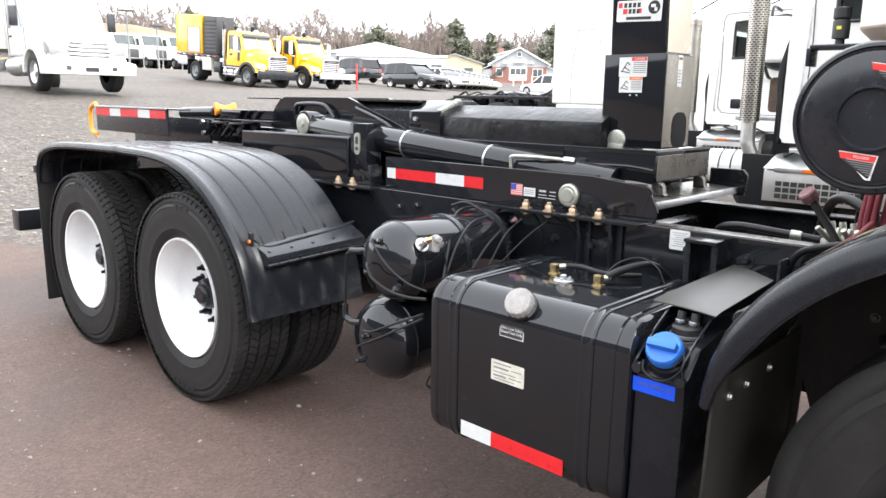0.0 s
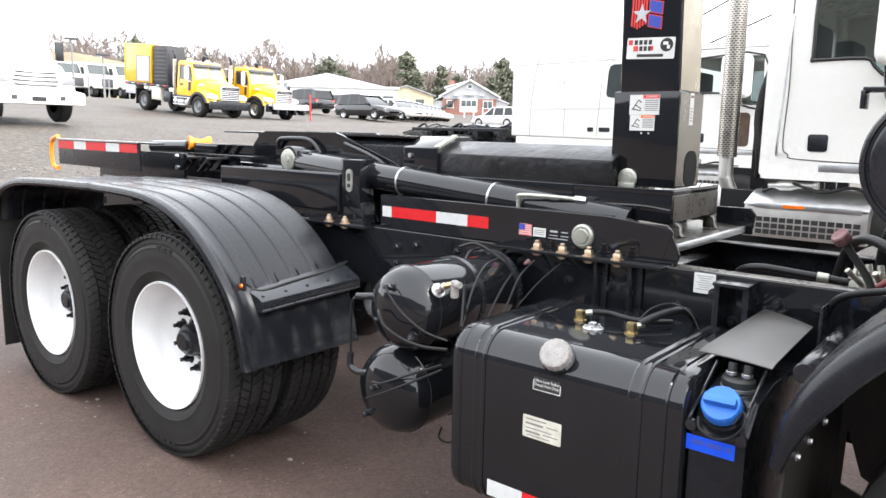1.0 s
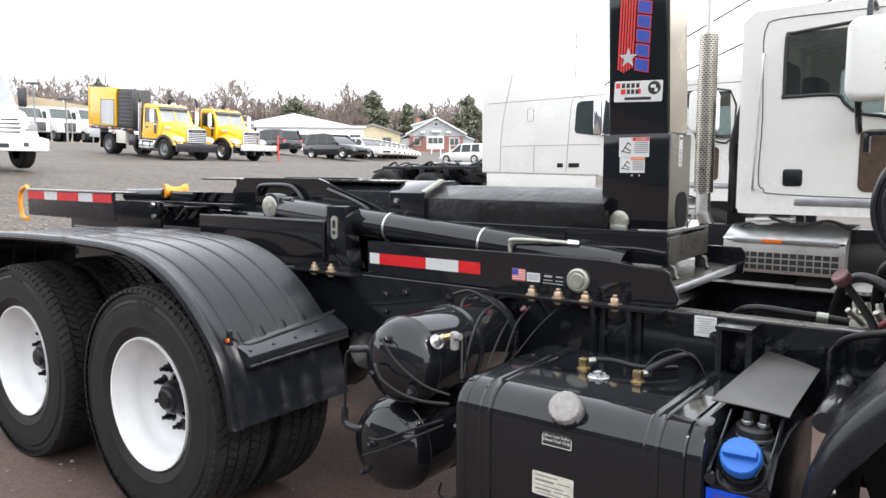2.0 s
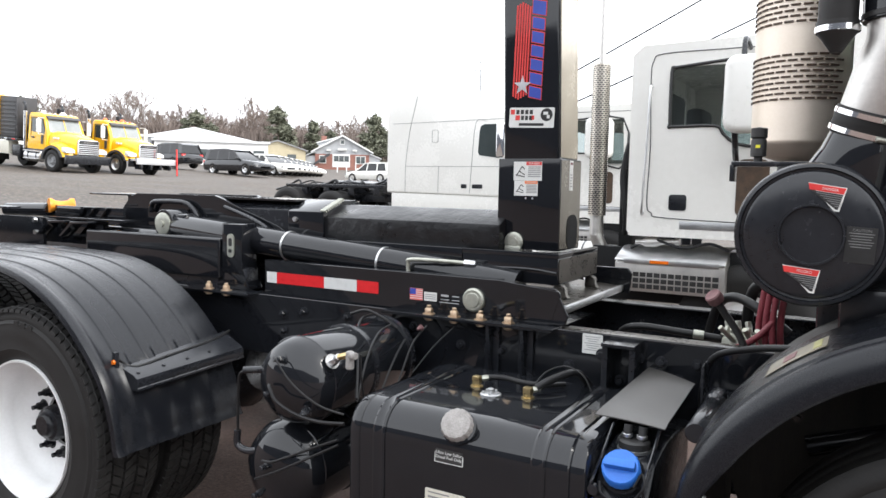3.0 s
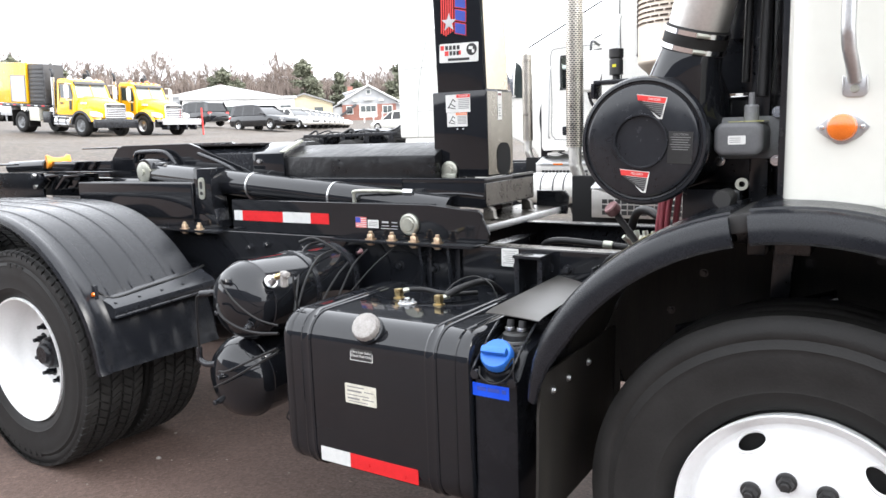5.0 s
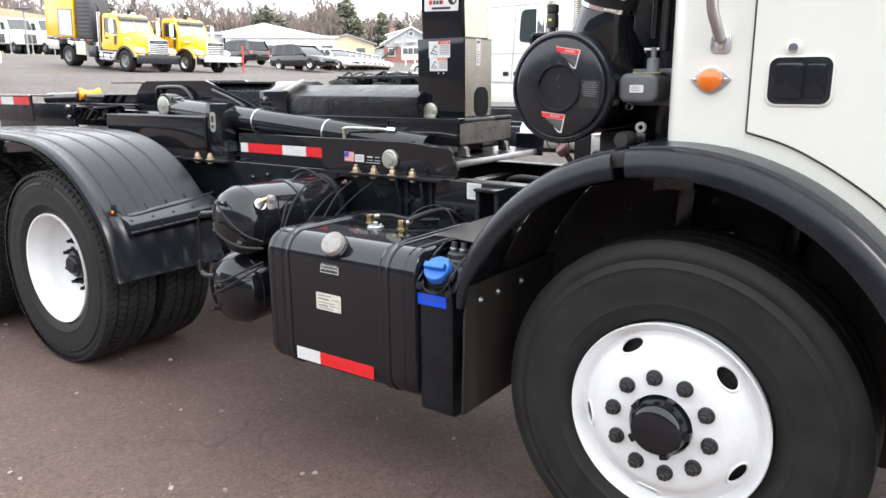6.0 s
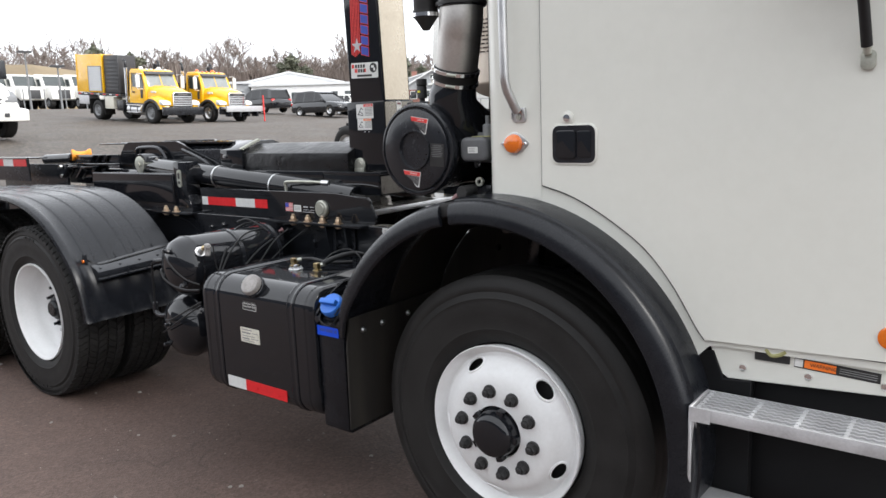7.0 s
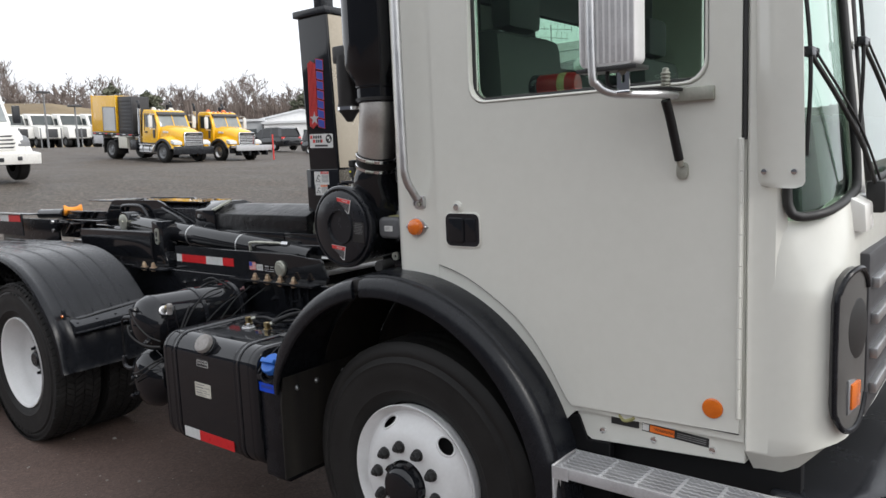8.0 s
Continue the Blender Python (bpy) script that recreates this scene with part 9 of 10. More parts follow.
def white_truck(x, y, g):
    """A medium white bonneted truck facing +x, front axle at x."""
    t = thing("white_truck", (x - 1, y + 1.1, g), "white medium truck with a wide grille and chrome bars on gravel", "truck")
    c = y + 1.1
    bm = B()
    prism(bm, [(x - 2.0, g + 0.9), (x - 0.45, g + 0.9), (x - 0.35, g + 1.62), (x - 0.85, g + 2.45), (x - 1.1, g + 2.58), (x - 1.9, g + 2.58), (x - 2.0, g + 2.45)], c - 0.98, c + 0.98, "y", 0.06, 3)
    cab = part("cab", bm, FARWHITE, t, "white cab")
    bm = B()
    prism(bm, [(x - 0.385, g + 1.66), (x - 0.345, g + 1.63), (x - 0.835, g + 2.43), (x - 0.87, g + 2.42)], c - 0.88, c + 0.88, "y", 0.01)
    part("windscreen", bm, PALEGLASS, cab, "windscreen reflecting the sky")
    bm = B()
    prism(bm, [(x - 1.75, g + 1.62), (x - 0.75, g + 1.58), (x - 1.05, g + 2.30), (x - 1.7, g + 2.32)], c - 0.992, c - 0.98, "y")
    part("side_window", bm, FARGLASS, cab)
    bm = B()
    rows = []
    for xx, hw, zt, zb in ((x - 0.4, 0.92, 1.66, 0.80), (x + 0.2, 0.90, 1.58, 0.78), (x + 0.62, 0.86, 1.46, 0.72), (x + 0.80, 0.80, 1.25, 0.70), (x + 0.84, 0.78, 1.05, 0.70)):
        rows.append([(xx, c + a * hw, g + zb + (zt - zb) * b) for a, b in ((-1, 0), (-1, 0.6), (-0.85, 0.88), (-0.5, 1.0), (0.5, 1.0), (0.85, 0.88), (1, 0.6), (1, 0))])
    sweep(bm, rows)
    part("bonnet", bm, FARWHITE, t, "white bonnet")
    bm = B()
    box(bm, (x + 0.82, c - 0.55, g + 0.80), (x + 0.875, c + 0.55, g + 1.22), 0.02)
    gr = part("grille", bm, FARWHITE, t, "white grille panel with dark slots")
    for k in range(4):
        hw = 0.50 - 0.03 * abs(k - 1)
        bm = B()
        prism(bm, [(c - hw, g + 0.855 + 0.10 * k), (c + hw, g + 0.855 + 0.10 * k), (c + hw + 0.05, g + 0.905 + 0.10 * k), (c + 0.10, g + 0.885 + 0.10 * k), (c - 0.10, g + 0.885 + 0.10 * k), (c - hw - 0.05, g + 0.905 + 0.10 * k)], x + 0.868, x + 0.882, "x")
        part("grille_slot", bm, DARKGREY, gr)
    bm = B()
    lathe(bm, (x + 0.875, c, g + 1.19), (1, 0, 0.2), [(0, 0), (0.07, 0), (0.06, 0.02), (0, 0.022)], 16, False)
    part("badge", bm, CHROME, gr)
    for s in (-1, 1):
        bm = B()
        box(bm, (x + 0.99, c + s * 0.50, g + 0.53), (x + 1.014, c + s * 0.62, g + 0.63), 0.006)
        part("fog_lamp", bm, DARKGREY, t)
        rows = []
        for k in range(13):
            a = radians(180 - 15 * k)
            rows.append([(x + r * math.cos(a), c + s * yy, g + 0.48 + r * math.sin(a)) for r, yy in ((0.545, 1.09), (0.60, 1.10), (0.66, 1.02), (0.68, 0.86), (0.545, 0.86))])
        part("wheel_arch", sweep(B(), rows), FARWHITE, t, "", 50)
        bm = B()
        tube(bm, [(a, c + s * 0.985, g + b) for a, b in ((x - 1.82, 0.95), (x - 1.82, 2.4), (x - 1.05, 2.42), (x - 0.62, 1.62), (x - 0.58, 0.95))], 0.010, 6, 2, False)
        part("door_gap", bm, GREYCAST, cab)
        bm = B()
        box(bm, (x - 1.74, c + s * 0.98, g + 1.38), (x - 1.56, c + s * 1.005, g + 1.43), 0.006)
        part("door_handle", bm, SATIN, cab)
    for s in (-1, 1):
        bm = B()
        prism(bm, [(x + 0.46, g + 0.95), (x + 0.85, g + 0.90), (x + 0.83, g + 1.06), (x + 0.62, g + 1.20), (x + 0.44, g + 1.22)], c + s * 0.60, c + s * 0.935, "y", 0.03)
        part("headlamp", bm, GREYCAST, t, "clear headlamp")
        bm = B()
        box(bm, (x - 0.62, c + s * 1.32, g + 1.6), (x - 0.52, c + s * 1.12, g + 2.1), 0.03)
        part("side_mirror", bm, SATIN, t)
    bm = B()
    prism(bm, [(x + 0.62, g + 0.42), (x + 0.98, g + 0.42), (x + 1.02, g + 0.72), (x + 0.62, g + 0.78)], c - 1.12, c + 1.12, "y", 0.04)
    part("bumper", bm, FARWHITE, t, "white front bumper")
    bm = B()
    box(bm, (x + 1.0, c - 0.16, g + 0.50), (x + 1.012, c + 0.16, g + 0.60))
    part("plate_holder", bm, SATIN, t)
    bm = B()
    box(bm, (x - 7.5, c - 1.2, g + 1.1), (x - 2.15, c + 1.2, g + 3.2), 0.03)
    part("cargo_box", bm, FARWHITE, t, "white cargo box")
    bm = B()
    box(bm, (x - 7.0, c - 0.5, g + 0.6), (x + 0.6, c + 0.5, g + 0.9))
    part("frame_rail", bm, SATIN, t)
    bm = B()
    rod(bm, (x - 1.9, c - 0.85, g + 0.65), (x - 0.75, c - 0.85, g + 0.65), 0.26, 20, 0.04)
    part("fuel_tank", bm, ALU, t)
    cylinder_wheels(t, [(x, y + 0.06, -1), (x, y + 2.14, 1), (x - 4.5, y + 0.06, -1), (x - 4.5, y + 2.14, 1)], g, 0.48, 0.3, ALU)
    return t


white_truck(-20.2, 7.0, 1.53)


def car(x, y, g, heading, paint, suv, label, group=""):
    """A car whose middle is at x, y; heading +1 faces +x. Lofted body, glasshouse, roof and pillars."""
    t = thing("parked_car", (x, y, g), label, "car", group)
    L, hw, h, s = (4.65, 0.95, 1.66, heading) if suv else (4.5, 0.90, 1.50, heading)
    belt = 1.0 if suv else 0.94
    low = [(-0.5, 0.45, belt - 0.22, 0.86), (-0.488, 0.32, belt - 0.08, 0.93), (-0.44, 0.28, belt, 0.98), (-0.2, 0.26, belt, 1.0), (0.12, 0.26, belt - 0.02, 1.0), (0.24, 0.26, belt - 0.04, 0.99), (0.36, 0.26, belt - 0.12, 0.97), (0.45, 0.28, belt - 0.22, 0.93), (0.488, 0.34, belt - 0.34, 0.88), (0.5, 0.45, belt - 0.46, 0.82)]
    rows = []
    for a, zb, zt, w in low:
        W, d = hw * w, zt - zb
        rows.append([(x + s * a * L, y + W * p, g + zb + d * q) for p, q in ((-0.90, 0), (-0.98, 0.18), (-1, 0.55), (-0.97, 0.86), (-0.88, 1.0), (0.88, 1.0), (0.97, 0.86), (1, 0.55), (0.98, 0.18), (0.90, 0))])
    body = part("body", sweep(B(), rows), paint, t, "", 50)
    if suv:
        top = [(-0.465, belt - 0.01), (-0.425, h - 0.14), (-0.39, h - 0.05), (-0.05, h - 0.03), (0.045, h - 0.08), (0.225, belt - 0.03)]
    else:
        top = [(-0.43, belt - 0.01), (-0.33, h - 0.12), (-0.25, h - 0.04), (-0.02, h - 0.02), (0.07, h - 0.09), (0.25, belt - 0.03)]

    def taper(bm):
        for v in bm.verts:
            f = max(0.0, (v.co.z - g - belt) / (h - belt))
            v.co.y = y + (v.co.y - y) * (1 - 0.20 * f)
        return bm
    glasshouse = part("side_window", taper(prism(B(), [(x + s * a * L, g + b) for a, b in top], y - hw * 0.93, y + hw * 0.93, "y")), CARGLASS, body, "dark tinted window band")
    crown = [(top[1][0] - 0.005, top[1][1] + 0.02), (top[2][0], h - 0.01), (top[3][0] - 0.08, h + 0.02), (top[3][0], h + 0.01), (top[4][0] + 0.012, top[4][1] - 0.0), (top[4][0] - 0.01, top[4][1] - 0.02), (top[2][0], h - 0.09)]
    part("roof", taper(prism(B(), [(x + s * a * L, g + b) for a, b in crown], y - hw * 0.955, y + hw * 0.955, "y")), paint, body, "", 50)
    for sy in (-1, 1):
        for a0, a1, w in ((0.215, top[4][0], 0.012), (0.0, -0.01, 0.010), (-0.22, -0.215, 0.012), (top[0][0] + 0.02, top[1][0] + 0.02, 0.035)):
            bm = prism(B(), [(x + s * (a0 - w) * L, g + belt - 0.03), (x + s * (a0 + w) * L, g + belt - 0.03), (x + s * (a1 + w) * L, g + h - 0.06), (x + s * (a1 - w) * L, g + h - 0.06)], y + sy * hw * 0.92, y + sy * hw * 0.94, "y")
            part("pillar", taper(bm), paint, body)
        bm = B()
        box(bm, (x + s * 0.455 * L, y + sy * hw * 0.90, g + belt - 0.40), (x + s * 0.484 * L, y + sy * hw * 0.55, g + belt - 0.27), 0.03)
        part("headlamp", bm, GREYCAST, body)
        bm = B()
        box(bm, (x - s * 0.494 * L, y + sy * hw * 0.92, g + belt - 0.22), (x - s * 0.462 * L, y + sy * hw * 0.66, g + belt - 0.06), 0.02)
        part("tail_lamp", bm, INKR, body)
        bm = B()
        box(bm, (x + s * 0.19 * L, y + sy * hw * 1.0, g + belt), (x + s * 0.165 * L, y + sy * hw * 1.16, g + belt + 0.15), 0.03)
        part("side_mirror", bm, paint, body)
    bm = B()
    box(bm, (x + s * 0.475 * L, y - hw * 0.5, g + 0.42), (x + s * 0.50 * L, y + hw * 0.5, g + belt - 0.36), 0.03)
    part("grille", bm, SATIN, body)
    cylinder_wheels(t, [(x + s * 0.31 * L, y - hw + 0.0, -1), (x + s * 0.31 * L, y + hw - 0.0, 1), (x - s * 0.30 * L, y - hw + 0.0, -1), (x - s * 0.30 * L, y + hw - 0.0, 1)], g, 0.38 if suv else 0.33, 0.24, ALU)
    return t


car(-41.7, 35.2, ground_z(-41.7, 35.2), -1, CARBLACK, True, "black sport utility car parked on gravel", "dark cars")
car(-35.2, 35.2, ground_z(-35.2, 35.2), 1, CARBLACK, True, "dark blue-black sport utility car parked on gravel", "dark cars")
white_car = car(-36.9, 39.6, ground_z(-36.9, 39.6), 1, FARWHITE, False, "white car in a row of parked cars", "row of white cars")
for k in range(1, 8):
    copy_thing(white_car, Matrix.Translation((-36.9 - 1.72 * k, 39.6 + 2.6 * k, ground_z(-36.9 - 1.72 * k, 39.6 + 2.6 * k))))
car(-35.8, 51.0, ground_z(-35.8, 51.0), -1, FARWHITE, True, "white car with red lamps beside the white cars", "row of white cars")

# slim orange post by the dark cars
bm = B()
rod(bm, (-31.4, 27.0, ground_z(-31.4, 27.0)), (-31.4, 27.0, 3.25), 0.04, 10)
tagged(part("marker_post", bm, INKR), "slim red orange marker post on gravel", "post")

# row of white tractors at the far fence
def small_tractor(x, y, g):
    t = thing("parked_tractor", (x, y, g), "white tractor unit in a far row", "truck", "far row of white tractors")
    bm = B()
    prism(bm, [(x - 1.4, g + 1.0), (x - 1.4, g + 2.9), (x - 1.2, g + 3.1), (x - 0.1, g + 2.95), (x + 0.3, g + 2.0), (x + 1.7, g + 1.75), (x + 1.8, g + 0.8), (x + 1.6, g + 0.7)], y - 1.1, y + 1.1, "y", 0.08)
    part("cab", bm, FARWHITE, t)
    bm = B()
    prism(bm, [(x - 0.06, g + 2.85), (x + 0.3, g + 2.02), (x + 0.34, g + 2.04), (x - 0.02, g + 2.87)], y - 0.9, y + 0.9, "y")
    part("windscreen", bm, FARGLASS, t)
    bm = B()
    prism(bm, [(x - 0.9, g + 2.05), (x - 0.05, g + 2.0), (x - 0.2, g + 2.6), (x - 0.85, g + 2.65)], y - 1.11, y - 1.10, "y")
    part("side_window", bm, FARGLASS, t)
    bm = B()
    box(bm, (x + 1.72, y - 0.5, g + 0.85), (x + 1.84, y + 0.5, g + 1.6), 0.03)
    part("grille", bm, DARKGREY, t)
    bm = B()
    rod(bm, (x - 1.3, y - 1.14, g + 0.75), (x + 0.2, y - 1.14, g + 0.75), 0.28, 12, 0.03)
    part("fuel_tank", bm, SATIN, t)
    bm = B()
    box(bm, (x - 4.4, y - 0.9, g + 0.95), (x - 1.6, y + 0.9, g + 1.25), 0.05)
    part("rear_deck", bm, SATIN, t)
    bm = B()
    box(bm, (x - 4.5, y - 0.5, g + 0.7), (x + 1.0, y + 0.5, g + 0.95))
    part("frame_rail", bm, SATIN, t)
    cylinder_wheels(t, [(x + 1.0, y - 1.1, -1), (x - 2.4, y - 1.1, -1), (x - 3.6, y - 1.1, -1), (x + 1.0, y + 1.1, 1), (x - 2.4, y + 1.1, 1)], g, 0.5, 0.4, GREYCAST)
    return t


def far_place(k):
    """Where the k-th tractor of the far row stands: one slanting line by the fence."""
    b = radians(61.2 + 1.75 * k)
    x, y = 1.9 - 76 * math.sin(b), 0.1 + 76 * math.cos(b)
    return x, y, ground_z(x, y)


far_a = small_tractor(*far_place(0))
for k in range(1, 7):
    copy_thing(far_a, Matrix.Translation(far_place(k)))

# lamp posts
def lamp_post(x, y, h):
    t = thing("street_lamp", (x, y, ground_z(x)), "tall thin yard lamp post with a flat head", "street lamp", "lamp posts")
    bm = B()
    rod(bm, (x, y, ground_z(x) - 0.1), (x, y, h), 0.10, 10, 0, 0.06)
    part("pole", bm, GREYCAST, t)
    bm = B()
    box(bm, (x - 0.3, y - 0.5, h - 0.02), (x + 0.3, y + 0.5, h + 0.14), 0.04)
    part("lamp_head", bm, DARKGREY, t)


lamp_post(-63.8, 29.1, 8.3)
lamp_post(-61.2, 30.4, 7.0)
for k in range(8):
    bm = B()
    x, y = 1.9 - 67 * math.sin(radians(61.5 + 1.25 * k)), 67 * math.cos(radians(61.5 + 1.25 * k))
    rod(bm, (x, y, ground_z(x, y) - 0.1), (x, y, ground_z(x, y) + 1.6), 0.05, 8)
    tagged(part("fence_post", bm, GREYCAST), "thin grey fence post in front of the tractors", "post", "fence posts")

# ---- buildings ----
def house(c, right, g):
    """A small white gabled house, its gable to the viewer, on a brick lower floor."""
    r = Vector((right[0], right[1], 0)).normalized()
    d = Vector((-r.y, r.x, 0))
    c = Vector(c)
    m = Matrix(((r.x, d.x, 0, c.x), (r.y, d.y, 0, c.y), (0, 0, 1, g), (0, 0, 0, 1))) @ Matrix.Scale(0.86, 4)
    t = thing("house", (c.x, c.y, g), "white gabled house with a brick lower floor", "house")

    def fin(name, bm, mat, parent, label=""):
        bmesh.ops.transform(bm, matrix=m, verts=bm.verts)
        return part(name, bm, mat, parent, label)
    fin("lower_wall", box(B(), (-5.2, 0, -0.8), (5.2, 9, 2.5)), BRICK, t, "red brick lower wall")
    fin("upper_wall", prism(B(), [(-5.2, 2.5), (5.2, 2.5), (5.2, 3.2), (0, 6.0), (-5.2, 3.2)], 0.02, 9, "y"), GREYWALL, t, "pale grey upper wall")
    roof = fin("roof", prism(B(), [(-6.0, 2.75), (0, 5.98), (6.0, 2.75), (6.0, 2.95), (0, 6.25), (-6.0, 2.95)], -0.5, 9.6, "y"), ROOF, t, "pale gable roof with white edge boards")
    for sx in (-1, 1):
        fin("edge_board", prism(B(), [(sx * 6.0, 2.72), (0, 5.95), (0, 6.28), (sx * 6.0, 2.98)], -0.62, -0.5, "y"), SIDING, roof)
    fin("dormer", prism(B(), [(-4.6, 3.4), (-0.9, 5.3), (-0.9, 5.75), (-4.6, 4.7)], 1.5, 6.5, "y"), GREYWALL, roof, "long roof dormer")
    fin("dormer_roof", prism(B(), [(-5.0, 4.62), (-0.3, 5.95), (-0.3, 6.1), (-5.0, 4.8)], 1.2, 6.8, "y"), SIDING, roof)
    fin("porch_roof", prism(B(), [(-7.4, 1.9), (-5.0, 2.9), (-5.0, 3.05), (-7.4, 2.05)], -0.4, 7, "y"), ROOF, t)
    fin("porch_wall", box(B(), (-7.0, 0.2, -0.8), (-5.2, 6.5, 2.1)), GREYWALL, t)
    fin("lean_to", prism(B(), [(5.2, -0.8), (7.4, -0.8), (7.4, 1.8), (5.2, 2.6)], 0.3, 6, "y"), GREYWALL, t, "grey lean-to")
    fin("lean_to_roof", prism(B(), [(5.2, 2.6), (7.7, 1.68), (7.7, 1.85), (5.2, 2.8)], 0.0, 6.3, "y"), ROOF, t)
    fin("chimney", box(B(), (-4.1, 4, 3.2), (-3.1, 4.9, 6.2)), BRICK, t)
    fin("centre_panel", box(B(), (-1.9, -0.06, 0.0), (1.5, 0.04, 2.5)), SIDING, t, "white panelled window bay")
    for x0, x1, z0, z1 in ((-1.6, -0.7, 1.1, 2.2), (-0.6, 0.3, 1.1, 2.2), (0.4, 1.3, 1.1, 2.2), (2.7, 3.5, 0.8, 2.1), (3.6, 4.4, 0.8, 2.1), (-4.3, -3.2, 0.8, 2.1), (-0.35, 0.35, 4.5, 5.2)):
        o = fin("window", box(B(), (x0, -0.09, z0), (x1, 0.03, z1)), FARGLASS, t)
        fr = box(box(box(box(B(), (x0 - 0.12, -0.14, z0 - 0.12), (x1 + 0.12, -0.05, z0)), (x0 - 0.12, -0.14, z1), (x1 + 0.12, -0.05, z1 + 0.12)), (x0 - 0.12, -0.14, z0), (x0, -0.05, z1)), (x1, -0.14, z0), (x1 + 0.12, -0.05, z1))
        fin("frame", fr, LABEL, o)
    fin("awning", prism(B(), [(-0.9, 3.25), (0.9, 3.25), (0.8, 3.6), (-0.8, 3.6)], -0.5, -0.02, "y"), LABEL, t)
    for sx in (-2.6, 2.4):
        fin("awning", prism(B(), [(sx - 0.45, 3.1), (sx + 0.45, 3.1), (sx + 0.4, 3.4), (sx - 0.4, 3.4)], -0.4, -0.02, "y"), LABEL, t)
    fin("stair", prism(B(), [(-6.6, -0.2), (-6.1, -0.2), (-2.4, 2.2), (-2.4, 2.6), (-2.9, 2.5)], -0.9, -0.6, "y"), DARKGREY, t)
    return t


house((-76.2, 99.6), (0.79, 0.61), 4.5)


def shed(c, right, g, w, depth, eave, ridge, wall, roof, name, label, doors=0):
    r = Vector((right[0], right[1], 0)).normalized()
    d = Vector((-r.y, r.x, 0))
    m = Matrix(((r.x, d.x, 0, c[0]), (r.y, d.y, 0, c[1]), (0, 0, 1, g), (0, 0, 0, 1)))
    t = thing(name, (c[0], c[1], g), label, "building")

    def fin(nm, bm, mat):
        bmesh.ops.transform(bm, matrix=m, verts=bm.verts)
        return part(nm, bm, mat, t)
    fin("wall", box(B(), (-w / 2, 0, -1), (w / 2, depth, eave)), wall)
    if ridge > eave:
        fin("gable", prism(B(), [(-w / 2, eave), (w / 2, eave), (0, ridge)], 0.05, depth, "y"), wall)
        fin("roof", prism(B(), [(-w / 2 - 0.4, eave - 0.1), (0, ridge), (w / 2 + 0.4, eave - 0.1), (w / 2 + 0.4, eave + 0.1), (0, ridge + 0.22), (-w / 2 - 0.4, eave + 0.1)], -0.3, depth + 0.3, "y"), roof)
    else:
        fin("roof", box(B(), (-w / 2 - 0.3, -0.3, eave), (w / 2 + 0.3, depth + 0.3, eave + 0.3)), roof)
    for k in range(doors):
        x = -w / 2 + w * (k + 0.5) / doors
        fin("window", box(B(), (x - 0.7, -0.05, 0.6), (x + 0.7, 0.02, 1.8)), FARGLASS)
    return t


shed((-73.2, 68.4), (0.67, 0.74), 4.0, 14.0, 9, 2.7, 2.7, SIDING, ROOF, "long_shed", "long low white metal shed", 6)
shed((-81, 72.5), (0.67, 0.74), 4.3, 15.0, 16, 3.1, 4.6, SIDING, ROOF, "warehouse", "wide white gabled warehouse", 3)
shed((-81.5, 62.0), (0.67, 0.74), 4.4, 6.0, 9, 2.8, 2.8, GREYWALL, ROOF, "grey_shed", "low grey metal shed", 2)
shed((-84.0, 92.5), (0.74, 0.67), 4.6, 9.0, 8, 2.4, 3.9, TAN, SHINGLE, "tan_shed", "tan wooden shed with a gable roof", 2)
# low white fence in front of the house
bm = B()
for k in range(26):
    p = Vector((-62 + 0.95 * k, 80 + 0.78 * k, 0))
    box(bm, (p.x - 0.05, p.y - 0.05, 3.2), (p.x + 0.05, p.y + 0.05, 4.6))
fen = part("picket_posts", bm, SIDING)
tagged(fen, "row of low white posts before the house", "fence", kind="stuff")

# ---- trees ----
def bare_tree(seed, h):
    """Trunk, limbs and a haze of fine twigs for a leafless tree; base at the origin."""
    rnd = random.Random(seed)
    tr, tw = B(), B()

    def twig(p, d, length, r):
        side = d.cross(Vector((rnd.uniform(-1, 1), rnd.uniform(-1, 1), rnd.uniform(-1, 1)))).normalized() * r
        tw.faces.new([tw.verts.new(p - side), tw.verts.new(p + side), tw.verts.new(p + d * length + Vector((rnd.uniform(-1, 1), rnd.uniform(-1, 1), rnd.uniform(-1, 1))) * length * 0.12)])

    def limb(p, d, length, r, depth):
        if depth == 4:
            return twig(p, d, length, r)
        pts = [p]
        for k in range(3):
            d = (d + Vector((rnd.uniform(-1, 1), rnd.uniform(-1, 1), rnd.uniform(-0.2, 0.6))) * 0.16).normalized()
            pts.append(pts[-1] + d * length / 3)
        tube(tr if depth < 2 else tw, pts, lambda q: r * (1 - 0.5 * q), 6 if depth < 2 else 3, 1)
        for k in range((6, 5, 5, 5)[depth]):
            q = pts[1].lerp(pts[3], (0.1 if depth else 0.25) + 0.9 * rnd.random() * (0.9 if depth else 0.8))
            side = Vector((rnd.uniform(-1, 1), rnd.uniform(-1, 1), rnd.uniform(-0.1, 0.8))).normalized()
            limb(q, (d * 0.75 + side * 0.75).normalized(), length * rnd.uniform(0.46, 0.66), max(r * 0.42, 0.034), depth + 1)
    limb(Vector((0, 0, -0.3)), Vector((0, 0, 1)), h * 0.52, h * 0.016, 0)
    return tr, tw


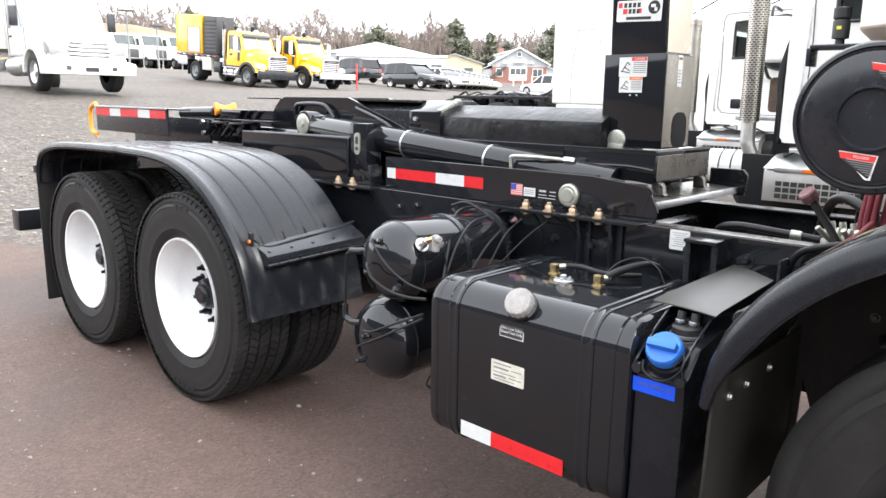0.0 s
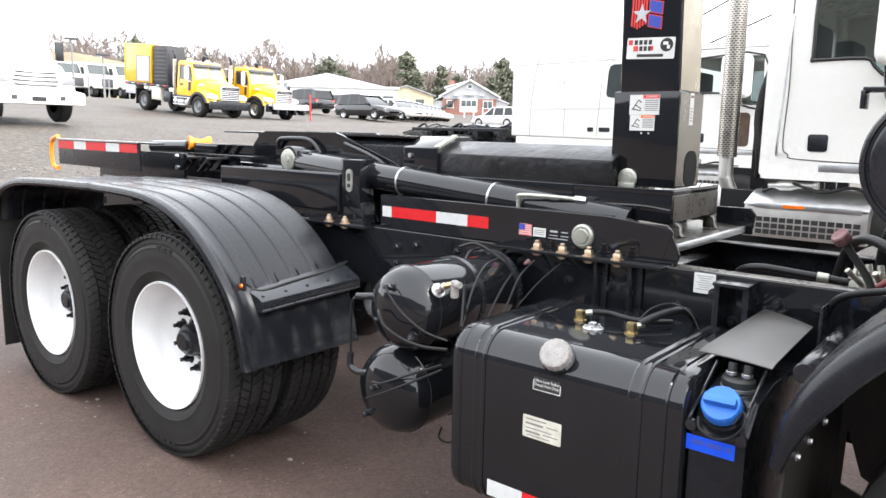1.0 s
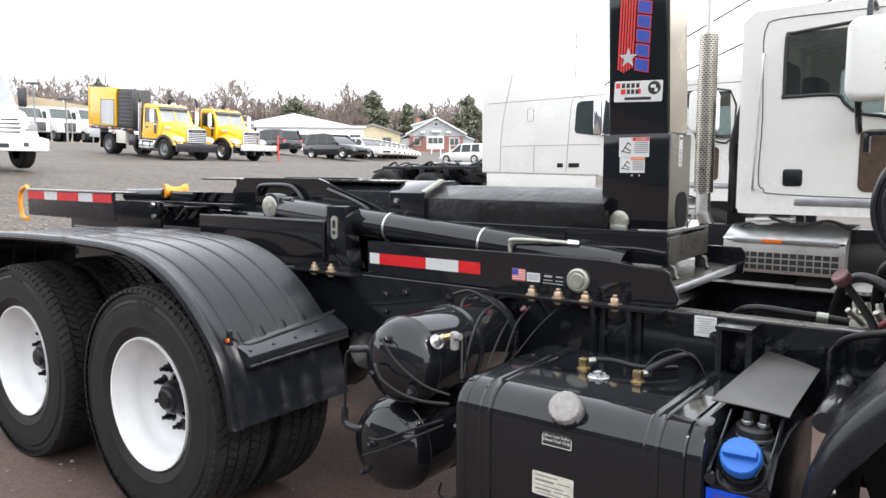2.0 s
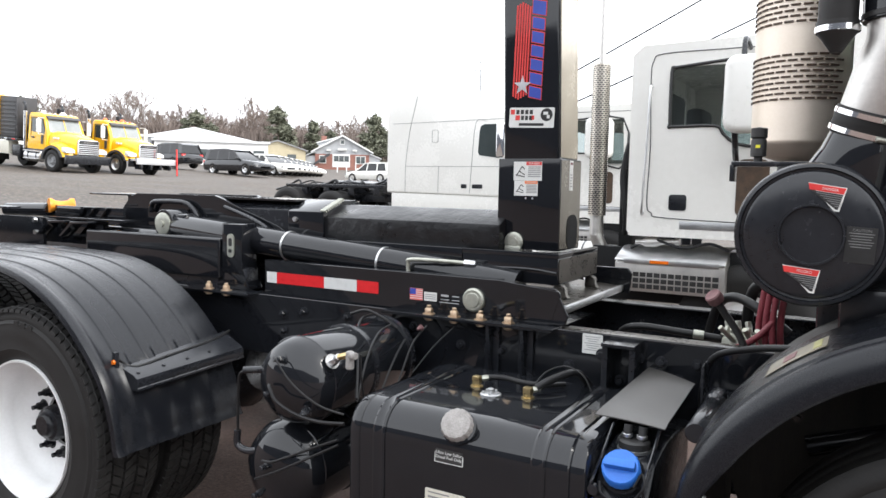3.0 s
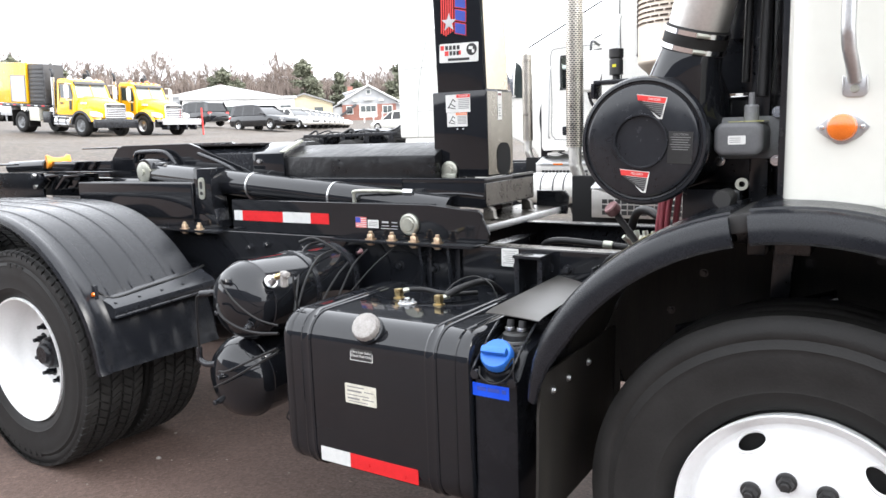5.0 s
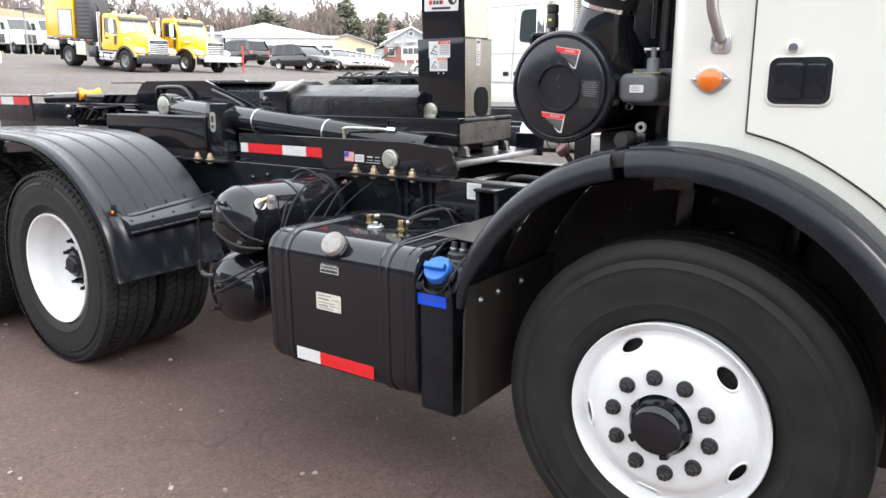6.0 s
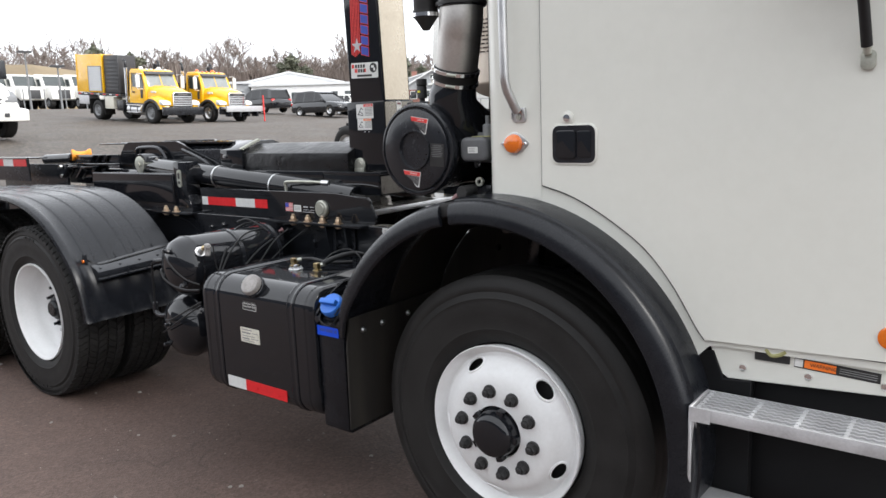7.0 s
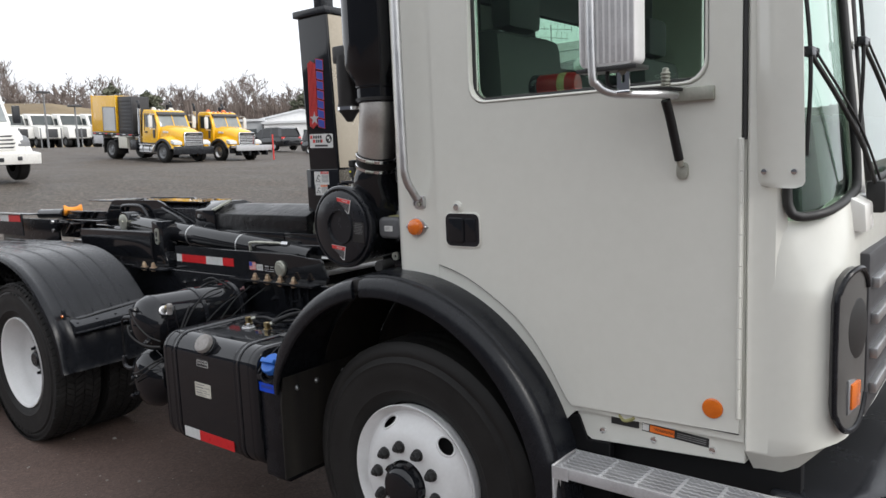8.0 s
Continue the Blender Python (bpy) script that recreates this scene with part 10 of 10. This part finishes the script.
def conifer(seed, h, wide):
    """A needle tree: a trunk with drooping branches carrying many small sprays."""
    rnd = random.Random(seed)
    tr, cr = B(), B()
    rod(tr, (0, 0, -0.2), (0, 0, h * 0.96), h * 0.02, 8, 0, 0.03)
    n = 520
    lobes = [(rnd.uniform(0.30, 0.96), rnd.uniform(0, 6.283), rnd.uniform(0.5, 1.15)) for k in range(26)]
    for i in range(n):
        f, a0, far = lobes[i % 26]
        f = min(1.0, f + rnd.gauss(0, 0.022))
        z = h * f
        reach = wide * h * (1.02 - f) ** 0.55 * far * rnd.uniform(0.5, 1.1) + 0.15
        a = a0 + rnd.gauss(0, 0.5)
        for k in range(7):
            rr = reach * (0.2 + 0.8 * k / 6)
            p = Vector((math.cos(a) * rr, math.sin(a) * rr, z + 0.06 * rr + rnd.uniform(-0.3, 0.3)))
            s = 0.15 + 0.020 * h * rnd.uniform(0.5, 1.4)
            u = Vector((rnd.uniform(-1, 1), rnd.uniform(-1, 1), rnd.uniform(-0.5, 0.5))).normalized() * s
            w = u.cross(Vector((rnd.uniform(-1, 1), rnd.uniform(-1, 1), rnd.uniform(-1, 1)))).normalized() * s * 0.45
            q = [cr.verts.new(p - u), cr.verts.new(p + w), cr.verts.new(p + u), cr.verts.new(p - w)]
            cr.faces.new(q)
    return tr, cr


def tree_thing(tr, cr, bark, leaf, label, group, crown):
    t = thing("tree", (0, 0, 0), label, "tree", group)
    part("trunk", tr, bark, t)
    tagged(part(crown, cr, leaf, t), kind="stuff")
    return t


BARE = [tree_thing(*bare_tree(11 + k, 11.0), BARK, TWIG, "leafless grey-brown winter tree at the yard's edge", "bare trees", "twig_mass") for k in range(5)]
FIR = [tree_thing(*conifer(31 + k, 11.0, w), BARK, NEEDLE, "dark green conifer among bare trees", "conifers", "crown") for k, w in enumerate((0.34, 0.42, 0.27))]
rnd = random.Random(5)


def plant(proto, x, y, h, used):
    s = h / 11.0
    m = Matrix.Translation((x, y, ground_z(x) - 0.3)) @ Matrix.Rotation(rnd.uniform(0, 6.28), 4, "Z") @ Matrix.Scale(s, 4)
    if proto in used:
        copy_thing(proto, m)
    else:
        used.append(proto)
        proto.matrix_basis = m


used = []


def at_bearing(deg, dist):
    """A place by compass bearing from the truck, degrees left of +y."""
    a = radians(deg)
    return -math.sin(a) * dist, math.cos(a) * dist


for k in range(250):
    b = 29 + 47 * k / 249 + rnd.uniform(-0.5, 0.5)
    dist = rnd.uniform(158, 195)
    h = rnd.uniform(7.4, 11.2) * dist / 150 * (1.25 if rnd.random() < 0.18 else 1.0)
    plant(BARE[k % 5], *at_bearing(b, dist), h, used)
for b, h, kind in ((61.6, 12.0, 1), (59.2, 10.6, 1), (58.6, 9.8, 0), (48.9, 11.0, 0), (48.0, 10.6, 1), (47.0, 8.6, 1), (42.2, 12.6, 1), (41.5, 11.2, 0), (39.6, 10.8, 2), (38.3, 8.6, 1), (35.9, 10.0, 0), (35.0, 12.4, 1), (34.3, 11.6, 0), (62.8, 8.4, 0)):
    plant(FIR[kind], *at_bearing(b, 150), h * 0.93, used)

# brown brush that closes the gaps low in the tree line
def brush(name, b0, b1, dist, h, n, mat, label):
    bm = B()
    rr = random.Random(int(b0 * 7))
    for i in range(n):
        be = rr.uniform(b0, b1)
        x, y = at_bearing(be, dist + rr.uniform(-4, 16))
        p = Vector((x, y, ground_z(x) + rr.uniform(0, 0.3)))
        hh = h * (1 - 0.7 * rr.random() ** 2) * (1.0 + 0.35 * noise.noise((be * 0.9, 3.0, 1.0)) + 0.2 * noise.noise((be * 3.1, 7.0, 2.0)))
        q = p + Vector((rr.uniform(-1.6, 1.6), rr.uniform(-1.6, 1.6), hh))
        side = Vector((rr.uniform(-1, 1), rr.uniform(-1, 1), 0)).normalized() * rr.uniform(0.06, 0.15)
        mid = p.lerp(q, 0.5) + Vector((rr.uniform(-0.5, 0.5), rr.uniform(-0.5, 0.5), 0))
        va, vb, vc, vd = bm.verts.new(p - side), bm.verts.new(p + side), bm.verts.new(mid + side * 0.7), bm.verts.new(q)
        bm.faces.new((va, vb, vc, vd))
    tagged(part(name, bm, mat), label, "brush", kind="stuff")


brush("brush", 28, 77, 160, 7.4, 100000, TWIG, "leafless brown brush under the far trees")
# grassy bank on the far side
rows = []
for k in range(15):
    b = 56 + 22 * k / 14
    x, y = at_bearing(b, 112)
    x2, y2 = at_bearing(b, 150)
    top = 8.6 + 3.2 * min(1.0, k / 6)
    rows.append([(x, y, ground_z(x) - 0.2), (x * 1.04, y * 1.04, (ground_z(x) + top) / 2), (x * 1.12, y * 1.12, top), (x2, y2, top + 0.4), (x2, y2, ground_z(x2) - 3)])
bank = part("grass_bank", sweep(B(), rows), GRASS)
tagged(bank, "dry tan grass bank behind the yard", "bank", kind="structure")

# unseen block behind the viewer, added to keep reflections in the black paint dark
bm = B()
box(bm, (-60, -38, 0), (50, -30, 11.0))
for k in range(12):
    box(bm, (-42 + 6.8 * k, -30.02, 0.1), (-38.5 + 6.8 * k, -29.95, 4.2))
tagged(part("backdrop_building", bm, DARKWALL), "unseen dark blue-grey block behind the viewer that darkens reflections", "building", kind="structure")

# loose stones
def stones(name, n, x0, x1, y0, y1, smin, smax, label, seed):
    rr = random.Random(seed)
    bm = B()
    for i in range(n):
        x, y = rr.uniform(x0, x1), rr.uniform(y0, y1)
        s = smin + (smax - smin) * rr.random() ** 3
        t = bmesh.ops.create_icosphere(bm, subdivisions=1, radius=s)
        mt = Matrix.Translation((x, y, ground_z(x) + s * 0.25)) @ Matrix.Rotation(rr.uniform(0, 6.28), 4, "Z") @ Matrix.Diagonal((1, rr.uniform(0.6, 1), rr.uniform(0.4, 0.7), 1))
        for v in t["verts"]:
            v.co *= rr.uniform(0.75, 1.15)
            v.co = mt @ v.co
    tagged(part(name, bm, STONE, None, "", 60), label, "gravel", kind="stuff")


stones("loose_stones", 420, -6.5, 1.8, 0.3, 2.6, 0.003, 0.015, "a few loose stones on the asphalt", 3)
stones("gravel", 1500, -14, -8.0, 2.7, 7.5, 0.008, 0.035, "loose pale gravel at the edge of the asphalt", 4)
